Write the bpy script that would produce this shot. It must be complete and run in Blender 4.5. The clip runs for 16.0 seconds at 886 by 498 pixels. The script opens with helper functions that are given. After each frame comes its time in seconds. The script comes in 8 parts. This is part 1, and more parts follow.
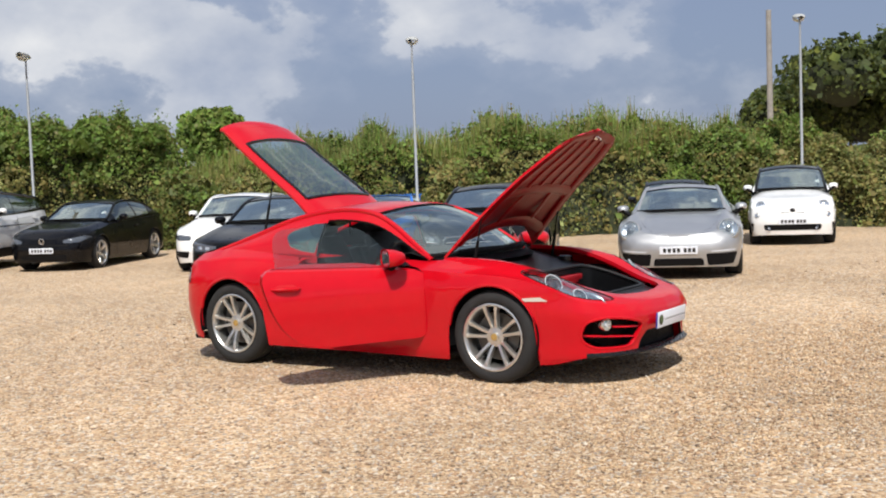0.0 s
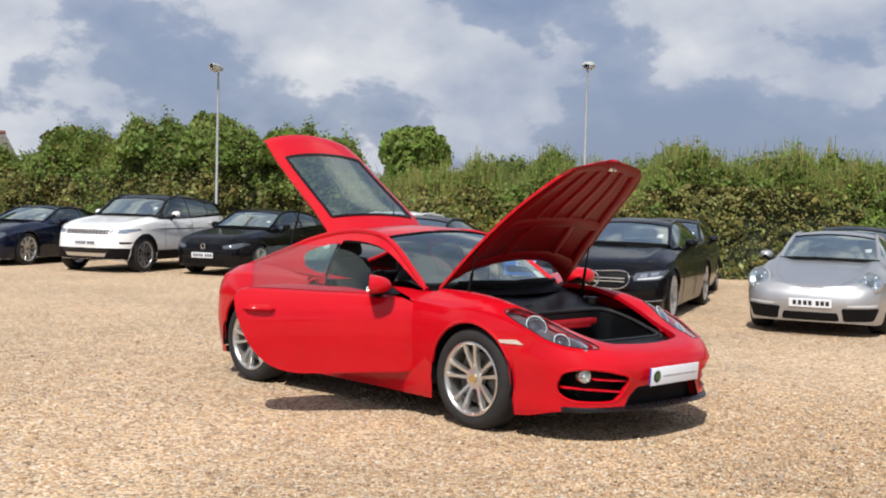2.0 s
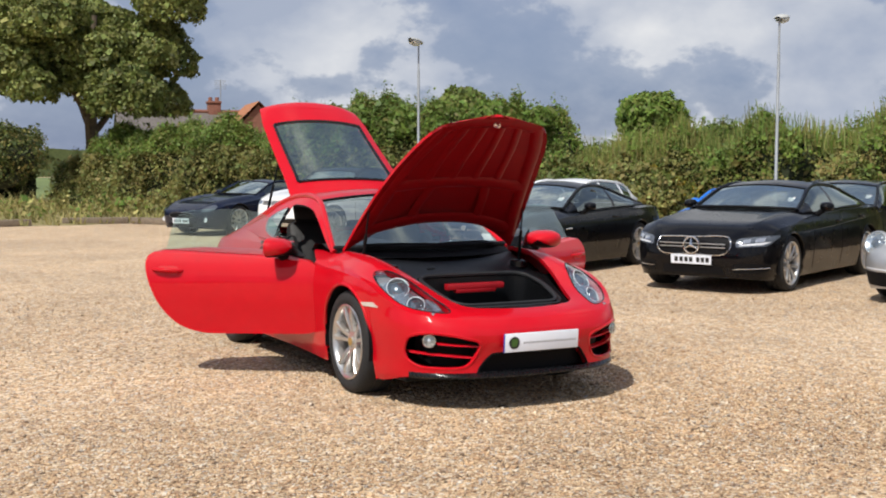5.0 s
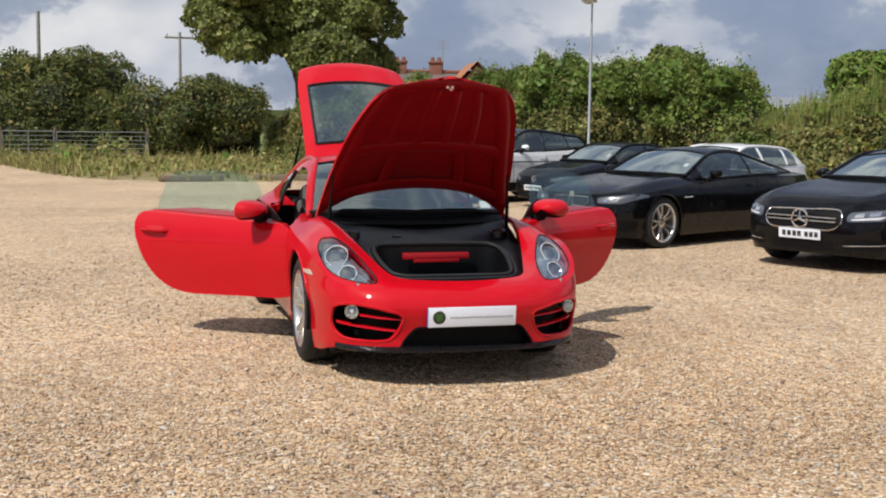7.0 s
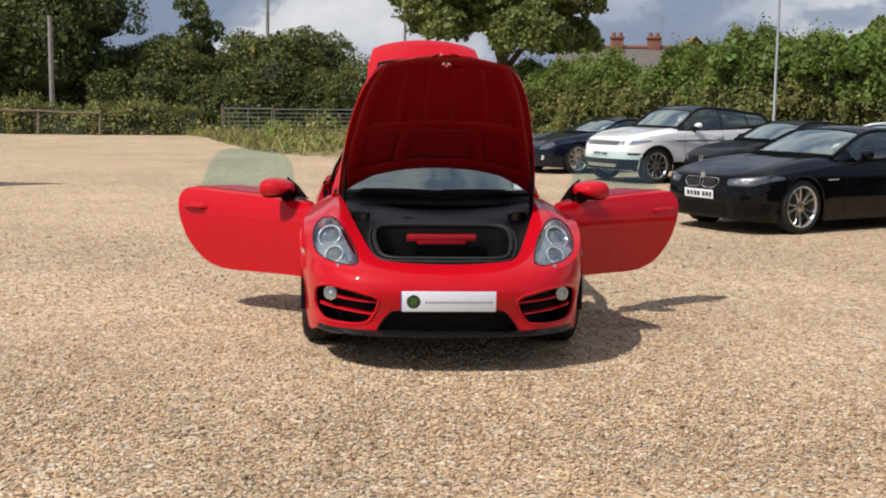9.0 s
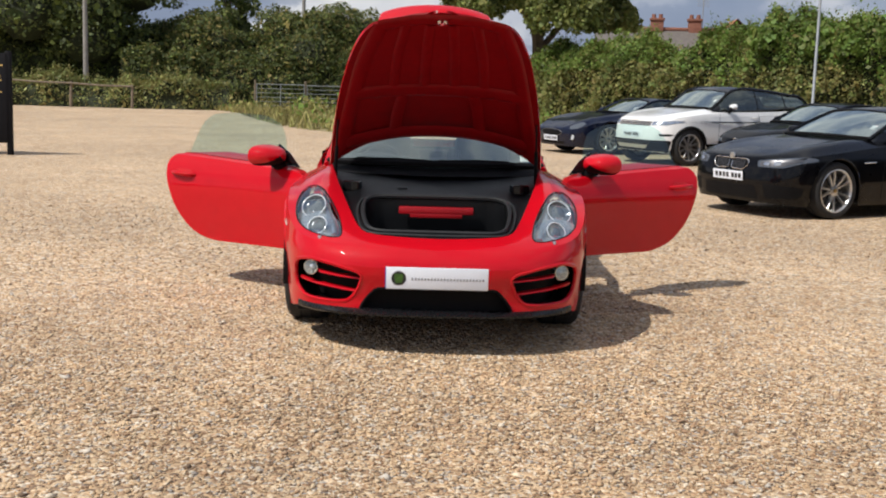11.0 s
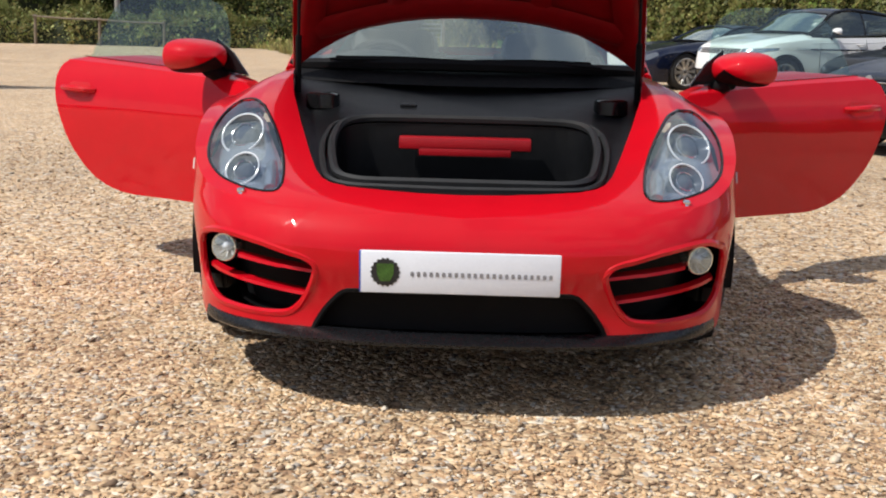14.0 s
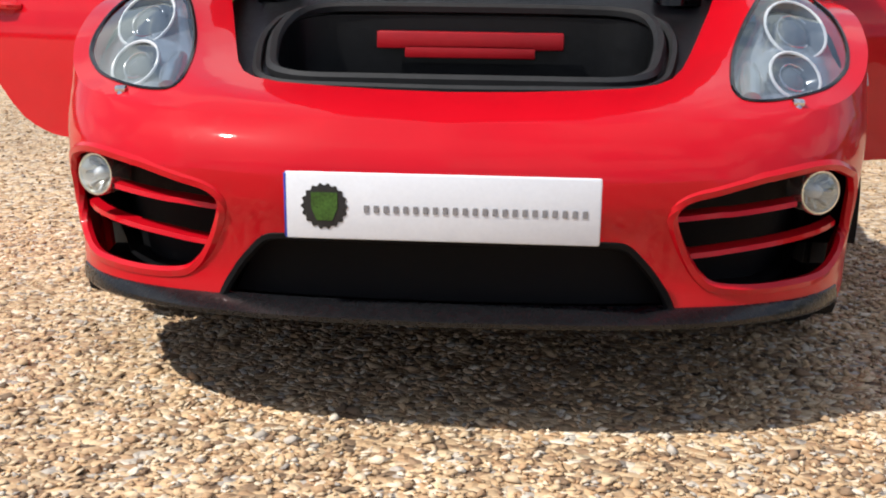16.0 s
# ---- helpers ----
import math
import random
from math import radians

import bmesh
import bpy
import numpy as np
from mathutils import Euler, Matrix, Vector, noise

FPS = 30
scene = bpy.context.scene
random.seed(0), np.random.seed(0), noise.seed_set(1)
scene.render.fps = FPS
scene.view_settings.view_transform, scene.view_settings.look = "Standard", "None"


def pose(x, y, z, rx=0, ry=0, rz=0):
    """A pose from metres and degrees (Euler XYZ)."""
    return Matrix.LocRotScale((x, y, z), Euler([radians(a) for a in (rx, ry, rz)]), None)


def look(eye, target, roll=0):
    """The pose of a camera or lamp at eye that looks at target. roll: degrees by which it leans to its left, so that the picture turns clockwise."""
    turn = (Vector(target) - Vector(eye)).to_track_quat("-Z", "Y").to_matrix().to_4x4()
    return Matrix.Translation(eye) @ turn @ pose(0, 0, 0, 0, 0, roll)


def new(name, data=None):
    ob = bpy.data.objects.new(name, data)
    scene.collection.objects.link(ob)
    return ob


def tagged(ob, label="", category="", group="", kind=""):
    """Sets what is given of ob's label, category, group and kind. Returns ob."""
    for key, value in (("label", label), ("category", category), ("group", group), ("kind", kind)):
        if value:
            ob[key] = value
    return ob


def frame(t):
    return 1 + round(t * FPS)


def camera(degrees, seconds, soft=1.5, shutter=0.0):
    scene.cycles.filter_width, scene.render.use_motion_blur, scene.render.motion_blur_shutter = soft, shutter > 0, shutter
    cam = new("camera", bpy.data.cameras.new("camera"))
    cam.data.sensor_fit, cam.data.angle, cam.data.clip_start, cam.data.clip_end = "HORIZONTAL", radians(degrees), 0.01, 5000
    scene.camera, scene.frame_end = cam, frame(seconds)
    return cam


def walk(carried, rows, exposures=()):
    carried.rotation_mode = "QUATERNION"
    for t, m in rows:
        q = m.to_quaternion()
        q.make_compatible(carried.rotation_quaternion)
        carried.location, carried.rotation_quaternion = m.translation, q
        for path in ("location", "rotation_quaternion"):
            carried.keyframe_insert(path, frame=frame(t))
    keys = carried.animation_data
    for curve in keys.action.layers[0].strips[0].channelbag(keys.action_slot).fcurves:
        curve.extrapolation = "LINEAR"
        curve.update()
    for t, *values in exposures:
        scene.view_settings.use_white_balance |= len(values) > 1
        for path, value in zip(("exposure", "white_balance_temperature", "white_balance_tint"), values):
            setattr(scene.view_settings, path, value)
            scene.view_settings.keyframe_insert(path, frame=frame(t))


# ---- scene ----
cam = camera(41.9, 16.0, soft=2.0)
PATH = [
    (0, (-7.824, -4.206, 1.52), (-6.158, -3.108, 1.386), -2.1),
    (0.5, (-7.453, -4.431, 1.522), (-5.841, -3.253, 1.394), -1.9),
    (1, (-7.029, -4.705, 1.506), (-5.488, -3.435, 1.397), -0.9),
    (1.5, (-6.624, -4.957, 1.491), (-5.155, -3.603, 1.398), 0.2),
    (2, (-6.208, -5.25, 1.498), (-4.818, -3.815, 1.412), 1.4),
    (2.5, (-5.803, -5.52, 1.493), (-4.491, -4.013, 1.407), 2.1),
    (3, (-5.382, -5.823, 1.487), (-4.15, -4.251, 1.385), 2.0),
    (3.5, (-4.987, -6.075, 1.471), (-3.823, -4.453, 1.349), 1.5),
    (4, (-4.61, -6.398, 1.475), (-3.517, -4.729, 1.335), 0.7),
    (4.2, (-4.455, -6.515, 1.456), (-3.391, -4.827, 1.318), 0.5),
    (6.3, (-2.504, -7.148, 1.483), (-1.837, -5.272, 1.299), 0.5),
    (6.5, (-2.337, -7.185, 1.488), (-1.707, -5.297, 1.295), 0.6),
    (7, (-1.867, -7.246, 1.5), (-1.348, -5.327, 1.287), 0.8),
    (7.5, (-1.409, -7.258, 1.509), (-1.004, -5.313, 1.277), 1.0),
    (8, (-0.993, -7.275, 1.5), (-0.697, -5.312, 1.259), 1.0),
    (8.5, (-0.685, -7.278, 1.508), (-0.48, -5.304, 1.26), 0.9),
    (9, (-0.391, -7.275, 1.524), (-0.279, -5.295, 1.267), 0.7),
    (9.5, (-0.296, -7.213, 1.511), (-0.219, -5.232, 1.246), 1.4),
    (10, (-0.208, -7.164, 1.509), (-0.152, -5.185, 1.226), 1.8),
    (10.2, (-0.182, -7.139, 1.496), (-0.127, -5.16, 1.207), 1.8),
    (12.3, (-0.014, -5.733, 1.278), (-0.001, -3.754, 0.99), 1.9),
    (12.5, (0.007, -5.539, 1.254), (0.006, -3.556, 0.992), 2.2),
    (13, (0.018, -4.955, 1.195), (-0.001, -2.972, 0.937), 2.4),
    (13.5, (0.014, -4.427, 1.13), (-0.013, -2.454, 0.805), 1.9),
    (14, (0.017, -3.947, 1.055), (-0.025, -1.985, 0.673), 1.4),
    (14.5, (0.043, -3.558, 1.01), (-0.028, -1.604, 0.589), 1.0),
    (15, (0.068, -3.201, 0.95), (-0.032, -1.255, 0.499), 0.8),
    (15.5, (0.103, -2.996, 0.867), (-0.022, -1.052, 0.416), 0.7),
    (16, (0.137, -2.883, 0.733), (-0.002, -0.928, 0.334), 0.9),
]
walk(cam, [(t, look(eye, target, roll)) for t, eye, target, roll in PATH], exposures=[(0.0, 0.05), (4.2, 0.05), (6.5, -0.08), (9.0, -0.12), (12.5, -0.05), (14.0, 0.0), (16.0, 0.15)])

# ---- world, sun and sky ----
SUN_DIR = Vector((-0.66, -0.43, 1.0)).normalized()
sun_data = bpy.data.lights.new("sun", "SUN")
sun_data.energy, sun_data.angle, sun_data.color = 4.8, radians(0.55), (1.0, 0.95, 0.87)
sun = new("sun", sun_data)
sun.matrix_world = look(SUN_DIR * 60, (0, 0, 0))

world = bpy.data.worlds.new("sky")
scene.world = world
world.use_nodes = True
wn, wl = world.node_tree.nodes, world.node_tree.links
wn.clear()


def node(tree_nodes, kind, **values):
    n = tree_nodes.new(kind)
    for key, value in values.items():
        if key in n.inputs:
            n.inputs[key].default_value = value
    return n


w_out = wn.new("ShaderNodeOutputWorld")
w_bg = wn.new("ShaderNodeBackground")
w_bg.inputs["Strength"].default_value = 0.09
sky = wn.new("ShaderNodeTexSky")
sky.sky_type, sky.sun_disc = "NISHITA", False
sky.sun_elevation = math.asin(SUN_DIR.z)
sky.sun_rotation = math.atan2(SUN_DIR.x, SUN_DIR.y)
sky.air_density, sky.dust_density, sky.ozone_density = 1.0, 1.6, 1.5
coord = wn.new("ShaderNodeTexCoord")
split = wn.new("ShaderNodeSeparateXYZ")
wl.new(coord.outputs["Generated"], split.inputs[0])
# the clouds lie on a sheet overhead: coordinates shrink towards the horizon
lift = wn.new("ShaderNodeMath")
lift.operation = "ADD"
lift.inputs[1].default_value = 0.75
wl.new(split.outputs["Z"], lift.inputs[0])
div = wn.new("ShaderNodeVectorMath")
div.operation = "DIVIDE"
trio = wn.new("ShaderNodeCombineXYZ")
for k in range(3):
    wl.new(lift.outputs[0], trio.inputs[k])
wl.new(coord.outputs["Generated"], div.inputs[0])
wl.new(trio.outputs[0], div.inputs[1])
cloud = node(wn, "ShaderNodeTexNoise", Scale=3.9, Detail=9.0, Roughness=0.55, Distortion=0.0)
wl.new(div.outputs[0], cloud.inputs["Vector"])
cover = wn.new("ShaderNodeValToRGB")
cover.color_ramp.elements[0].position, cover.color_ramp.elements[1].position = 0.40, 0.56
cover.color_ramp.elements.new(0.478).color = (0.24, 0.24, 0.24, 1)
cover.color_ramp.elements.new(0.505).color = (0.85, 0.85, 0.85, 1)
wl.new(cloud.outputs["Fac"], cover.inputs["Fac"])
puff = node(wn, "ShaderNodeTexNoise", Scale=5.2, Detail=7.0, Roughness=0.5)
wl.new(div.outputs[0], puff.inputs["Vector"])
tone = wn.new("ShaderNodeValToRGB")
tone.color_ramp.elements[0].position, tone.color_ramp.elements[1].position = 0.36, 0.66
tone.color_ramp.elements[0].color = (4.3, 4.9, 6.2, 1)
tone.color_ramp.elements[1].color = (8.8, 8.9, 9.1, 1)
wl.new(puff.outputs["Fac"], tone.inputs["Fac"])
tint = wn.new("ShaderNodeMix")
tint.data_type, tint.blend_type = "RGBA", "MIX"
tint.inputs["Factor"].default_value = 0.80
tint.inputs["B"].default_value = (2.7, 3.35, 5.1, 1)
wl.new(sky.outputs[0], tint.inputs["A"])
over = wn.new("ShaderNodeMix")
over.data_type = "RGBA"
wl.new(cover.outputs["Color"], over.inputs["Factor"])
wl.new(tint.outputs["Result"], over.inputs["A"])
wl.new(tone.outputs["Color"], over.inputs["B"])
wl.new(over.outputs["Result"], w_bg.inputs["Color"])
wl.new(w_bg.outputs[0], w_out.inputs[0])

# ---- materials ----


def material(name, colour, rough=0.5, metal=0.0, coat=0.0, var=0.0, scale=6.0, bump=0.0, bump_scale=40.0, spec=0.5, trans=0.0, ior=1.45, island=0.0, emit=None, second=None):
    """A principled surface with two scales of variation in colour and roughness, and a fine relief."""
    m = bpy.data.materials.new(name)
    m.use_nodes = True
    ns, ls = m.node_tree.nodes, m.node_tree.links
    b = ns["Principled BSDF"]
    b.inputs["Roughness"].default_value = rough
    b.inputs["Metallic"].default_value = metal
    b.inputs["Coat Weight"].default_value = coat
    b.inputs["Coat Roughness"].default_value = 0.06
    b.inputs["Specular IOR Level"].default_value = spec
    b.inputs["Transmission Weight"].default_value = trans
    b.inputs["IOR"].default_value = ior
    b.inputs["Base Color"].default_value = (*colour, 1)
    m.diffuse_color = (*colour, 1)
    if emit:
        b.inputs["Emission Color"].default_value = (*emit[0], 1)
        b.inputs["Emission Strength"].default_value = emit[1]
    tc = ns.new("ShaderNodeTexCoord")
    if var or second:
        na = node(ns, "ShaderNodeTexNoise", Scale=scale, Detail=5.0, Roughness=0.6)
        nb = node(ns, "ShaderNodeTexNoise", Scale=scale * 7.3, Detail=3.0, Roughness=0.6)
        for n in (na, nb):
            ls.new(tc.outputs["Object"], n.inputs["Vector"])
        add = ns.new("ShaderNodeMath")
        add.operation = "ADD"
        ls.new(na.outputs["Fac"], add.inputs[0])
        ls.new(nb.outputs["Fac"], add.inputs[1])
        ramp = ns.new("ShaderNodeMapRange")
        ramp.inputs["From Min"].default_value, ramp.inputs["From Max"].default_value = 0.7, 1.3
        ls.new(add.outputs[0], ramp.inputs["Value"])
        mix = ns.new("ShaderNodeMix")
        mix.data_type = "RGBA"
        low = second if second else tuple(c * (1 - var) for c in colour)
        high = colour if second else tuple(min(1, c * (1 + var)) for c in colour)
        mix.inputs["A"].default_value, mix.inputs["B"].default_value = (*low, 1), (*high, 1)
        ls.new(ramp.outputs[0], mix.inputs["Factor"])
        out = mix.outputs["Result"]
        if island:
            geo = ns.new("ShaderNodeNewGeometry")
            hsv = ns.new("ShaderNodeHueSaturation")
            mr = ns.new("ShaderNodeMapRange")
            mr.inputs["To Min"].default_value, mr.inputs["To Max"].default_value = 1 - island, 1 + island
            ls.new(geo.outputs["Random Per Island"], mr.inputs["Value"])
            ls.new(mr.outputs[0], hsv.inputs["Value"])
            mh = ns.new("ShaderNodeMapRange")
            mh.inputs["To Min"].default_value, mh.inputs["To Max"].default_value = 0.5 - island * 0.06, 0.5 + island * 0.04
            wh = ns.new("ShaderNodeTexWhiteNoise")
            wh.noise_dimensions = "1D"
            ls.new(geo.outputs["Random Per Island"], wh.inputs["W"])
            ls.new(wh.outputs["Value"], mh.inputs["Value"])
            ls.new(mh.outputs[0], hsv.inputs["Hue"])
            ls.new(out, hsv.inputs["Color"])
            out = hsv.outputs["Color"]
        ls.new(out, b.inputs["Base Color"])
        rr = ns.new("ShaderNodeMapRange")
        rr.inputs["To Min"].default_value, rr.inputs["To Max"].default_value = max(0.0, rough * 0.8), min(1.0, rough * 1.25 + 0.01)
        ls.new(nb.outputs["Fac"], rr.inputs["Value"])
        ls.new(rr.outputs[0], b.inputs["Roughness"])
    if bump:
        nc = node(ns, "ShaderNodeTexNoise", Scale=bump_scale, Detail=4.0, Roughness=0.6)
        ls.new(tc.outputs["Object"], nc.inputs["Vector"])
        bp = ns.new("ShaderNodeBump")
        bp.inputs["Strength"].default_value, bp.inputs["Distance"].default_value = bump, 0.02
        ls.new(nc.outputs["Fac"], bp.inputs["Height"])
        ls.new(bp.outputs[0], b.inputs["Normal"])
    return m


def paint(name, colour, metal=0.0, rough=0.28, spec=0.12, coat=1.0, coat_ior=1.5):
    """Coloured base under a clear lacquer with a faint orange-peel ripple."""
    m = material(name, colour, rough=rough, metal=metal, coat=coat, var=0.05, scale=1.3, spec=spec)
    ns, ls = m.node_tree.nodes, m.node_tree.links
    b = ns["Principled BSDF"]
    b.inputs["Coat IOR"].default_value = coat_ior
    b.inputs["Coat Roughness"].default_value = 0.035
    tc = ns.new("ShaderNodeTexCoord")
    peel = node(ns, "ShaderNodeTexNoise", Scale=55.0, Detail=1.0)
    ls.new(tc.outputs["Object"], peel.inputs["Vector"])
    bp = ns.new("ShaderNodeBump")
    bp.inputs["Strength"].default_value, bp.inputs["Distance"].default_value = 0.05, 0.004
    ls.new(peel.outputs["Fac"], bp.inputs["Height"])
    ls.new(bp.outputs[0], b.inputs["Coat Normal"])
    return m


RED = paint("red_paint", (0.50, 0.003, 0.011), rough=0.4, spec=0.05, coat=0.66, coat_ior=1.5)
RED_MATT = material("red_edge_paint", (0.34, 0.003, 0.006), rough=0.7, var=0.1, spec=0.08)
# darker, uncoated red for the bonnet's underside and ribs
RED_INNER = material("dark_red_inner", (0.20, 0.0025, 0.005), rough=0.34, var=0.12, scale=3, spec=0.24)
BLACK_PAINT = paint("black_paint", (0.003, 0.003, 0.004), spec=0.05, coat=0.5)
GREY_BLACK = paint("dark_grey_paint", (0.007, 0.008, 0.010), spec=0.08, coat=0.7)
NAVY = paint("navy_paint", (0.004, 0.007, 0.022), spec=0.08, coat=0.7)
WHITE = paint("white_paint", (0.80, 0.81, 0.82))
SILVER = paint("silver_paint", (0.42, 0.43, 0.45), metal=0.7, rough=0.45, coat=0.7)
BLUE = paint("blue_paint", (0.015, 0.16, 0.62))
RUBBER = material("tyre_rubber", (0.018, 0.018, 0.019), rough=0.8, var=0.3, scale=9, bump=0.3, bump_scale=160)
ALLOY = material("alloy", (0.62, 0.62, 0.61), rough=0.28, metal=0.9, var=0.08, scale=14)
MID_ALLOY = material("grey_alloy", (0.38, 0.38, 0.39), rough=0.3, metal=0.85, var=0.1, scale=14)
DARK_ALLOY = material("dark_alloy", (0.16, 0.16, 0.17), rough=0.35, metal=0.8, var=0.1, scale=14)
DISC = material("brake_disc", (0.10, 0.095, 0.09), rough=0.4, metal=0.9, var=0.2, scale=30)
PLASTIC = material("black_plastic", (0.005, 0.005, 0.006), rough=0.6, var=0.2, scale=8, bump=0.12, bump_scale=300, spec=0.16)
GLOSS_BLACK = material("gloss_black", (0.008, 0.008, 0.009), rough=0.12, var=0.1)
TRIM = material("moulded_trim", (0.005, 0.0055, 0.0065), rough=0.34, var=0.25, scale=6, bump=0.1, bump_scale=260, spec=0.3)
LIP = material("lip_plastic", (0.006, 0.0065, 0.008), rough=0.26, var=0.2, scale=9, spec=0.5)
SEAL = material("grey_seal", (0.018, 0.019, 0.021), rough=0.5, var=0.2, scale=12, spec=0.4)
KIT_RED = material("warning_red", (0.34, 0.006, 0.012), rough=0.35, var=0.1, scale=9)
CREST_GOLD = material("hub_crest", (0.45, 0.30, 0.10), rough=0.35, metal=0.4, var=0.4, scale=60)
CARPET = material("boot_carpet", (0.006, 0.006, 0.006), rough=0.95, spec=0.1, var=0.35, scale=30, bump=0.4, bump_scale=500)
LEATHER = material("black_leather", (0.02, 0.02, 0.021), rough=0.48, var=0.2, scale=12, bump=0.2, bump_scale=220)
CHROME = material("chrome", (0.75, 0.75, 0.76), rough=0.1, metal=1.0, var=0.04)
PLATE_WHITE = material("plate_white", (0.72, 0.76, 0.84), rough=0.3, var=0.03, scale=20)
PLATE_BLUE = material("plate_blue", (0.01, 0.05, 0.36), rough=0.35, var=0.05)
PLATE_INK = material("plate_ink", (0.02, 0.02, 0.022), rough=0.5, var=0.1)
PLATE_GREY = material("plate_grey", (0.22, 0.22, 0.24), rough=0.5, var=0.1)
BADGE_GREEN = material("badge_green", (0.045, 0.11, 0.02), rough=0.35, var=0.5, scale=40)
REFLECTOR = material("lamp_reflector", (0.42, 0.47, 0.54), rough=0.22, metal=0.75, var=0.35, scale=18)
LAMP_RING = material("lamp_ring", (0.60, 0.63, 0.68), rough=0.2, var=0.03)
LAMP_LENS = material("lamp_lens", (0.10, 0.115, 0.14), rough=0.1, metal=0.3, coat=0.6, var=0.2, scale=20)
AMBER = material("amber_lens", (0.55, 0.5, 0.45), rough=0.15, coat=0.6, var=0.15, scale=60)
FOG_BOWL = material("fog_reflector", (0.78, 0.77, 0.73), rough=0.18, metal=0.9, var=0.2, scale=50)
STICKER = material("tax_disc", (0.75, 0.75, 0.74), rough=0.5, var=0.05)


def glass_material(name, tint, clear):
    """Thin pane: mostly see-through with a mirror-like sheen."""
    m = bpy.data.materials.new(name)
    m.use_nodes = True
    ns, ls = m.node_tree.nodes, m.node_tree.links
    ns.clear()
    out = ns.new("ShaderNodeOutputMaterial")
    see = ns.new("ShaderNodeBsdfTransparent")
    see.inputs["Color"].default_value = (*tint, 1)
    gloss = ns.new("ShaderNodeBsdfGlossy")
    gloss.inputs["Roughness"].default_value = 0.02
    gloss.inputs["Color"].default_value = (0.90, 1.0, 0.95, 1)
    face = ns.new("ShaderNodeLayerWeight")
    face.inputs["Blend"].default_value = 0.5
    rise = ns.new("ShaderNodeMath")
    rise.operation = "POWER"
    rise.inputs[1].default_value = 3.6
    ls.new(face.outputs["Facing"], rise.inputs[0])
    fres = ns.new("ShaderNodeMapRange")
    fres.inputs["To Min"].default_value, fres.inputs["To Max"].default_value = clear, 1.0
    ls.new(rise.outputs[0], fres.inputs["Value"])
    mix = ns.new("ShaderNodeMixShader")
    ls.new(fres.outputs[0], mix.inputs[0])
    ls.new(see.outputs[0], mix.inputs[1])
    ls.new(gloss.outputs[0], mix.inputs[2])
    ls.new(mix.outputs[0], out.inputs[0])
    return m


GLASS = glass_material("car_glass", (0.72, 0.82, 0.79), 0.52)
DARK_GLASS = glass_material("tinted_glass", (0.16, 0.18, 0.19), 0.14)
DOOR_GLASS = glass_material("door_glass", (0.66, 0.84, 0.80), 0.085)
REAR_GLASS = glass_material("rear_glass", (0.50, 0.61, 0.59), 0.27)
SCREEN_GLASS = glass_material("screen_glass", (0.72, 0.82, 0.79), 0.27)
COVER_GLASS = glass_material("lamp_cover", (0.88, 0.91, 0.93), 0.17)


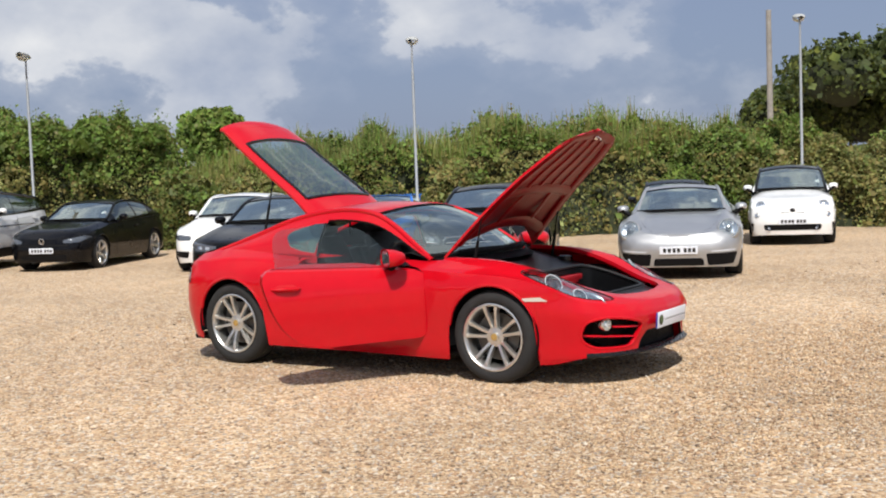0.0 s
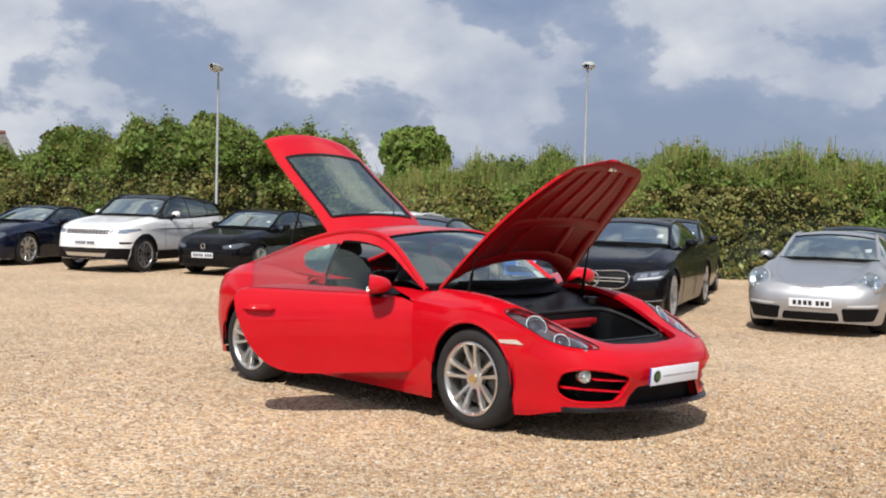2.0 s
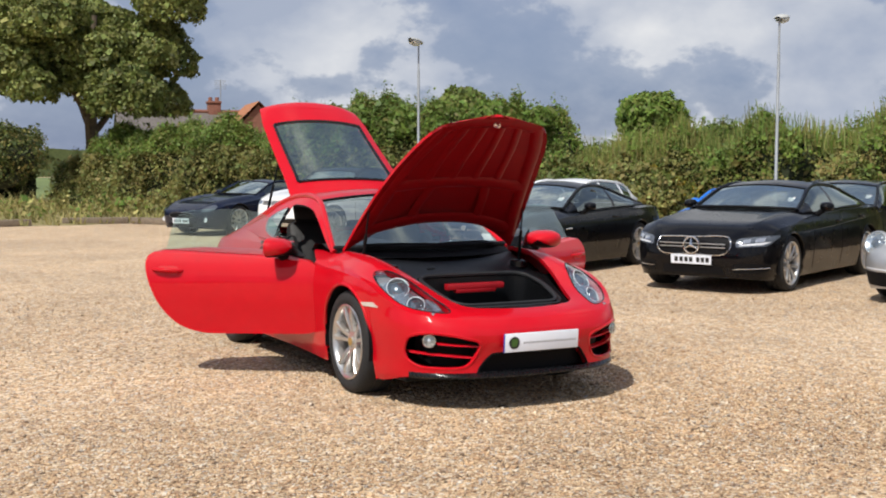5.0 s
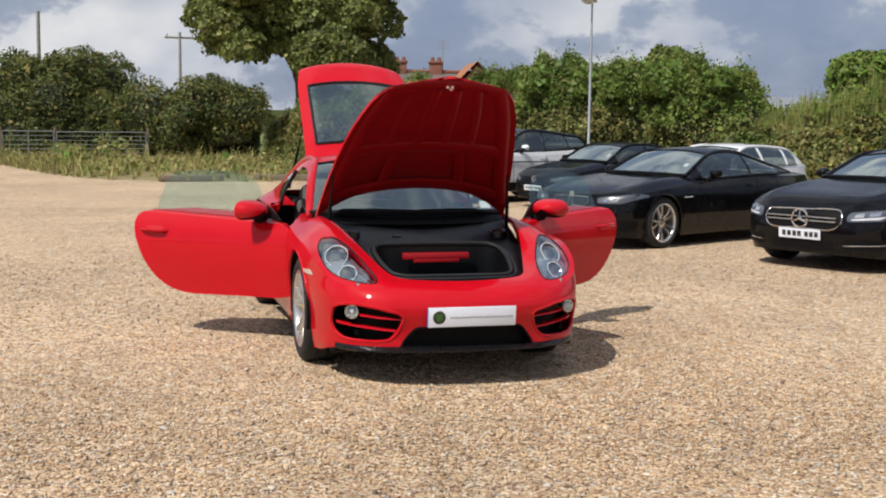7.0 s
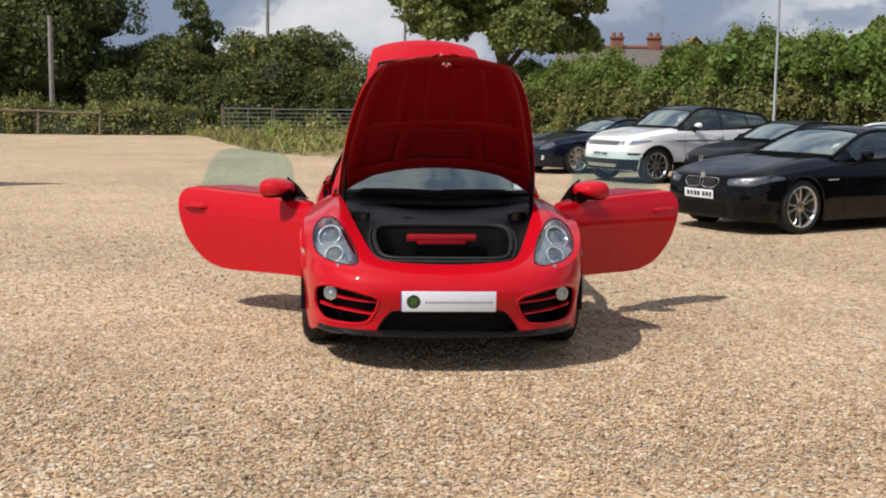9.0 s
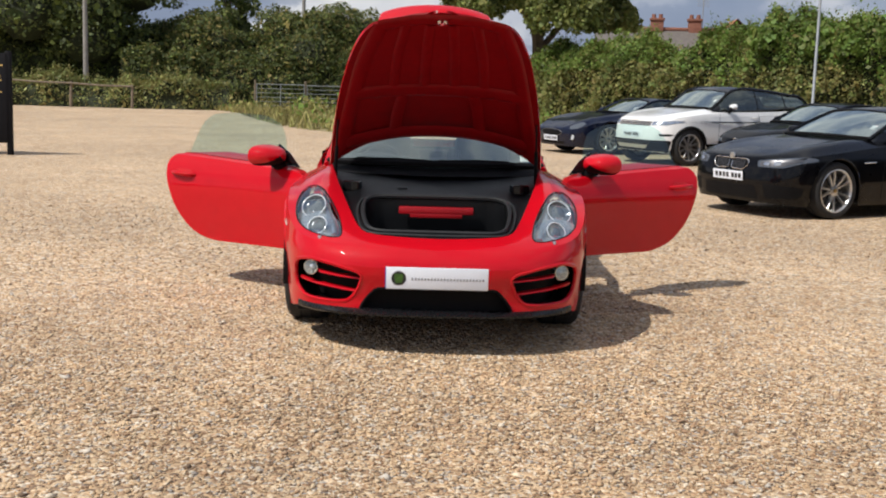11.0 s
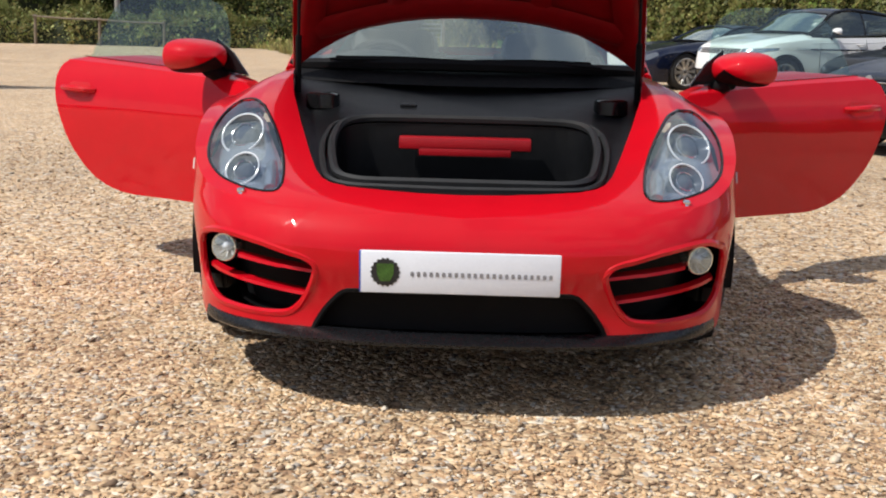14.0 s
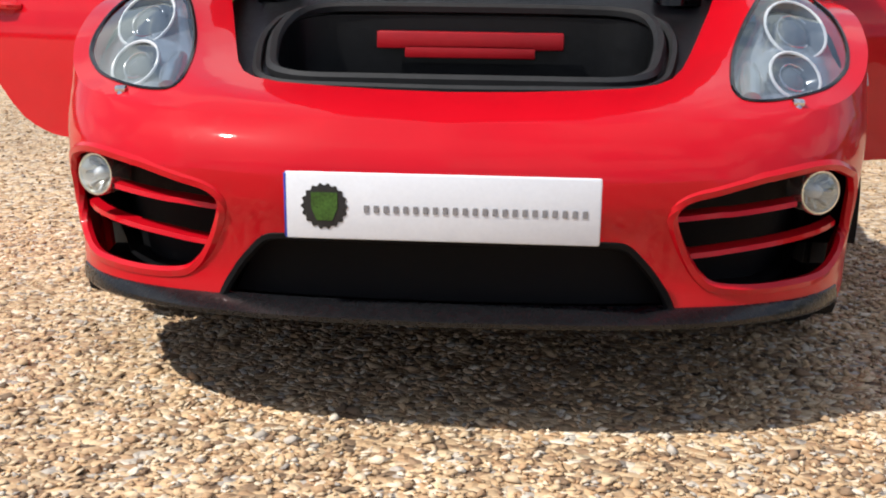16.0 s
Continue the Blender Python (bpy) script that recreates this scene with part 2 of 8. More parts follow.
def gravel_material(name, per_island):
    m = bpy.data.materials.new(name)
    m.use_nodes = True
    ns, ls = m.node_tree.nodes, m.node_tree.links
    b = ns["Principled BSDF"]
    b.inputs["Roughness"].default_value = 0.85
    tc = ns.new("ShaderNodeTexCoord")
    ramp = ns.new("ShaderNodeValToRGB")
    ramp.color_ramp.interpolation = "LINEAR"
    stops = [(0.0, (0.13, 0.09, 0.06)), (0.10, (0.28, 0.18, 0.11)), (0.22, (0.42, 0.26, 0.145)), (0.36, (0.44, 0.31, 0.19)), (0.5, (0.55, 0.37, 0.21)),
             (0.64, (0.57, 0.415, 0.26)), (0.78, (0.63, 0.485, 0.32)), (0.90, (0.69, 0.60, 0.48)), (0.95, (0.50, 0.45, 0.39)), (1.0, (0.29, 0.25, 0.22))]
    el = ramp.color_ramp.elements
    el[0].position, el[0].color = stops[0][0], (*stops[0][1], 1)
    el[1].position, el[1].color = stops[-1][0], (*stops[-1][1], 1)
    for p, c in stops[1:-1]:
        el.new(p).color = (*c, 1)
    big = node(ns, "ShaderNodeTexNoise", Scale=0.35, Detail=5.0, Roughness=0.6)
    ls.new(tc.outputs["Object"], big.inputs["Vector"])
    if per_island:
        geo = ns.new("ShaderNodeNewGeometry")
        ls.new(geo.outputs["Random Per Island"], ramp.inputs["Fac"])
        grain = node(ns, "ShaderNodeTexNoise", Scale=160.0, Detail=3.0)
        ls.new(tc.outputs["Object"], grain.inputs["Vector"])
        height = grain.outputs["Fac"]
        dist = 0.002
        gain = 1.0
    else:
        vor = node(ns, "ShaderNodeTexVoronoi", Scale=52.0)
        vor.inputs["Randomness"].default_value = 1.0
        warp = node(ns, "ShaderNodeTexNoise", Scale=30.0, Detail=2.0)
        ls.new(tc.outputs["Object"], warp.inputs["Vector"])
        wm = ns.new("ShaderNodeMix")
        wm.data_type, wm.blend_type = "RGBA", "LINEAR_LIGHT"
        wm.inputs["Factor"].default_value = 0.012
        ls.new(tc.outputs["Object"], wm.inputs["A"])
        ls.new(warp.outputs["Color"], wm.inputs["B"])
        ls.new(wm.outputs["Result"], vor.inputs["Vector"])
        pick = ns.new("ShaderNodeSeparateColor")
        ls.new(vor.outputs["Color"], pick.inputs[0])
        ls.new(pick.outputs[0], ramp.inputs["Fac"])
        inv = ns.new("ShaderNodeMath")
        inv.operation = "SUBTRACT"
        inv.inputs[0].default_value = 1.0
        ls.new(vor.outputs["Distance"], inv.inputs[1])
        height = inv.outputs[0]
        dist = 0.012
        gain = 1.0
    # hand-wide clumps of stones, then wide patches of paler or darker ones
    clump = node(ns, "ShaderNodeTexVoronoi", Scale=13.0)
    ls.new(tc.outputs["Object"], clump.inputs["Vector"])
    cs = ns.new("ShaderNodeSeparateColor")
    ls.new(clump.outputs["Color"], cs.inputs[0])
    cm = ns.new("ShaderNodeMapRange")
    cm.inputs["To Min"].default_value, cm.inputs["To Max"].default_value = 0.88, 1.12
    ls.new(cs.outputs[1], cm.inputs["Value"])
    mr = ns.new("ShaderNodeMapRange")
    mr.inputs["From Min"].default_value, mr.inputs["From Max"].default_value = 0.35, 0.65
    mr.inputs["To Min"].default_value, mr.inputs["To Max"].default_value = 0.86 * gain, 1.12 * gain
    ls.new(big.outputs["Fac"], mr.inputs["Value"])
    hsv = ns.new("ShaderNodeHueSaturation")
    ls.new(ramp.outputs["Color"], hsv.inputs["Color"])
    mul = ns.new("ShaderNodeMath")
    mul.operation = "MULTIPLY"
    ls.new(mr.outputs[0], mul.inputs[0])
    ls.new(cm.outputs[0], mul.inputs[1])
    ls.new(mul.outputs[0], hsv.inputs["Value"])
    ls.new(hsv.outputs["Color"], b.inputs["Base Color"])
    bp = ns.new("ShaderNodeBump")
    bp.inputs["Strength"].default_value, bp.inputs["Distance"].default_value = 0.9, dist
    ls.new(height, bp.inputs["Height"])
    ls.new(bp.outputs[0], b.inputs["Normal"])
    return m


GRAVEL = gravel_material("gravel", False)
PEBBLE = gravel_material("pebbles", True)
GRASS = material("grass_soil", (0.30, 0.24, 0.11), rough=0.9, second=(0.15, 0.14, 0.05), scale=0.8, bump=0.7, bump_scale=30)
BLADE = material("grass_blades", (0.26, 0.24, 0.08), rough=0.7, var=0.4, scale=1.0, island=0.5)
FIELD = material("far_field", (0.12, 0.16, 0.05), rough=0.95, var=0.4, scale=0.05)


def leaf_material(name, colour, second, island=0.30):
    m = material(name, colour, rough=0.55, second=second, scale=0.45, island=island, spec=0.35)
    ns, ls = m.node_tree.nodes, m.node_tree.links
    b = ns["Principled BSDF"]
    tr = ns.new("ShaderNodeBsdfTranslucent")
    mix = ns.new("ShaderNodeMixShader")
    mix.inputs[0].default_value = 0.28
    src = b.inputs["Base Color"].links[0].from_socket
    ls.new(src, tr.inputs["Color"])
    ls.new(b.outputs[0], mix.inputs[1])
    ls.new(tr.outputs[0], mix.inputs[2])
    ls.new(mix.outputs[0], ns["Material Output"].inputs[0])
    return m


LEAF = leaf_material("hedge_leaves", (0.185, 0.22, 0.05), (0.075, 0.11, 0.027))
LEAF_BROWN = leaf_material("bramble_leaves", (0.28, 0.225, 0.075), (0.15, 0.155, 0.045))
LEAF_BRIGHT = leaf_material("ivy_leaves", (0.185, 0.28, 0.052), (0.095, 0.165, 0.03))
LEAF_DARK = leaf_material("wood_leaves", (0.085, 0.11, 0.034), (0.045, 0.065, 0.02))
LEAF_TREE = leaf_material("tree_leaves", (0.21, 0.24, 0.06), (0.085, 0.115, 0.03), island=0.55)
LEAF_OLIVE = leaf_material("olive_leaves", (0.31, 0.32, 0.11), (0.14, 0.175, 0.055), island=0.6)
# near-black colour stands in for the shade deep inside the foliage
SHADE_CORE = material("hedge_inner_shade", (0.022, 0.028, 0.011), rough=0.95, var=0.5, scale=2.5, bump=0.8, bump_scale=9)
BARK = material("bark", (0.10, 0.075, 0.05), rough=0.9, var=0.4, scale=7, bump=0.8, bump_scale=28)
TIMBER = material("weathered_timber", (0.19, 0.15, 0.11), rough=0.85, var=0.35, scale=9, bump=0.5, bump_scale=50)
POLE_WOOD = material("pole_timber", (0.27, 0.255, 0.235), rough=0.9, var=0.25, scale=6, bump=0.4, bump_scale=40)
GALV = material("galvanised_steel", (0.30, 0.32, 0.34), rough=0.5, metal=0.3, var=0.15, scale=5)
LAMP_HEAD = material("lamp_head_grey", (0.42, 0.43, 0.42), rough=0.5, var=0.12, scale=12)
LAMP_BOWL = material("lamp_bowl", (0.62, 0.63, 0.60), rough=0.3, var=0.1, scale=20)
SLATE = material("slate_roof", (0.13, 0.115, 0.105), rough=0.7, var=0.3, scale=6, bump=0.4, bump_scale=25)
TILE = material("clay_tiles", (0.36, 0.15, 0.07), rough=0.8, var=0.3, scale=10, bump=0.5, bump_scale=30)
BRICK = material("brick", (0.22, 0.095, 0.065), rough=0.85, var=0.35, scale=14, bump=0.5, bump_scale=60)
RENDER_WALL = material("pale_wall", (0.55, 0.53, 0.48), rough=0.8, var=0.12, scale=3)
BOARD = material("sign_board", (0.007, 0.007, 0.009), rough=0.6, var=0.15, scale=5, spec=0.15)
GOLD = material("sign_gold", (0.42, 0.29, 0.10), rough=0.4, var=0.15, scale=30)
YELLOW_FLOWER = leaf_material("ragwort", (0.42, 0.30, 0.03), (0.16, 0.18, 0.04))

# ---- mesh helpers ----


def part(name, bm, mat, parent=None, label="", smooth=True, sharp=38):
    """Links a bmesh as one mesh object under a thing or a part."""
    bmesh.ops.remove_doubles(bm, verts=bm.verts, dist=1e-5)
    bmesh.ops.delete(bm, geom=[v for v in bm.verts if not v.link_faces], context="VERTS")
    bmesh.ops.recalc_face_normals(bm, faces=bm.faces)
    me = bpy.data.meshes.new(name)
    for f in bm.faces:
        f.smooth = smooth
    bm.to_mesh(me)
    bm.free()
    mats = mat if isinstance(mat, (list, tuple)) else [mat]
    for m in mats:
        me.materials.append(m)
    if smooth:
        me.set_sharp_from_angle(angle=radians(sharp))
    ob = new(name, me)
    ob.parent = parent
    if label:
        tagged(ob, label=label)
    return ob


def shared(ob, parent, m):
    """Another part on the mesh of ob."""
    o = new(ob.name.split(".")[0], ob.data)
    o.parent = parent
    o.matrix_basis = m
    return o


def mesh_from(name, verts, faces, mats, parent=None, smooth=False):
    me = bpy.data.meshes.new(name)
    me.from_pydata(verts, [], faces)
    for m in (mats if isinstance(mats, (list, tuple)) else [mats]):
        me.materials.append(m)
    if smooth:
        me.shade_smooth()
    ob = new(name, me)
    ob.parent = parent
    return ob


def quads(name, corners, mats, parent=None, index=None):
    """Many loose quads from an array of shape (n, 4, 3), fast."""
    n = len(corners)
    me = bpy.data.meshes.new(name)
    me.vertices.add(4 * n)
    me.vertices.foreach_set("co", np.asarray(corners, np.float32).reshape(-1))
    me.loops.add(4 * n)
    me.loops.foreach_set("vertex_index", np.arange(4 * n, dtype=np.int32))
    me.polygons.add(n)
    me.polygons.foreach_set("loop_start", np.arange(0, 4 * n, 4, dtype=np.int32))
    for m in (mats if isinstance(mats, (list, tuple)) else [mats]):
        me.materials.append(m)
    if index is not None:
        me.polygons.foreach_set("material_index", np.asarray(index, np.int32))
    me.update(calc_edges=True)
    ob = new(name, me)
    ob.parent = parent
    return ob


def add_grid(bm, rows, skip=None, close=False):
    """Faces over a list of rows of points. skip(i, j) leaves a face out."""
    vs = [[bm.verts.new(p) for p in r] for r in rows]
    made = []
    for i in range(len(vs) - 1):
        n = len(vs[i])
        for j in range(n if close else n - 1):
            if skip and skip(i, j):
                continue
            k = (j + 1) % n
            try:
                made.append(bm.faces.new((vs[i][j], vs[i][k], vs[i + 1][k], vs[i + 1][j])))
            except ValueError:
                pass
    return vs, made


def add_box(bm, size, at=(0, 0, 0), bevel=0.0, rot=None, segs=2, taper=None):
    """A bevelled box, size (x, y, z), centred at `at`; taper narrows its top in x and y."""
    r = bmesh.ops.create_cube(bm, size=1.0)
    vs = r["verts"]
    for v in vs:
        if taper and v.co.z > 0:
            v.co.x *= taper[0]
            v.co.y *= taper[1]
        v.co = Vector((v.co.x * size[0], v.co.y * size[1], v.co.z * size[2]))
    if bevel:
        es = list({e for v in vs for e in v.link_edges})
        res = bmesh.ops.bevel(bm, geom=es, offset=bevel, segments=segs, affect="EDGES", profile=0.5)
        vs = list({v for f in res["faces"] for v in f.verts} | {v for v in vs if v.is_valid})
    m = Matrix.Translation(at) @ (rot.to_4x4() if rot else Matrix.Identity(4))
    bmesh.ops.transform(bm, matrix=m, verts=vs)
    return vs


def add_tube(bm, path, radius, sides=8, caps=True):
    """A round tube along a path; radius is a number or one for each point."""
    pts = [Vector(p) for p in path]
    rows = []
    ref = Vector((0.13, 0.31, 0.94))
    for i, p in enumerate(pts):
        d = (pts[min(i + 1, len(pts) - 1)] - pts[max(i - 1, 0)])
        d = d.normalized() if d.length > 1e-9 else Vector((0, 0, 1))
        a = d.cross(ref)
        a = a.normalized() if a.length > 1e-4 else d.cross(Vector((1, 0, 0))).normalized()
        b = d.cross(a)
        r = radius[i] if isinstance(radius, (list, tuple)) else radius
        rows.append([p + (a * math.cos(k * math.tau / sides) + b * math.sin(k * math.tau / sides)) * r for k in range(sides)])
    vs, _ = add_grid(bm, rows, close=True)
    if caps:
        for ring in (vs[0], vs[-1]):
            try:
                bm.faces.new(ring)
            except ValueError:
                pass


def add_lathe(bm, profile, steps=40, axis="x"):
    """Turns a profile of (along, radius) round an axis."""
    rows = []
    for k in range(steps):
        a = k * math.tau / steps
        c, s = math.cos(a), math.sin(a)
        row = []
        for h, r in profile:
            row.append({"x": (h, r * c, r * s), "y": (r * c, h, r * s), "z": (r * c, r * s, h)}[axis])
        rows.append(row)
    rows.append(rows[0])
    add_grid(bm, rows)


def spline(points, n):
    """n points, even in length, on a smooth curve through the given ones."""
    p = np.array(points, float)
    d = np.sqrt(np.linalg.norm(np.diff(p, axis=0), axis=1))
    t = np.concatenate([[0], np.cumsum(d)])
    ext = np.vstack([2 * p[0] - p[1], p, 2 * p[-1] - p[-2]])
    te = np.concatenate([[-d[0]], t, [t[-1] + d[-1]]])
    out = []
    for s in np.linspace(0, t[-1], n * 4):
        i = min(max(int(np.searchsorted(t, s, side="right")) - 1, 0), len(p) - 2)
        t0, t1, t2, t3 = te[i:i + 4]
        p0, p1, p2, p3 = ext[i:i + 4]
        a1 = (t1 - s) / (t1 - t0) * p0 + (s - t0) / (t1 - t0) * p1
        a2 = (t2 - s) / (t2 - t1) * p1 + (s - t1) / (t2 - t1) * p2
        a3 = (t3 - s) / (t3 - t2) * p2 + (s - t2) / (t3 - t2) * p3
        b1 = (t2 - s) / (t2 - t0) * a1 + (s - t0) / (t2 - t0) * a2
        b2 = (t3 - s) / (t3 - t1) * a2 + (s - t1) / (t3 - t1) * a3
        out.append((t2 - s) / (t2 - t1) * b1 + (s - t1) / (t2 - t1) * b2)
    out = np.array(out)
    L = np.concatenate([[0], np.cumsum(np.linalg.norm(np.diff(out, axis=0), axis=1))])
    u = np.linspace(0, L[-1], n)
    return np.stack([np.interp(u, L, out[:, k]) for k in range(p.shape[1])], axis=1)


def pchip(pairs):
    """A smooth curve through (x, y) pairs that does not overshoot."""
    x, y = np.array([p[0] for p in pairs], float), np.array([p[1] for p in pairs], float)
    h, dl = np.diff(x), np.diff(y) / np.diff(x)
    m = np.zeros(len(x))
    m[0], m[-1] = dl[0], dl[-1]
    for i in range(1, len(x) - 1):
        if dl[i - 1] * dl[i] > 0:
            w1, w2 = 2 * h[i] + h[i - 1], h[i] + 2 * h[i - 1]
            m[i] = (w1 + w2) / (w1 / dl[i - 1] + w2 / dl[i])

    def value(s):
        s = min(max(s, x[0]), x[-1])
        i = min(max(int(np.searchsorted(x, s, side="right")) - 1, 0), len(x) - 2)
        t = (s - x[i]) / h[i]
        return float((1 + 2 * t) * (1 - t) ** 2 * y[i] + t * (1 - t) ** 2 * h[i] * m[i] + t * t * (3 - 2 * t) * y[i + 1] + t * t * (t - 1) * h[i] * m[i + 1])
    return value


AXES = {"x": (1, 2), "y": (0, 2), "z": (0, 1)}


def rounded(poly, r, n=3):
    """A convex polygon with its corners rounded."""
    out = []
    k = len(poly)
    for i in range(k):
        p, a, b = Vector(poly[i]), Vector(poly[i - 1]), Vector(poly[(i + 1) % k])
        da, db = (a - p), (b - p)
        ra, rb = min(r, da.length * 0.45), min(r, db.length * 0.45)
        s, e = p + da.normalized() * ra, p + db.normalized() * rb
        for j in range(n + 1):
            t = j / n
            q = s * (1 - t) ** 2 + p * 2 * t * (1 - t) + e * t * t
            out.append((q.x, q.y))
    return out


def half_planes(poly, axis):
    """The edges of a convex polygon as planes along an axis, each with its normal outwards."""
    i, j = AXES[axis]
    cx, cy = sum(p[0] for p in poly) / len(poly), sum(p[1] for p in poly) / len(poly)
    planes = []
    for a, b in zip(poly, poly[1:] + poly[:1]):
        d = (b[0] - a[0], b[1] - a[1])
        length = math.hypot(*d)
        if length < 1e-6:
            continue
        n = (d[1] / length, -d[0] / length)
        if n[0] * (cx - a[0]) + n[1] * (cy - a[1]) > 0:
            n = (-n[0], -n[1])
        co, no = [0, 0, 0], [0, 0, 0]
        co[i], co[j], no[i], no[j] = a[0], a[1], n[0], n[1]
        planes.append((Vector(co), Vector(no)))
    return planes


def cut(bm, poly, axis, where=None, keep=False, wall=0.0, wall_dir=None):
    """Cuts a convex polygon, seen along an axis, out of a surface with clean edges (keep: leaves only the inside).
    wall pulls the hole's rim inwards as the sides of a recess. where(p) limits the surface that it works on."""
    planes = half_planes(poly, axis)
    i, j = AXES[axis]
    x0, x1 = min(p[0] for p in poly) - 0.09, max(p[0] for p in poly) + 0.09
    y0, y1 = min(p[1] for p in poly) - 0.09, max(p[1] for p in poly) + 0.09

    def near(f):
        c = f.calc_center_median()
        return x0 < c[i] < x1 and y0 < c[j] < y1 and (where is None or where(c))
    for co, no in planes:
        fs = [f for f in bm.faces if near(f)]
        geom = list({e for f in fs for e in f.edges} | {v for f in fs for v in f.verts}) + fs
        bmesh.ops.bisect_plane(bm, geom=geom, plane_co=co, plane_no=no, dist=1e-5)
    inside = [f for f in bm.faces if near(f) and all((f.calc_center_median() - co).dot(no) < 1e-5 for co, no in planes)]
    if keep:
        ins = set(inside)
        bmesh.ops.delete(bm, geom=[f for f in bm.faces if f not in ins], context="FACES")
        return
    rim = {e for f in inside for e in f.edges if any(g not in set(inside) for g in e.link_faces)} if wall else set()
    bmesh.ops.delete(bm, geom=inside, context="FACES")
    if wall:
        rim = [e for e in rim if e.is_valid]
        res = bmesh.ops.extrude_edge_only(bm, edges=rim)
        vs = [g for g in res["geom"] if isinstance(g, bmesh.types.BMVert)]
        bmesh.ops.translate(bm, verts=vs, vec=Vector(wall_dir) * wall)


class Surface:
    """Finds points on a body, to lay lamps, grilles and lines on it."""

    def __init__(self, bm):
        from mathutils.bvhtree import BVHTree
        self.tree = BVHTree.FromBMesh(bm)

    def at(self, a, b, axis, off=0.0, side=-1):
        """The point met when looking along an axis (side: from its low or high end), lifted off by `off`."""
        i, j = AXES[axis]
        k = "xyz".index(axis)
        o, d = [0, 0, 0], [0, 0, 0]
        o[i], o[j], o[k], d[k] = a, b, side * 9.0, -side
        hit, normal, _, _ = self.tree.ray_cast(Vector(o), Vector(d))
        if hit is None:
            return None
        if normal[k] * side < 0:
            normal = -normal
        return hit + normal * off


def patch(surface, poly, axis, side, off, step=0.03, thick=0.0):
    """A sheet over a convex polygon, laid on a surface at a small distance."""
    i, j = AXES[axis]
    x0, x1 = min(p[0] for p in poly), max(p[0] for p in poly)
    y0, y1 = min(p[1] for p in poly), max(p[1] for p in poly)
    nx, ny = max(2, int((x1 - x0) / step) + 1), max(2, int((y1 - y0) / step) + 1)
    rows = []
    for a in range(nx + 1):
        row = []
        for b in range(ny + 1):
            p = [0, 0, 0]
            p[i], p[j] = x0 + (x1 - x0) * a / nx, y0 + (y1 - y0) * b / ny
            row.append(p)
        rows.append(row)
    bm = bmesh.new()
    add_grid(bm, rows)
    cut(bm, poly, axis, keep=True)
    bad = []
    for v in bm.verts:
        q = surface.at(v.co[i], v.co[j], axis, off, side)
        if q is None:
            bad.append(v)
        else:
            v.co = q
    bmesh.ops.delete(bm, geom=bad, context="VERTS")
    if thick:
        bmesh.ops.recalc_face_normals(bm, faces=bm.faces)
        bmesh.ops.solidify(bm, geom=bm.faces, thickness=thick)
    return bm


def lay_line(bm, surface, points, axis, side, radius, off=0.0, n=24, closed=False):
    """A thin round bead along points laid on a surface."""
    pts = list(points) + ([points[0]] if closed else [])
    dense = spline(pts, n) if len(pts) > 2 else [(np.array(pts[0]) * (1 - t) + np.array(pts[1]) * t) for t in np.linspace(0, 1, n)]
    path = [surface.at(p[0], p[1], axis, off, side) for p in dense]
    path = [p for p in path if p is not None]
    if len(path) > 1:
        add_tube(bm, path, radius, 6)


def mirror_x(poly):
    return [(-a, b) for a, b in poly][::-1]

# ---- vehicles: shared builders ----
SIDE = [(0.10, 0.09), (0.2, 0.045), (0.32, 0.02), (0.5, 0.0), (0.66, 0.006), (0.78, 0.03), (0.9, 0.07), (1.1, 0.11)]
NOSE = [(0.10, 0.10), (0.2, 0.045), (0.3, 0.02), (0.42, 0.0), (0.55, 0.015), (0.7, 0.06), (0.85, 0.13), (1.0, 0.2)]
TAIL = [(0.10, 0.16), (0.25, 0.06), (0.45, 0.0), (0.6, 0.01), (0.75, 0.05), (0.9, 0.09), (1.1, 0.13)]


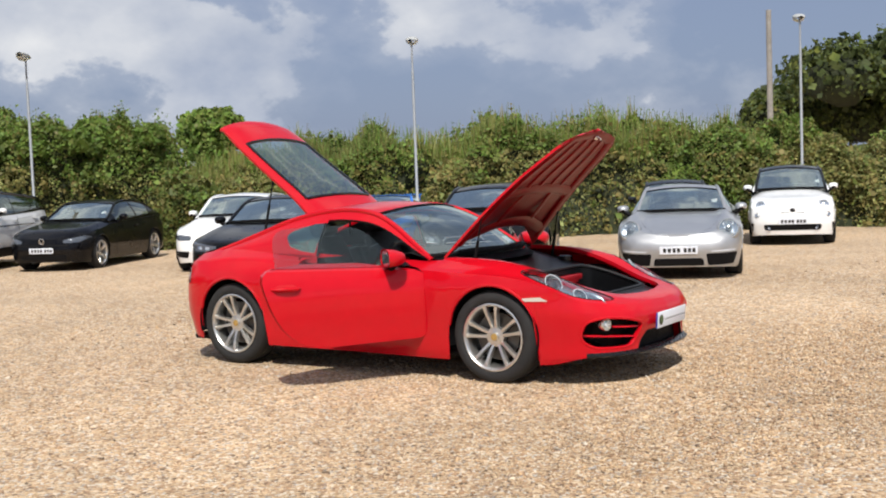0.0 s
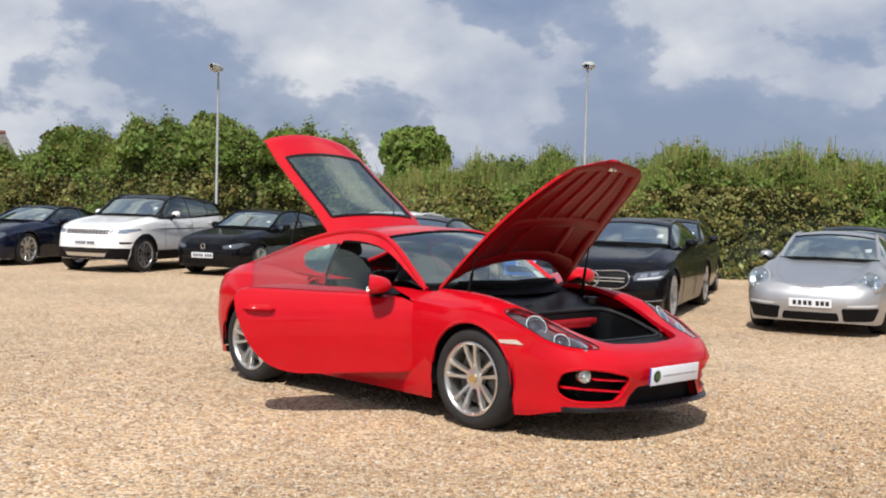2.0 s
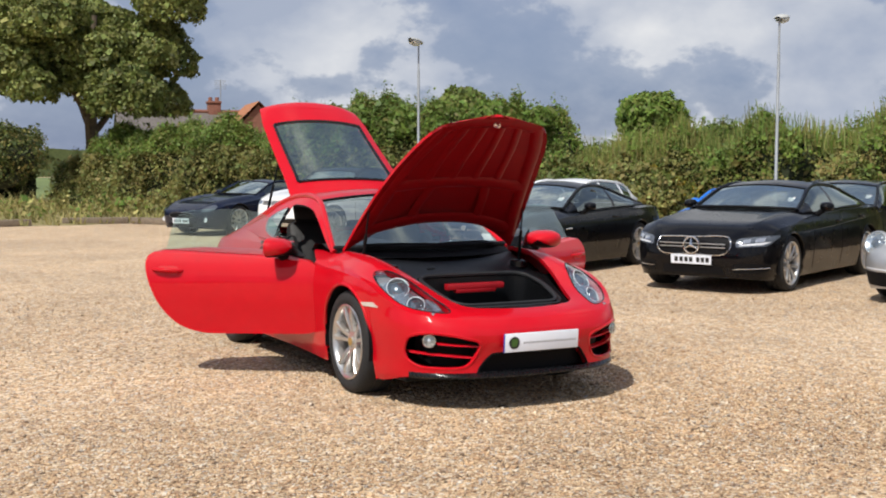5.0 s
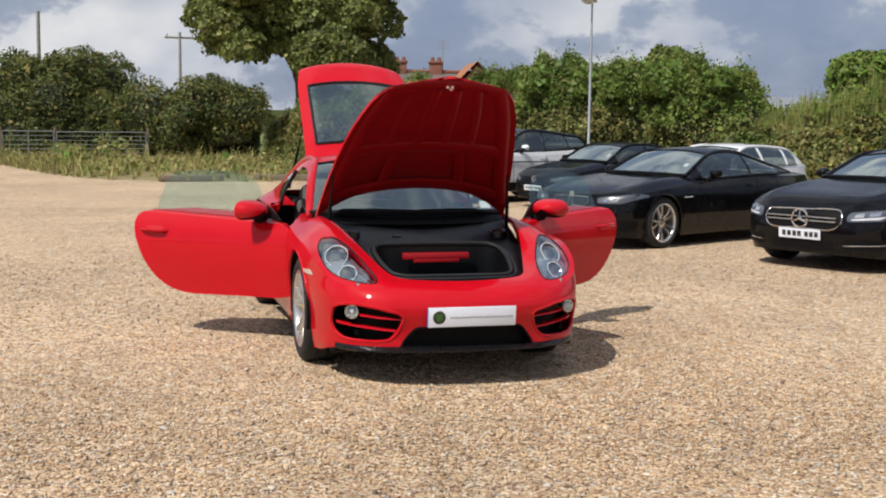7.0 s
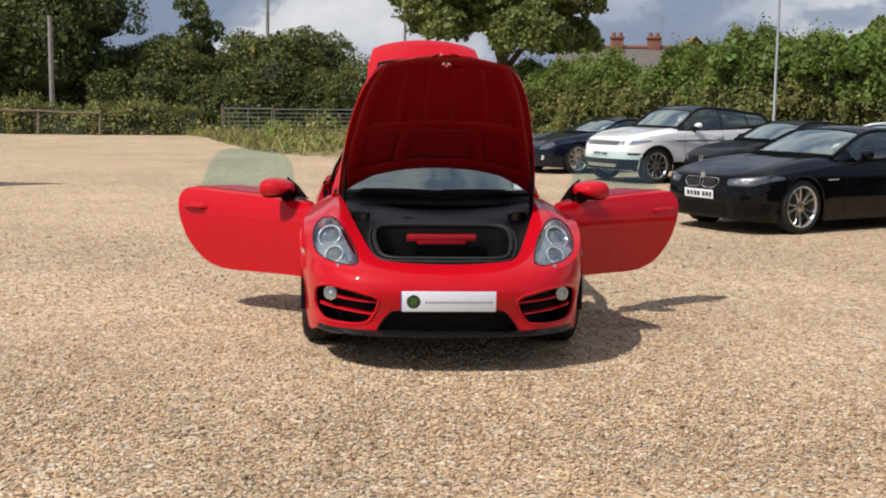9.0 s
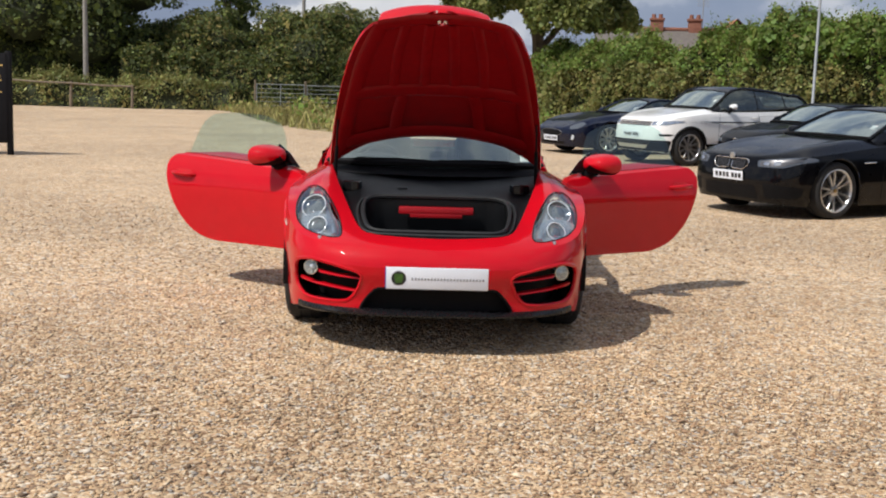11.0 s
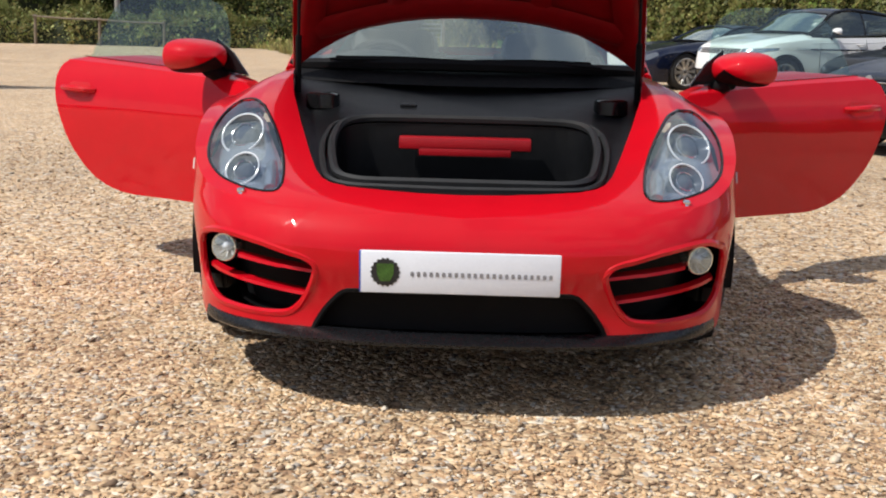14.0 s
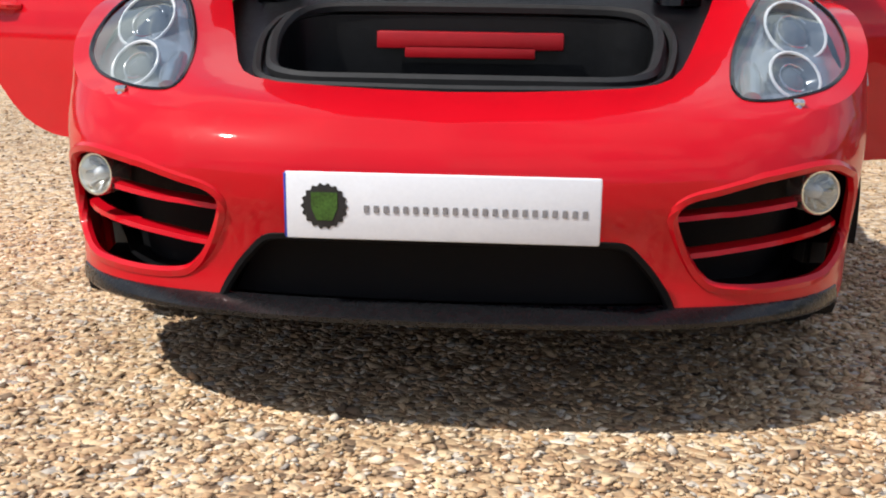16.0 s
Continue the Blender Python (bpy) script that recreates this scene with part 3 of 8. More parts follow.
def body_shell(s):
    """Bumpers, flanks, bonnet and rear deck of a car as one skin: an outline in plan, carried up by a height curve, and a crowned deck."""
    o = spline(s["outline"], s.get("n", 150))
    d = np.gradient(o, axis=0)
    d /= np.linalg.norm(d, axis=1)[:, None]
    nx, ny = d[:, 1], -d[:, 0]
    top, mid, low = pchip(s["top"]), pchip(s["mid"]), pchip(s["low"])
    fs, fn, ft = pchip(s.get("side", SIDE)), pchip(s.get("nose", NOSE)), pchip(s.get("tail", TAIL))
    bump, power = pchip(s.get("crest", [(-9, 0), (9, 0)])), s.get("power", 3.2)
    K = 15
    half = []
    for i in range(len(o)):
        x, y = o[i]
        zb = low(y)
        for yw, r, zh in s["arches"]:
            if abs(y - yw) < r:
                zb = max(zb, zh + math.sqrt(r * r - (y - yw) ** 2))
        zt = top(y)
        wn = max(0.0, -ny[i]) ** 1.5
        wt = max(0.0, ny[i]) ** 1.5
        ws = max(0.0, 1 - wn - wt)
        ring = []
        for k in range(K + 1):
            z = zb + (zt - zb) * k / K
            inset = wn * fn(z) + wt * ft(z) + ws * fs(z)
            ring.append((max(0.0, x - nx[i] * inset) if 0 < i < len(o) - 1 else 0.0, y - ny[i] * inset, z))
        half.append(ring)
    bm = bmesh.new()
    for sg in (1, -1):
        add_grid(bm, [[(sg * p[0], p[1], p[2]) for p in r] for r in half])
    U = np.linspace(-1, 1, 37)
    rows = []
    for r in half:
        x, y, z = r[-1]
        zc, b = mid(y), bump(y)
        rows.append([(u * x, y, z + (zc - z) * (1 - abs(u) ** power) + b * math.exp(-((abs(u) - 0.76) / 0.15) ** 2) * min(1, (1 - abs(u)) / 0.12)) for u in U])
    c0, c1, cw = s["cabin"]
    add_grid(bm, rows, skip=lambda i, j: c0 < (rows[i][0][1] + rows[i + 1][0][1]) / 2 < c1 and abs(U[j] + U[j + 1]) / 2 < cw)
    bmesh.ops.remove_doubles(bm, verts=bm.verts, dist=2e-4)
    bmesh.ops.recalc_face_normals(bm, faces=bm.faces)
    return bm, half


def arch_parts(s, half, car, mat):
    """Rolled lips of the wheel arches and the dark liners inside."""
    for yw, r, zh in s["arches"]:
        for sg in (1, -1):
            pts = [(sg * (p[0][0] - 0.004), p[0][1], p[0][2]) for p in half if abs(p[0][1] - yw) < r + 0.005]
            bm = bmesh.new()
            add_tube(bm, pts, s.get("lip", 0.012), 6)
            part("arch_lip", bm, mat, car)
            bm = bmesh.new()
            xo = max(abs(p[0]) for p in pts) - 0.02
            rows = []
            for k in range(25):
                a = math.radians(-14 + 208 * k / 24)
                rows.append([(sg * xx, yw + rr * math.cos(a), zh + rr * math.sin(a)) for xx, rr in ((xo, r + 0.004), (0.5, r + 0.004), (0.5, 0.02))])
            add_grid(bm, rows)
            part("wheel_liner", bm, PLASTIC, car)


WHEELS = {}


def wheel_meshes(style, R, r, w, mat):
    """Tyre, rim and disc, turned once for each kind; the outer face looks to +x."""
    key = (style, R, r, w)
    if key in WHEELS:
        return WHEELS[key]
    h = w / 2
    bm = bmesh.new()
    add_lathe(bm, [(-h + 0.015, r), (-h - 0.002, r + 0.02), (-h - 0.006, (R + r) / 2), (-h + 0.006, R - 0.02), (-h + 0.03, R - 0.003), (-h / 3, R), (-h / 3 + 0.004, R - 0.006), (-h / 3 + 0.012, R - 0.006), (-h / 3 + 0.016, R),
                   (h / 3 - 0.016, R), (h / 3 - 0.012, R - 0.006), (h / 3 - 0.004, R - 0.006), (h / 3, R), (h - 0.03, R - 0.003), (h - 0.006, R - 0.02), (h + 0.006, (R + r) / 2), (h + 0.002, r + 0.02), (h - 0.015, r), (-h + 0.015, r)], 56)
    tyre = part("wheel", bm, RUBBER)
    bm = bmesh.new()
    add_lathe(bm, [(h - 0.02, r - 0.004), (h - 0.002, r + 0.006), (h + 0.002, r - 0.003), (h - 0.006, r - 0.014), (h - 0.03, r - 0.022), (-h + 0.03, r - 0.035), (-h + 0.01, r)], 56)
    add_lathe(bm, [(h - 0.075, 0.001), (h - 0.075, 0.075), (h - 0.04, 0.07), (h - 0.035, 0.036), (h - 0.027, 0.034), (h - 0.024, 0.001)], 24)
    count, pair, inner = {"twin": (5, 12.5, 13), "ten": (5, 18, 14), "five": (5, 6, 5), "multi": (10, 5.5, 4)}[style]
    for k in range(count):
        for sg in (-1, 1):
            a0 = math.radians(90 + 360 / count * k + sg * inner)
            a1 = math.radians(90 + 360 / count * k + sg * pair)
            rows = []
            for t in (0, 0.25, 0.5, 0.75, 1.0):
                rr = 0.05 + (r - 0.010 - 0.05) * t
                a = a0 + (a1 - a0) * t
                out = Vector((0, math.cos(a), math.sin(a)))
                side = Vector((0, -math.sin(a), math.cos(a)))
                c = out * rr + Vector((h - 0.042 + 0.036 * math.sin(t * 1.5), 0, 0))
                w2 = (0.0135 if style == "twin" else 0.017) * (1 - 0.12 * math.sin(math.pi * t)) + (0.004 if t == 1.0 else 0)
                rows.append([c + side * (w2 * q) + Vector((e, 0, 0)) for q, e in ((-1.0, -0.040), (-1.0, -0.006), (-0.72, 0.0), (0.72, 0.0), (1.0, -0.006), (1.0, -0.040), (-1.0, -0.040))])
            add_grid(bm, rows)
    for k in range(5):
        a = math.radians(54 + 72 * k)
        add_tube(bm, [(h - 0.06, 0.05 * math.cos(a), 0.05 * math.sin(a)), (h - 0.036, 0.05 * math.cos(a), 0.05 * math.sin(a))], 0.009, 6)
    rim = part("rim", bm, mat, tyre)
    bm = bmesh.new()
    add_lathe(bm, [(h - 0.028, 0.026), (h - 0.021, 0.025), (h - 0.019, 0.0008)], 20)
    cap = part("hub_cap", bm, CREST_GOLD if style == "twin" else DARK_ALLOY, tyre)
    bm = bmesh.new()
    add_lathe(bm, [(h - 0.11, 0.03), (h - 0.085, 0.06), (h - 0.085, r * 0.72), (h - 0.115, r * 0.72), (h - 0.115, 0.03)], 40)
    disc = part("brake_disc", bm, DISC, tyre)
    WHEELS[key] = (tyre, rim, disc, cap)
    tyre["spare"] = 1
    return WHEELS[key]


def put_wheels(car, track, base, style, R, r, w, mat, track_rear=None, turn=8):
    """Four wheels under a car, the outer faces at half the track."""
    tyre, rim, disc, cap = wheel_meshes(style, R, r, w, mat)
    for i, (y, tr) in enumerate(((0, track), (base, track_rear or track))):
        for sg in (1, -1):
            m = Matrix.Translation((sg * (tr / 2 - w / 2), y, R - 0.004)) @ Matrix.Rotation(0 if sg > 0 else math.pi, 4, "Z") @ Matrix.Rotation(math.radians(13 * (i + 1) + turn * sg), 4, "X")
            t = shared(tyre, car, m)
            shared(rim, t, Matrix.Identity(4))
            shared(disc, t, Matrix.Identity(4))
            shared(cap, t, Matrix.Identity(4))


def plate(car, at, tilt, size=(0.52, 0.111), front="bars", rz=0):
    """A number plate: white sheet with bars in place of its characters."""
    bm = bmesh.new()
    add_box(bm, (size[0], 0.008, size[1]), bevel=0.003, segs=1)
    p = part("number_plate", bm, PLATE_WHITE, car)
    p.matrix_basis = pose(*at, tilt, 0, rz)
    h = size[1] * 0.3
    for x in (-0.19, -0.125, -0.06, 0.0, 0.09, 0.15, 0.21):
        bm = bmesh.new()
        add_box(bm, (0.042, 0.003, h * 1.7), (x, -0.0052, 0))
        part("bar", bm, PLATE_INK, p)
    return p


def greenhouse(s, car, mat, glass, side_glass, pillar=GLOSS_BLACK, roof_mat=None):
    """Roof, pillars and panes. rail: the curve from the scuttle's corner up the front pillar, along the roof and down behind."""
    c = spline(s["rail"], 72)
    y1, y2 = s["screen_top"], s["roof_end"]
    y0, y3 = c[0][1], c[-1][1]
    bow = pchip([(y0, s["bow"][0]), ((y0 + y1) / 2, s["bow"][0] * 0.8), (y1, s["bow"][0] * 0.35), ((y1 + y2) / 2, 0.0), (y2, -s["bow"][1] * 0.3), (y3, -s["bow"][1])])
    crown = pchip([(y0, 0.015), (y1, s["crown"]), (y2, s["crown"] * 0.9), (y3, 0.02)])
    U = np.linspace(-1, 1, 21)
    rows = [[(u * p[0], p[1] - bow(p[1]) * (1 - u * u), p[2] + crown(p[1]) * (1 - u * u)) for u in U] for p in c]
    i1 = int(np.argmin([abs(p[1] - y1) for p in c]))
    i2 = int(np.argmin([abs(p[1] - y2) for p in c]))
    bm = bmesh.new()
    add_grid(bm, rows[:i1 + 1])
    pane = part("windscreen", bm, glass, car)
    pane.visible_shadow = False
    bm = bmesh.new()
    add_grid(bm, rows[i1:i2 + 1])
    part("roof", bm, roof_mat or mat, car)
    bm = bmesh.new()
    add_grid(bm, [[(q[0] * 0.97, q[1], q[2] - 0.022) for q in r] for r in rows[i1:i2 + 1]])
    part("headliner", bm, LEATHER, car)
    if s.get("hatch", True):
        bm = bmesh.new()
        add_grid(bm, rows[i2:])
        pane = part("rear_window", bm, glass, car)
        pane.visible_shadow = False
    for sg in (1, -1):
        bm = bmesh.new()
        end = len(c)
        add_tube(bm, [(sg * p[0], p[1], p[2]) for p in c[:end]], s.get("rail_r", 0.028), 8)
        part("roof_rail", bm, roof_mat if roof_mat else mat, car)
    # bead along the screen's top and foot
    bm = bmesh.new()
    add_tube(bm, [(p[0], p[1] - 0.004, p[2] + 0.002) for p in rows[i1]], 0.009, 6)
    add_tube(bm, [(p[0], p[1] - 0.01, p[2] + 0.004) for p in rows[1]], 0.022, 6)
    part("screen_seal", bm, PLASTIC, car)
    bx, bz = pchip(s["belt_x"]), pchip(s["belt_z"])
    for sg in (1, -1):
        bm_g, bm_b = bmesh.new(), bmesh.new()
        T = np.concatenate([[-0.3], np.linspace(0, 1, 11)])
        grid = []
        for p in c:
            b = np.array((bx(p[1]), p[1], min(bz(p[1]), p[2] - 0.002)))
            grid.append([(sg * (b[0] + 0.006), p[1], b[2] - 0.06)] + [(sg * (b[0] + (p[0] - b[0]) * t + 0.025 * math.sin(math.pi * t)), p[1], b[2] + (p[2] - b[2]) * t) for t in T[1:]])

        def is_glass(i, j):
            ym = (grid[i][0][1] + grid[i + 1][0][1]) / 2
            return "quarter" not in s and j > 0 and any(a < ym < b for a, b in s["panes"]) and grid[i][-1][2] - grid[i][1][2] > 0.035 and T[j] < s.get("glass_top", 1.1)

        def is_gap(i, j):
            ym = (grid[i][0][1] + grid[i + 1][0][1]) / 2
            return any(a < ym < b for a, b in s.get("gaps", [])) and T[j] < s.get("cant", 1.1)
        add_grid(bm_g, grid, skip=lambda i, j: not is_glass(i, j) or is_gap(i, j))
        add_grid(bm_b, grid, skip=lambda i, j: is_glass(i, j) or is_gap(i, j))
        if "quarter" in s:
            bm_g.free()
            bm_g = bm_b.copy()
            cut(bm_g, s["quarter"], "x", where=lambda q: True, keep=True)
            cut(bm_b, s["quarter"], "x", where=lambda q: True, wall=0.012, wall_dir=(-sg, 0, 0))
        if bm_g.faces:
            g = part("side_window", bm_g, side_glass, car)
            g.visible_shadow = False
        else:
            bm_g.free()
        part("pillar", bm_b, mat if s.get("painted_pillars", True) else pillar, car)
        bm = bmesh.new()
        pts = [(sg * (bx(p[1]) + 0.004), p[1], bz(p[1])) for p in c if s["panes"][0][0] < p[1] < s["panes"][-1][1] and not any(a < p[1] < b for a, b in s.get("gaps", []))]
        add_tube(bm, pts, 0.009, 6)
        part("window_trim", bm, mat if "quarter" in s else pillar, car)
    return rows, c, i1, i2


def seat_part(car, at, lean=18, mat=LEATHER, scale=1.0):
    """A bucket seat: cushion, backrest, bolsters and headrest."""
    bm = bmesh.new()
    add_box(bm, (0.50, 0.50, 0.16), (0, 0, 0.08), 0.05)
    st = part("seat", bm, mat, car)
    st.matrix_basis = Matrix.Translation(at) @ Matrix.Scale(scale, 4)
    rot = Matrix.Rotation(radians(-lean), 3, "X")
    bm = bmesh.new()
    add_box(bm, (0.50, 0.14, 0.62), (0, 0.30, 0.42), 0.06, rot=rot, taper=(0.78, 0.8))
    part("backrest", bm, mat, st)
    for x in (0.21, -0.21):
        bm = bmesh.new()
        add_box(bm, (0.09, 0.46, 0.10), (x, 0, 0.17), 0.04)
        part("bolster", bm, mat, st)
        bm = bmesh.new()
        add_box(bm, (0.09, 0.14, 0.44), (x, 0.22, 0.40), 0.04, rot=rot)
        part("bolster", bm, mat, st)
    bm = bmesh.new()
    add_box(bm, (0.26, 0.11, 0.20), (0, 0.43, 0.80), 0.045, rot=rot)
    part("headrest", bm, mat, st)
    return st


def steering_wheel(car, at, tilt=65):
    bm = bmesh.new()
    ring = [(0.185 * math.cos(a), 0.185 * math.sin(a), 0) for a in np.linspace(0, math.tau, 41)]
    add_tube(bm, ring, 0.016, 8, caps=False)
    add_box(bm, (0.14, 0.11, 0.05), (0, 0, -0.01), 0.02)
    add_box(bm, (0.30, 0.035, 0.02), (0, 0, -0.005), 0.006)
    add_box(bm, (0.035, 0.16, 0.02), (0, -0.09, -0.005), 0.006)
    add_tube(bm, [(0, 0, -0.02), (0, 0, -0.2)], 0.03, 8)
    o = part("steering_wheel", bm, LEATHER, car)
    o.matrix_basis = pose(*at, tilt, 0, 0)


def door_mirror(parent, m, mat, side, size=(0.19, 0.11, 0.125)):
    """A mirror housing with a rounded shell, its stalk and its glass. side: +1 or -1, the way it reaches out."""
    bm = bmesh.new()
    rows = []
    for t in np.linspace(0, 1, 10):
        # t runs from the front of the shell to the mirror's face
        k = math.sqrt(max(0.0, 1 - (1 - t) ** 2)) * 0.98 + 0.02
        rows.append([(math.copysign(abs(math.cos(a)) ** 0.75, math.cos(a)) * size[0] / 2 * k, (t - 0.5) * size[1], math.copysign(abs(math.sin(a)) ** 0.8, math.sin(a)) * size[2] / 2 * k) for a in np.linspace(0, math.tau, 25)])
    vs, _ = add_grid(bm, rows)
    o = part("mirror", bm, mat, parent)
    o.matrix_basis = m
    bm = bmesh.new()
    rows = [[(math.cos(a) * size[0] * 0.45 * k, size[1] * 0.47, math.sin(a) * size[2] * 0.43 * k) for a in np.linspace(0, math.tau, 25)] for k in (0.01, 0.6, 1.0)]
    add_grid(bm, rows)
    part("mirror_glass", bm, CHROME, o)
    bm = bmesh.new()
    low = []
    for t in np.linspace(0, 1, 10):
        k = (math.sqrt(max(0.0, 1 - (1 - t) ** 2)) * 0.98 + 0.02) * 1.02
        low.append([(math.copysign(abs(math.cos(a)) ** 0.75, math.cos(a)) * size[0] / 2 * k, (t - 0.505) * size[1] * 1.01, -abs(math.sin(a)) ** 0.8 * size[2] / 2 * k) for a in np.linspace(math.pi * 1.27, math.pi * 1.73, 15)])
    add_grid(bm, low)
    part("mirror_underside", bm, PLASTIC, o)
    bm = bmesh.new()
    add_tube(bm, [(-side * size[0] * 0.10, 0.012, -size[2] * 0.40), (-side * size[0] * 0.38, 0.018, -size[2] * 0.55), (-side * size[0] * 0.58, 0.02, -size[2] * 0.78), (-side * size[0] * 0.72, 0.02, -size[2] * 1.02)], [0.026, 0.036, 0.038, 0.044], 10)
    part("mirror_foot", bm, PLASTIC, o)
    return o


def lay_patch(car, name, surf, poly, axis, side, off, mat, both=True, label="", thick=0.0, parent=None):
    """A panel on the skin, and its twin on the other flank."""
    made = []
    for pl in ([poly, mirror_x(poly)] if both and axis in ("y", "z") else [poly]):
        bm = patch(surf, pl, axis, side, off, thick=thick)
        if bm.faces:
            made.append(part(name, bm, mat, parent or car, label))
        else:
            bm.free()
    if both and axis == "x":
        bm = patch(surf, poly, axis, -side, off, thick=thick)
        made.append(part(name, bm, mat, parent or car, label))
    return made


# ---- the red coupe ----
RED_SPEC = dict(
    outline=[(0, -0.985), (0.3, -0.965), (0.53, -0.905), (0.68, -0.80), (0.775, -0.65), (0.84, -0.40), (0.878, 0.0), (0.868, 0.45), (0.85, 0.95), (0.862, 1.5), (0.893, 2.05), (0.9, 2.475), (0.885, 2.76), (0.825, 3.0), (0.66, 3.18), (0.36, 3.27), (0, 3.29)],
    top=[(-1.0, 0.550), (-0.9, 0.562), (-0.80, 0.575), (-0.70, 0.592), (-0.62, 0.614), (-0.45, 0.685), (-0.25, 0.745), (0, 0.775), (0.4, 0.79), (0.8, 0.815), (1.5, 0.85), (2.0, 0.865), (2.5, 0.865), (2.9, 0.84), (3.2, 0.80), (3.4, 0.78)],
    mid=[(-1.0, 0.515), (-0.93, 0.553), (-0.89, 0.573), (-0.84, 0.590), (-0.78, 0.606), (-0.55, 0.663), (-0.3, 0.735), (0, 0.80), (0.3, 0.85), (0.55, 0.885), (1.5, 0.93), (2.4, 0.96), (2.9, 0.93), (3.15, 0.90), (3.3, 0.83), (3.4, 0.78)],
    low=[(-1.0, 0.215), (-0.7, 0.205), (-0.4, 0.15), (0.4, 0.15), (2.0, 0.17), (2.85, 0.19), (3.2, 0.25), (3.4, 0.28)],
    crest=[(-0.9, 0.0), (-0.6, 0.022), (-0.35, 0.05), (0.0, 0.065), (0.4, 0.045), (0.7, 0.01), (1.5, 0.0), (2.0, 0.03), (2.5, 0.045), (3.0, 0.02), (3.25, 0)],
    arches=[(0, 0.362, 0.345), (2.475, 0.366, 0.345)],
    nose=[(0.18, 0.05), (0.22, 0.03), (0.28, 0.035), (0.36, 0.02), (0.42, 0.003), (0.46, 0.0), (0.49, 0.008), (0.52, 0.024), (0.545, 0.045), (0.57, 0.072), (0.60, 0.10), (0.75, 0.16)],
    side=[(0.14, 0.05), (0.2, 0.028), (0.3, 0.022), (0.42, 0.012), (0.55, 0.0), (0.66, 0.0), (0.75, 0.016), (0.82, 0.045), (0.9, 0.09)],
    cabin=(0.50, 3.0, 0.86), power=3.6, n=190)


def hood_half_width(y):
    return pchip([(-0.80, 0.10), (-0.785, 0.22), (-0.74, 0.36), (-0.62, 0.445), (-0.3, 0.545), (0.2, 0.635), (0.52, 0.67)])(y)


def bay_half_width(y):
    """Half the width of the opening under the bonnet."""
    return pchip([(-0.816, 0.06), (-0.80, 0.20), (-0.765, 0.34), (-0.70, 0.408), (-0.33, 0.518), (-0.1, 0.575), (0.2, 0.625), (0.52, 0.66)])(y)


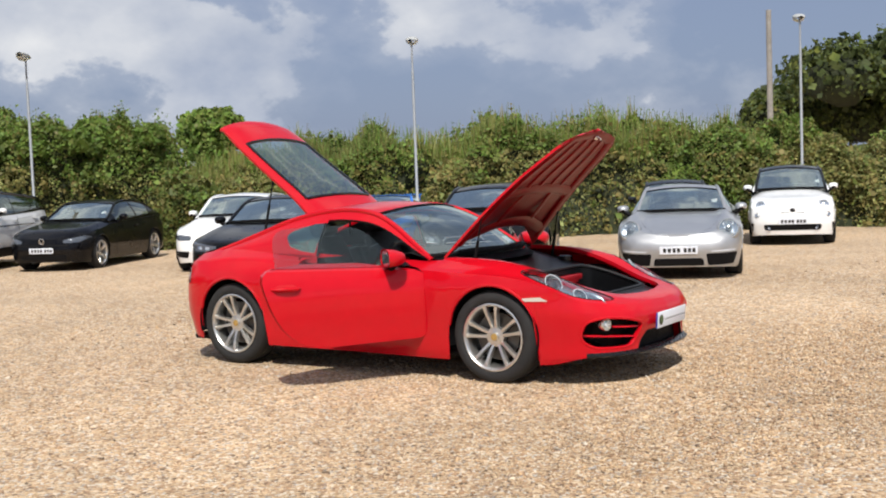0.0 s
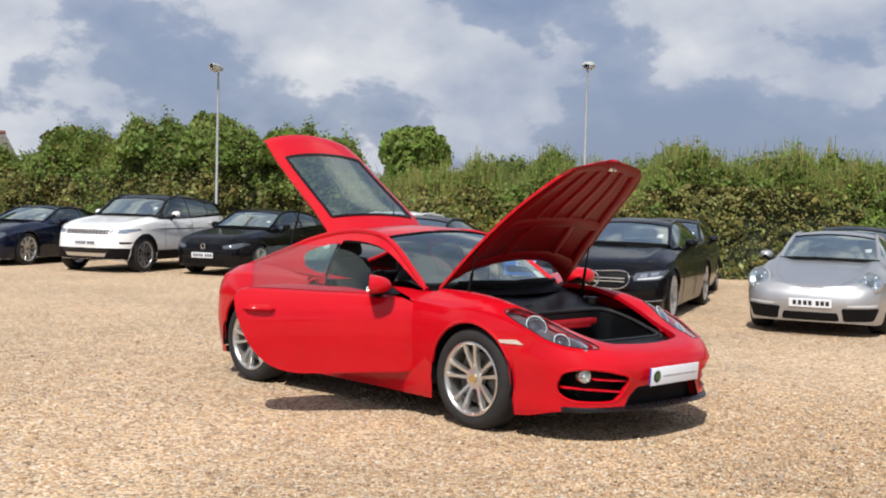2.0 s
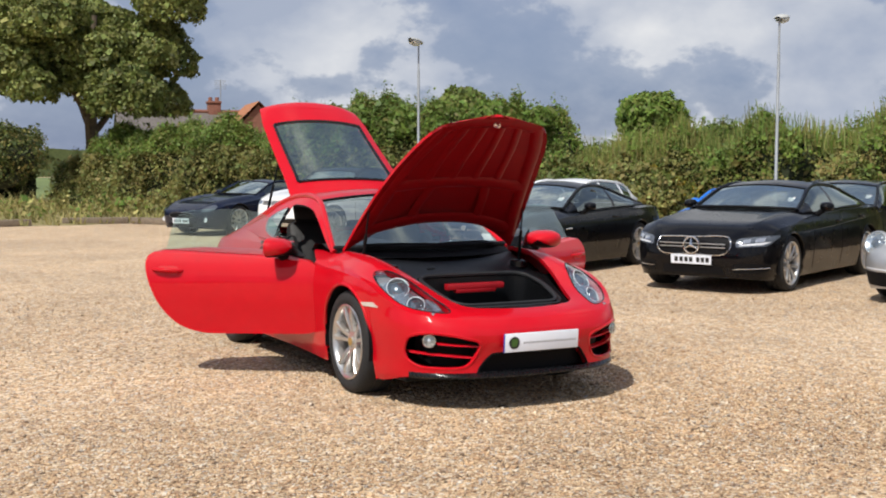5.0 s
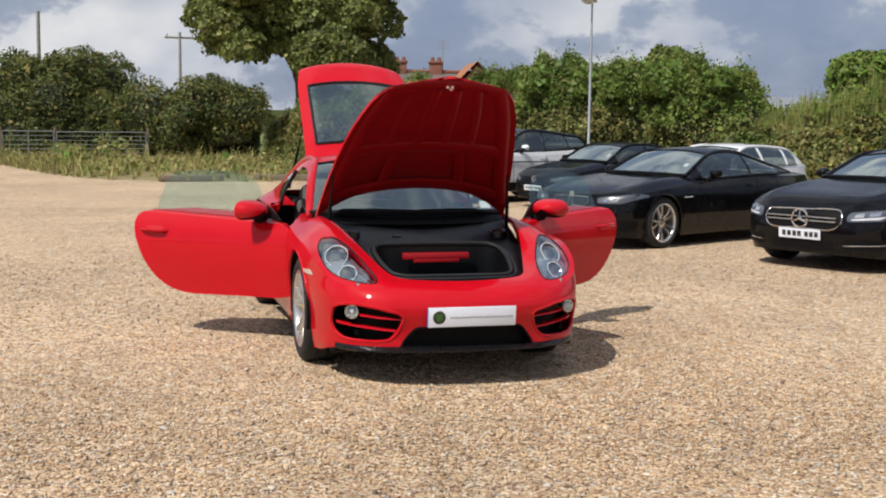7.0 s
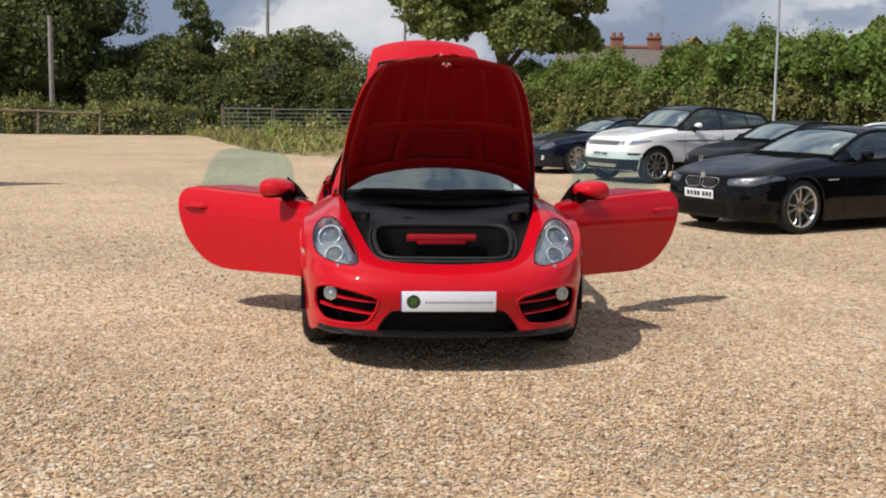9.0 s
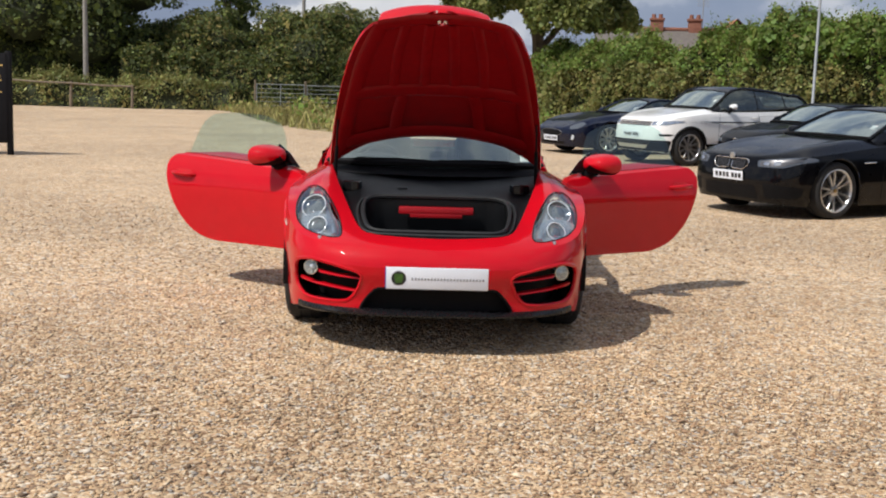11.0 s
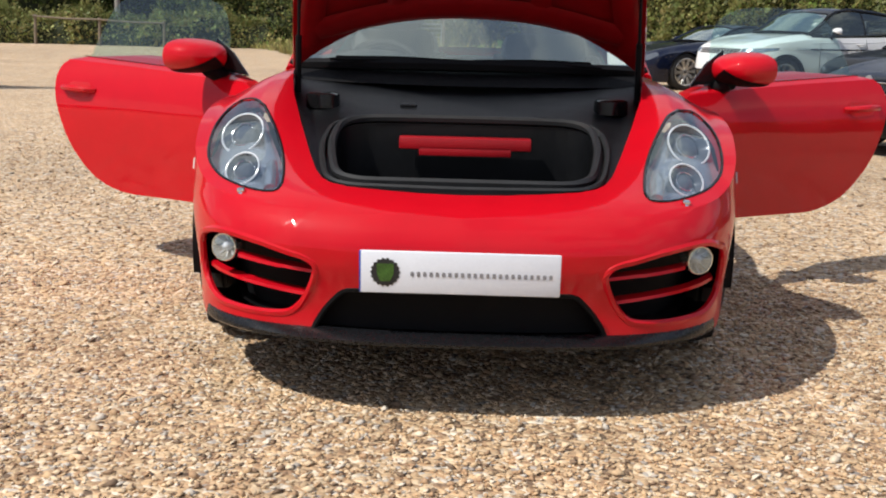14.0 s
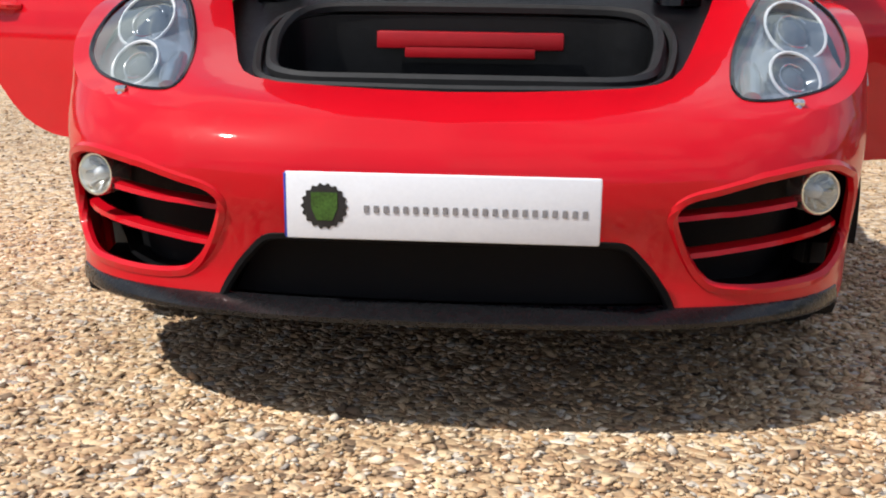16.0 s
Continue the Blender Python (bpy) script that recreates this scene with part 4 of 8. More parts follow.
def build_red_coupe():
    s = RED_SPEC
    car = tagged(new("sports_coupe"), "glossy red coupe with bonnet, tailgate and both doors open", "car")
    bm, half = body_shell(s)
    surf = Surface(bm)
    mid = pchip(s["mid"])
    # the doors are cut out of the flanks before anything else
    door_poly = rounded([(0.57, 0.80), (0.545, 0.55), (0.55, 0.35), (0.61, 0.305), (1.38, 0.295), (1.55, 0.345), (1.67, 0.46), (1.752, 0.62), (1.80, 0.80), (1.755, 0.868), (1.2, 0.90)], 0.07, 2)
    skins = {}
    for sg in (1, -1):
        b2 = bm.copy()
        cut(b2, door_poly, "x", where=lambda c, k=sg: c.x * k > 0.45, keep=True)
        skins[sg] = b2
        cut(bm, door_poly, "x", where=lambda c, k=sg: c.x * k > 0.45, wall=0.07, wall_dir=(-sg, 0, 0))
    # bonnet opening, intakes, lamps
    hood_half = [(0.12, -0.811), (0.22, -0.795), (0.32, -0.771), (0.37, -0.745), (0.40, -0.71), (0.425, -0.65), (0.515, -0.334), (0.573, -0.10), (0.62, 0.2), (0.655, 0.51)]
    hood_poly = [(0, -0.818)] + hood_half + mirror_x(hood_half)
    cut(bm, hood_poly, "z", where=lambda c: c.z > 0.5 and c.y < 0.6, wall=0.03, wall_dir=(0, 0, -1))
    intake = [(0.742, 0.456), (0.682, 0.480), (0.582, 0.474), (0.47, 0.449), (0.405, 0.430), (0.386, 0.408), (0.394, 0.37), (0.428, 0.305), (0.458, 0.277), (0.50, 0.267), (0.62, 0.264), (0.70, 0.273), (0.738, 0.305), (0.755, 0.36), (0.755, 0.425)]
    lamp = [(0.672, 0.803), (0.728, 0.795), (0.765, 0.764), (0.779, 0.725), (0.770, 0.675), (0.752, 0.643), (0.707, 0.614), (0.635, 0.597), (0.548, 0.589), (0.514, 0.594), (0.505, 0.606), (0.509, 0.626), (0.54, 0.681), (0.592, 0.749), (0.635, 0.789)]
    grille = rounded([(-0.31, 0.352), (0.31, 0.352), (0.36, 0.298), (0.392, 0.25), (0.40, 0.205), (-0.40, 0.205), (-0.392, 0.25), (-0.36, 0.298)], 0.02)
    for poly in (intake, mirror_x(intake)):
        cut(bm, poly, "y", where=lambda c: c.y < -0.3, wall=0.028, wall_dir=(0, 1, 0))
    for poly in (lamp, mirror_x(lamp)):
        cut(bm, poly, "y", where=lambda c: c.y < -0.05, wall=0.05, wall_dir=(0, 0.8, -0.6))
    cut(bm, grille, "y", where=lambda c: c.y < -0.5, wall=0.06, wall_dir=(0, 1, 0))
    part("body", bm, RED, car)
    arch_parts(s, half, car, RED)
    # front bumper details
    for sg in (1, -1):
        pl = intake if sg > 0 else mirror_x(intake)
        bm = patch(surf, pl, "y", -1, -0.10)
        rim = [e for e in bm.edges if len(e.link_faces) == 1]
        res = bmesh.ops.extrude_edge_only(bm, edges=rim)
        bmesh.ops.translate(bm, verts=[g for g in res["geom"] if isinstance(g, bmesh.types.BMVert)], vec=(0, -0.075, 0))
        part("intake_duct", bm, PLASTIC, car)
        bm = bmesh.new()
        lay_line(bm, surf, pl, "y", -1, 0.011, -0.005, 110, closed=True)
        part("intake_rim", bm, RED, car)
        for z0, z1, xa, xb in ((0.410, 0.388, 0.628, 0.395), (0.352, 0.322, 0.742, 0.422)):
            bm = bmesh.new()
            rows = []
            for t in np.linspace(0, 1, 12):
                x, z = xa + (xb - xa) * t, z0 + (z1 - z0) * t
                p = surf.at(sg * x, z, "y", -0.02, -1)
                rows.append([p + Vector(q) for q in ((0, -0.004, 0.005), (0, 0.035, 0.009), (0, 0.035, -0.004), (0, -0.006, -0.004), (0, -0.004, 0.005))])
            add_grid(bm, rows)
            part("intake_slat", bm, RED, car)
        # fog lamp
        c = surf.at(sg * 0.666, 0.430, "y", -0.010, -1)
        nrm = Vector((sg * 0.35, -0.94, 0.0)).normalized()
        turn = nrm.to_track_quat("Z", "Y").to_matrix().to_4x4()
        bm = bmesh.new()
        add_lathe(bm, [(-0.05, 0.038), (0.0, 0.041), (0.005, 0.039), (0.005, 0.036), (-0.01, 0.032), (-0.03, 0.010), (-0.031, 0.001)], 28, "z")
        fog = part("fog_lamp", bm, FOG_BOWL, car, "small round chrome fog lamp")
        fog.matrix_basis = Matrix.Translation(c) @ turn
        bm = bmesh.new()
        add_lathe(bm, [(-0.03, 0.013), (-0.012, 0.013), (-0.004, 0.011), (0.0, 0.006), (0.002, 0.001)], 20, "z")
        for k in range(8):
            a = k * math.tau / 8
            add_tube(bm, [(0.015 * math.cos(a), 0.015 * math.sin(a), -0.022), (0.030 * math.cos(a), 0.030 * math.sin(a), -0.006)], 0.0022, 5)
        part("bulb_lens", bm, LAMP_RING, fog)
        bm = bmesh.new()
        add_lathe(bm, [(0.002, 0.036), (0.008, 0.025), (0.012, 0.012), (0.013, 0.0005)], 28, "z")
        g = part("lens", bm, COVER_GLASS, fog)
        g.visible_shadow = False
        # headlamp: dark bowl, two ringed projectors, clear cover
        pl = lamp if sg > 0 else mirror_x(lamp)
        bm = patch(surf, pl, "y", -1, -0.045)
        hl = part("headlamp", bm, REFLECTOR, car, "clear headlamp with two ringed projectors")
        for (rx, rz), rr in (((0.688, 0.730), 0.069), ((0.652, 0.645), 0.053)):
            p = surf.at(sg * rx, rz, "y", -0.022, -1)
            d = Vector((sg * 0.30, -0.76, 0.57)).normalized()
            m = Matrix.Translation(p) @ d.to_track_quat("Z", "Y").to_matrix().to_4x4()
            bm = bmesh.new()
            add_tube(bm, [(rr * math.cos(a), rr * math.sin(a), 0) for a in np.linspace(0, math.tau, 45)], 0.0033, 6, caps=False)
            o = part("light_ring", bm, LAMP_RING, hl, "thin white light ring")
            o.matrix_basis = m
            bm = bmesh.new()
            add_lathe(bm, [(-0.06, rr * 0.6), (-0.012, rr * 0.98), (0.0, rr * 0.99), (-0.008, rr * 0.86), (-0.02, rr * 0.62), (-0.016, rr * 0.60), (-0.004, rr * 0.36), (0.0, 0.0008)], 36, "z")
            o = part("projector", bm, LAMP_LENS, hl)
            o.matrix_basis = m
            bm = bmesh.new()
            add_tube(bm, [(rr * 0.56 * math.cos(a), rr * 0.56 * math.sin(a), -0.006) for a in np.linspace(0.5, 5.3, 30)], 0.0022, 6)
            o = part("bezel", bm, CHROME, hl)
            o.matrix_basis = m
        # bright side reflector between the projectors and the bonnet
        bm = bmesh.new()
        q0, q1 = surf.at(sg * 0.563, 0.665, "y", -0.03, -1), surf.at(sg * 0.548, 0.612, "y", -0.03, -1)
        add_tube(bm, [q0, q0.lerp(q1, 0.5) + Vector((0, -0.01, 0)), q1], [0.016, 0.024, 0.019], 12)
        part("indicator", bm, REFLECTOR, hl)
        bm = patch(surf, pl, "y", -1, -0.002)
        cv = part("lamp_cover", bm, COVER_GLASS, hl)
        cv.visible_shadow = False
        bm = bmesh.new()
        lay_line(bm, surf, pl, "y", -1, 0.0048, -0.001, 90, closed=True)
        part("lamp_seal", bm, GLOSS_BLACK, hl)
        # washer nozzle under the lamp, side repeater behind it
        p = surf.at(sg * 0.617, 0.583, "y", 0.004, -1)
        bm = bmesh.new()
        add_box(bm, (0.022, 0.02, 0.014), p, 0.005)
        add_tube(bm, [p + Vector((0, -0.004, -0.004)), p + Vector((0, -0.008, -0.016))], 0.006, 6)
        part("washer_jet", bm, CHROME, car)
        bm = patch(surf, rounded([(-0.44, 0.60), (-0.385, 0.628), (-0.25, 0.618), (-0.27, 0.598)], 0.008), "x", sg, 0.006, thick=0.004)
        part("side_repeater", bm, AMBER, car, "pale side repeater lamp")
    bm = patch(surf, grille, "y", -1, -0.055)
    part("grille_mesh", bm, PLASTIC, car)
    bm = bmesh.new()
    lay_line(bm, surf, grille, "y", -1, 0.009, -0.005, 140, closed=True)
    part("grille_rim", bm, PLASTIC, car)
    # splitter lip under the bumper
    bm = bmesh.new()
    rows = []
    ol = spline(s["outline"], 190)
    lip = [p for p in ol if p[1] < -0.70]
    lip = [(-p[0], p[1]) for p in lip[::-1]] + [tuple(p) for p in lip[1:]]
    for x, y in lip:
        n = Vector((x * 0.75, y - 0.2, 0)).normalized()
        k = pchip([(0, 1.0), (0.4, 0.95), (0.58, 0.45), (0.78, 0.12)])(abs(x))
        b = Vector((x, y, 0)) - n * 0.03
        rows.append([b + n * a + Vector((0, 0, z)) for a, z in ((-0.01, 0.242), (0.014 * k, 0.236), (0.040 * k, 0.220), (0.038 * k, 0.211), (0.0, 0.202), (-0.10, 0.198))])
    add_grid(bm, rows)
    part("front_lip", bm, LIP, car, "black plastic splitter lip")
    # undertray behind the lip
    bm = bmesh.new()
    tray = [p for p in ol if p[1] < -0.36]
    add_grid(bm, [[(u * (p[0] - 0.05), p[1] + 0.03, 0.207) for u in np.linspace(-1, 1, 9)] for p in tray if p[0] > 0.1])
    part("undertray", bm, PLASTIC, car)
    # show plate with a round crest and one line of small writing
    bm = bmesh.new()
    add_box(bm, (0.524, 0.010, 0.114), bevel=0.004)
    pl = part("show_plate", bm, PLATE_WHITE, car, "white plate with a green crest and a grey line")
    pl.matrix_basis = pose(0, -1.0, 0.417, 4, 0, 0)
    bm = bmesh.new()
    ring = [(math.cos(k * math.tau / 108), math.sin(k * math.tau / 108), 0.0375 + 0.0022 * math.cos(k * math.tau / 6)) for k in range(109)]
    add_grid(bm, [[(c * 0.0003, -0.0065, q * 0.0003), (c * 0.03, -0.0072, q * 0.03), (c * r, -0.0062, q * r)] for c, q, r in ring])
    o = part("crest", bm, PLATE_INK, pl, "round dark laurel crest")
    o.matrix_basis = Matrix.Translation((-0.195, 0, 0.0))
    bm = bmesh.new()
    rows = [[(x, -0.0082, 0.022), (x, -0.0082, -0.004), (x * 0.6, -0.0082, -0.026)] for x in np.linspace(-0.022, 0.022, 6)]
    add_grid(bm, rows)
    o = part("shield", bm, BADGE_GREEN, pl, "green shield")
    o.matrix_basis = Matrix.Translation((-0.195, 0, 0.002))
    bm = bmesh.new()
    add_box(bm, (0.0085, 0.0022, 0.0125), bevel=0.0008, segs=1)
    first = None
    for k in range(23):
        at = Matrix.Translation((-0.125 + 0.0164 * k, -0.0058, -0.003))
        if first is None:
            first = part("bar", bm, PLATE_GREY, pl)
            first.matrix_basis = at
        else:
            shared(first, pl, at)
    # blue band at the edge of the plate
    bm = bmesh.new()
    add_box(bm, (0.012, 0.0104, 0.112), (-0.2575, 0.0006, 0), 0.002, segs=1)
    part("plate_edge", bm, PLATE_BLUE, pl)
    # wheels, sills, floor
    put_wheels(car, 1.70, 2.475, "twin", 0.336, 0.238, 0.235, ALLOY, 1.73)
    bm = bmesh.new()
    add_box(bm, (1.50, 3.7, 0.05), (0, 1.2, 0.19), 0.02)
    part("floor_pan", bm, PLASTIC, car)
    for sg in (1, -1):
        bm = bmesh.new()
        add_box(bm, (0.11, 1.34, 0.16), (sg * 0.765, 1.2, 0.285), 0.03)
        part("inner_sill", bm, RED, car)
    # --- front luggage bay ---
    bm = bmesh.new()
    rows = []
    for y in np.linspace(-0.812, 0.56, 34):
        w = bay_half_width(y) + 0.012
        dz = pchip([(-0.82, 0.022), (-0.75, 0.032), (-0.6, 0.045), (-0.1, 0.05), (0.2, 0.035), (0.56, 0.02)])(y)
        rows.append([(u * w, y, mid(y) - dz - 0.02 * abs(u) ** 4) for u in np.linspace(-1, 1, 25)])
    add_grid(bm, rows)
    hole = rounded([(-0.365, -0.64), (0.365, -0.64), (0.42, -0.35), (0.405, -0.11), (-0.405, -0.11), (-0.42, -0.35)], 0.11, 5)
    cut(bm, hole, "z", wall=0.40, wall_dir=(0, 0, -1))
    part("bay_trim", bm, TRIM, car, "black moulded trim round the front boot")
    bm = bmesh.new()
    add_grid(bm, [[(x, y, 0.30) for x in np.linspace(-0.44, 0.44, 6)] for y in np.linspace(-0.68, -0.08, 6)])
    part("bay_floor", bm, CARPET, car)
    for off, r in ((0.0, 0.013), (0.03, 0.010)):
        bm = bmesh.new()
        cxy = Vector((0, -0.375))
        ring = []
        for p in spline(hole + hole[:1], 120):
            q = Vector((p[0], p[1])) + (Vector((p[0], p[1])) - cxy).normalized() * off
            ring.append((q.x, q.y, mid(q.y) - 0.04 - 0.02 * abs(q.x / 0.6) ** 4 + (0.006 if off == 0 else -0.002)))
        add_tube(bm, ring, r, 6, caps=False)
        part("bay_seal", bm, SEAL, car)
    bm = bmesh.new()
    add_box(bm, (0.43, 0.05, 0.040), (0, -0.165, 0.672), 0.004)
    add_box(bm, (0.30, 0.048, 0.030), (0, -0.166, 0.647), 0.003)
    part("warning_kit", bm, KIT_RED, car, "flat red warning triangle case")
    for x in (-0.50, 0.50):
        bm = bmesh.new()
        add_tube(bm, [(x, 0.10, 0.76), (x, 0.10, 0.805), (x, 0.10, 0.811)], [0.06, 0.058, 0.045], 20)
        part("bay_cap", bm, GLOSS_BLACK, car)
    bm = bmesh.new()
    add_box(bm, (0.06, 0.02, 0.012), (-0.20, 0.08, 0.775), 0.004)
    part("bay_slot", bm, GLOSS_BLACK, car)
    bm = bmesh.new()
    add_tube(bm, [(0.0, -0.785, 0.565), (0.0, -0.785, 0.588)], 0.012, 8)
    add_box(bm, (0.07, 0.02, 0.012), (0, -0.778, 0.580), 0.004)
    part("bonnet_catch", bm, CHROME, car)
    # scuttle with grille and wipers
    bm = bmesh.new()
    add_grid(bm, [[(u * w, y - 0.25 * (1 - u * u), z) for u in np.linspace(-1, 1, 19)] for k, (w, y, z) in enumerate(((0.67, 0.50, 0.835), (0.675, 0.58, 0.872), (0.67, 0.66, 0.885), (0.66, 0.74, 0.87)))])
    part("scuttle", bm, PLASTIC, car)
    for xa, xb in ((-0.52, 0.02), (0.0, 0.50)):
        bm = bmesh.new()
        add_tube(bm, [(xa, 0.46 + xa * xa * 0.35 - 0.09, 0.915), ((xa + xb) / 2, 0.37 + (xa + xb) ** 2 * 0.09, 0.918), (xb, 0.37 + xb * xb * 0.35, 0.905)], [0.006, 0.011, 0.007], 6)
        add_tube(bm, [(xa + 0.02, 0.385 + xa * xa * 0.35, 0.922), ((xa + xb) / 2, 0.385 + (xa + xb) ** 2 * 0.09, 0.927), (xb - 0.04, 0.385 + xb * xb * 0.35, 0.92)], 0.006, 6)
        part("wiper", bm, PLASTIC, car)
    # --- bonnet, hinged at the scuttle ---
    bm = bmesh.new()
    ys = np.concatenate([np.linspace(-0.80, -0.70, 7), np.linspace(-0.66, 0.50, 22)])
    crest = pchip(s["crest"])
    rows = [[(u * hood_half_width(y), y - 0.28 * (1 - u * u) * max(0, (y + 0.1) / 0.6) + 0.03 * u * u * max(0, (-0.6 - y) / 0.2), mid(y) + 0.004 - 0.018 * abs(u) ** 4) for u in np.linspace(-1, 1, 25)] for y in ys]
    add_grid(bm, rows)
    bmesh.ops.recalc_face_normals(bm, faces=bm.faces)
    bmesh.ops.solidify(bm, geom=bm.faces, thickness=0.018)
    bmesh.ops.recalc_face_normals(bm, faces=bm.faces)
    # faces that look down take the darker red
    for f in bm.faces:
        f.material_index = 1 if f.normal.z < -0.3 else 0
    hood_pose = Matrix.Translation((0, 0.52, 0.872)) @ Matrix.Rotation(radians(-54.5), 4, "X") @ Matrix.Translation((0, -0.52, -0.872))
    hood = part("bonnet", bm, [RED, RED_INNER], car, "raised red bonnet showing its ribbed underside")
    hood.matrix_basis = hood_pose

    def under(x, y, d=0.0):
        return Vector((x, y, mid(y) - 0.018 - 0.018 * abs(x / hood_half_width(y)) ** 4 - d))

    def rib(points, w, h, name="bonnet_rib"):
        b = bmesh.new()
        pts = spline(points, 26)
        rws = []
        for i, p in enumerate(pts):
            t = pts[min(i + 1, len(pts) - 1)] - pts[max(i - 1, 0)]
            n = Vector((-t[1], t[0])).normalized()
            rws.append([under(p[0] + n.x * k, p[1] + n.y * k, d) for k, d in ((-w, 0.0), (-w * 0.72, h * 0.45), (-w * 0.42, h * 0.72), (w * 0.42, h * 0.72), (w * 0.72, h * 0.45), (w, 0.0))])
        add_grid(b, rws)
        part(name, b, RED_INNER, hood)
    rib([(-0.33, -0.70), (-0.42, -0.45), (-0.50, -0.10), (-0.56, 0.2), (-0.60, 0.38)], 0.045, 0.016)
    rib([(0.33, -0.70), (0.42, -0.45), (0.50, -0.10), (0.56, 0.2), (0.60, 0.38)], 0.045, 0.016)
    rib([(-0.34, -0.69), (-0.15, -0.735), (0.15, -0.735), (0.34, -0.69)], 0.04, 0.016)
    rib([(-0.50, -0.12), (-0.2, -0.16), (0.2, -0.16), (0.50, -0.12)], 0.05, 0.018)
    rib([(-0.56, 0.30), (-0.2, 0.20), (0.2, 0.20), (0.56, 0.30)], 0.05, 0.016)
    for x in (-0.24, -0.08, 0.08, 0.24):
        rib([(x * 0.8, -0.70), (x, -0.45), (x * 1.1, -0.17)], 0.03, 0.009)
    for x in (-0.2, 0.2):
        rib([(x, -0.15), (x * 1.2, 0.03), (x * 1.3, 0.2)], 0.035, 0.008)
    bm = bmesh.new()
    add_tube(bm, [under(0, -0.745, 0), under(0, -0.745, 0.05)], 0.009, 8)
    add_box(bm, (0.05, 0.03, 0.012), under(0, -0.735, 0.018), 0.004)
    part("bonnet_pin", bm, CHROME, hood)
    for sg in (1, -1):
        bm = bmesh.new()
        a, b = Vector((sg * 0.615, 0.28, 0.80)), hood_pose @ Vector((sg * 0.60, 0.10, 0.79))
        add_tube(bm, [a, a.lerp(b, 0.55)], 0.012, 8)
        add_tube(bm, [a.lerp(b, 0.5), b], 0.006, 8)
        part("gas_strut", bm, PLASTIC, car)
    # --- cabin ---
    gh = dict(rail=[(0.69, 0.60, 0.865), (0.655, 0.78, 0.985), (0.605, 1.0, 1.125), (0.56, 1.2, 1.205), (0.535, 1.45, 1.238), (0.54, 1.75, 1.222), (0.565, 2.05, 1.16), (0.60, 2.35, 1.06), (0.63, 2.65, 0.96), (0.64, 2.9, 0.885)],
              screen_top=1.19, roof_end=1.86, bow=(0.27, 0.06), crown=0.05, hatch=False, rail_r=0.021,
              belt_x=[(0.5, 0.72), (0.8, 0.765), (1.5, 0.77), (2.1, 0.745), (2.6, 0.71), (3.0, 0.68)],
              belt_z=[(0.5, 0.84), (0.8, 0.862), (1.5, 0.885), (2.0, 0.905), (2.5, 0.915), (3.0, 0.88)],
              panes=[(1.65, 2.05)], gaps=[(0.5, 1.625)], cant=0.79, quarter=rounded([(1.665, 0.908), (1.655, 1.140), (1.75, 1.136), (1.88, 1.105), (1.985, 1.072), (2.02, 1.035), (1.945, 0.957), (1.82, 0.926)], 0.02, 2))
    greenhouse(gh, car, RED, SCREEN_GLASS, REAR_GLASS)
    # dark lining inside the roof rails and rear pillars
    rail = spline(gh["rail"], 60)
    for sg in (1, -1):
        bm = bmesh.new()
        add_tube(bm, [(sg * (p[0] + (0.765 - p[0]) * 0.21 - 0.012), p[1] + 0.004, p[2] - (p[2] - 0.875) * 0.21) for p in rail if 0.62 < p[1] < 1.72], 0.014, 8)
        add_tube(bm, [(sg * (p[0] - 0.026), p[1] + 0.004, p[2] - 0.016) for p in rail if p[1] < 1.9], 0.022, 8)
        part("rail_lining", bm, LEATHER, car)
        bm = bmesh.new()
        add_grid(bm, [[(sg * (0.715 + (p[0] - 0.745) * t), p[1], 0.86 + (p[2] - 0.88) * t) for t in np.linspace(0, 1, 6)] for p in rail if 2.13 < p[1] < 2.8])
        part("pillar_lining", bm, LEATHER, car)
    # door pillar and quarter trim
    for sg in (1, -1):
        bm = bmesh.new()
        add_tube(bm, [(sg * 0.760, 1.645, 0.885), (sg * 0.718, 1.642, 1.0), (sg * 0.640, 1.635, 1.14)], 0.012, 8)
        part("quarter_bar", bm, GLOSS_BLACK, car)
        bm = bmesh.new()
        rows = [[(sg * 0.82, 1.78, z), (sg * 0.6, 1.84, z)] for z in np.linspace(0.22, 0.88, 8)]
        add_grid(bm, rows)
        part("door_shut", bm, PLASTIC, car)
    # tailgate, hinged at the roof's end
    slope = pchip([(p[1], p[2]) for p in gh["rail"][5:]] + [(3.05, 0.835)])
    c = [(0.525 - 0.055 * t, 1.86 + 1.17 * t, slope(1.86 + 1.17 * t)) for t in np.linspace(0, 1, 30)]
    U = np.linspace(-1, 1, 23)
    rows = []
    for i, p in enumerate(c):
        t = i / (len(c) - 1)
        cr = 0.045 * (1 - t) + 0.02 * t
        wx = p[0] * (1 - 0.05 * max(0, t - 0.85) / 0.15)
        rows.append([(u * wx, p[1] + 0.06 * (1 - u * u) * t, p[2] + cr * (1 - u * u) - 0.02 * abs(u) ** 6) for u in U])
    n = len(rows)
    rows.append([(p[0] * 0.97, p[1] + 0.05, p[2] - 0.035) for p in rows[-1]])
    hatch_pose = Matrix.Translation((0, 1.86, 1.235)) @ Matrix.Rotation(radians(54), 4, "X") @ Matrix.Translation((0, -1.86, -1.235))

    def is_pane(i, j):
        return 4 <= i < int(n * 0.78) and abs(U[j] + U[j + 1]) / 2 < 0.86
    bm = bmesh.new()
    add_grid(bm, rows, skip=is_pane)
    bmesh.ops.recalc_face_normals(bm, faces=bm.faces)
    bmesh.ops.solidify(bm, geom=bm.faces, thickness=0.022)
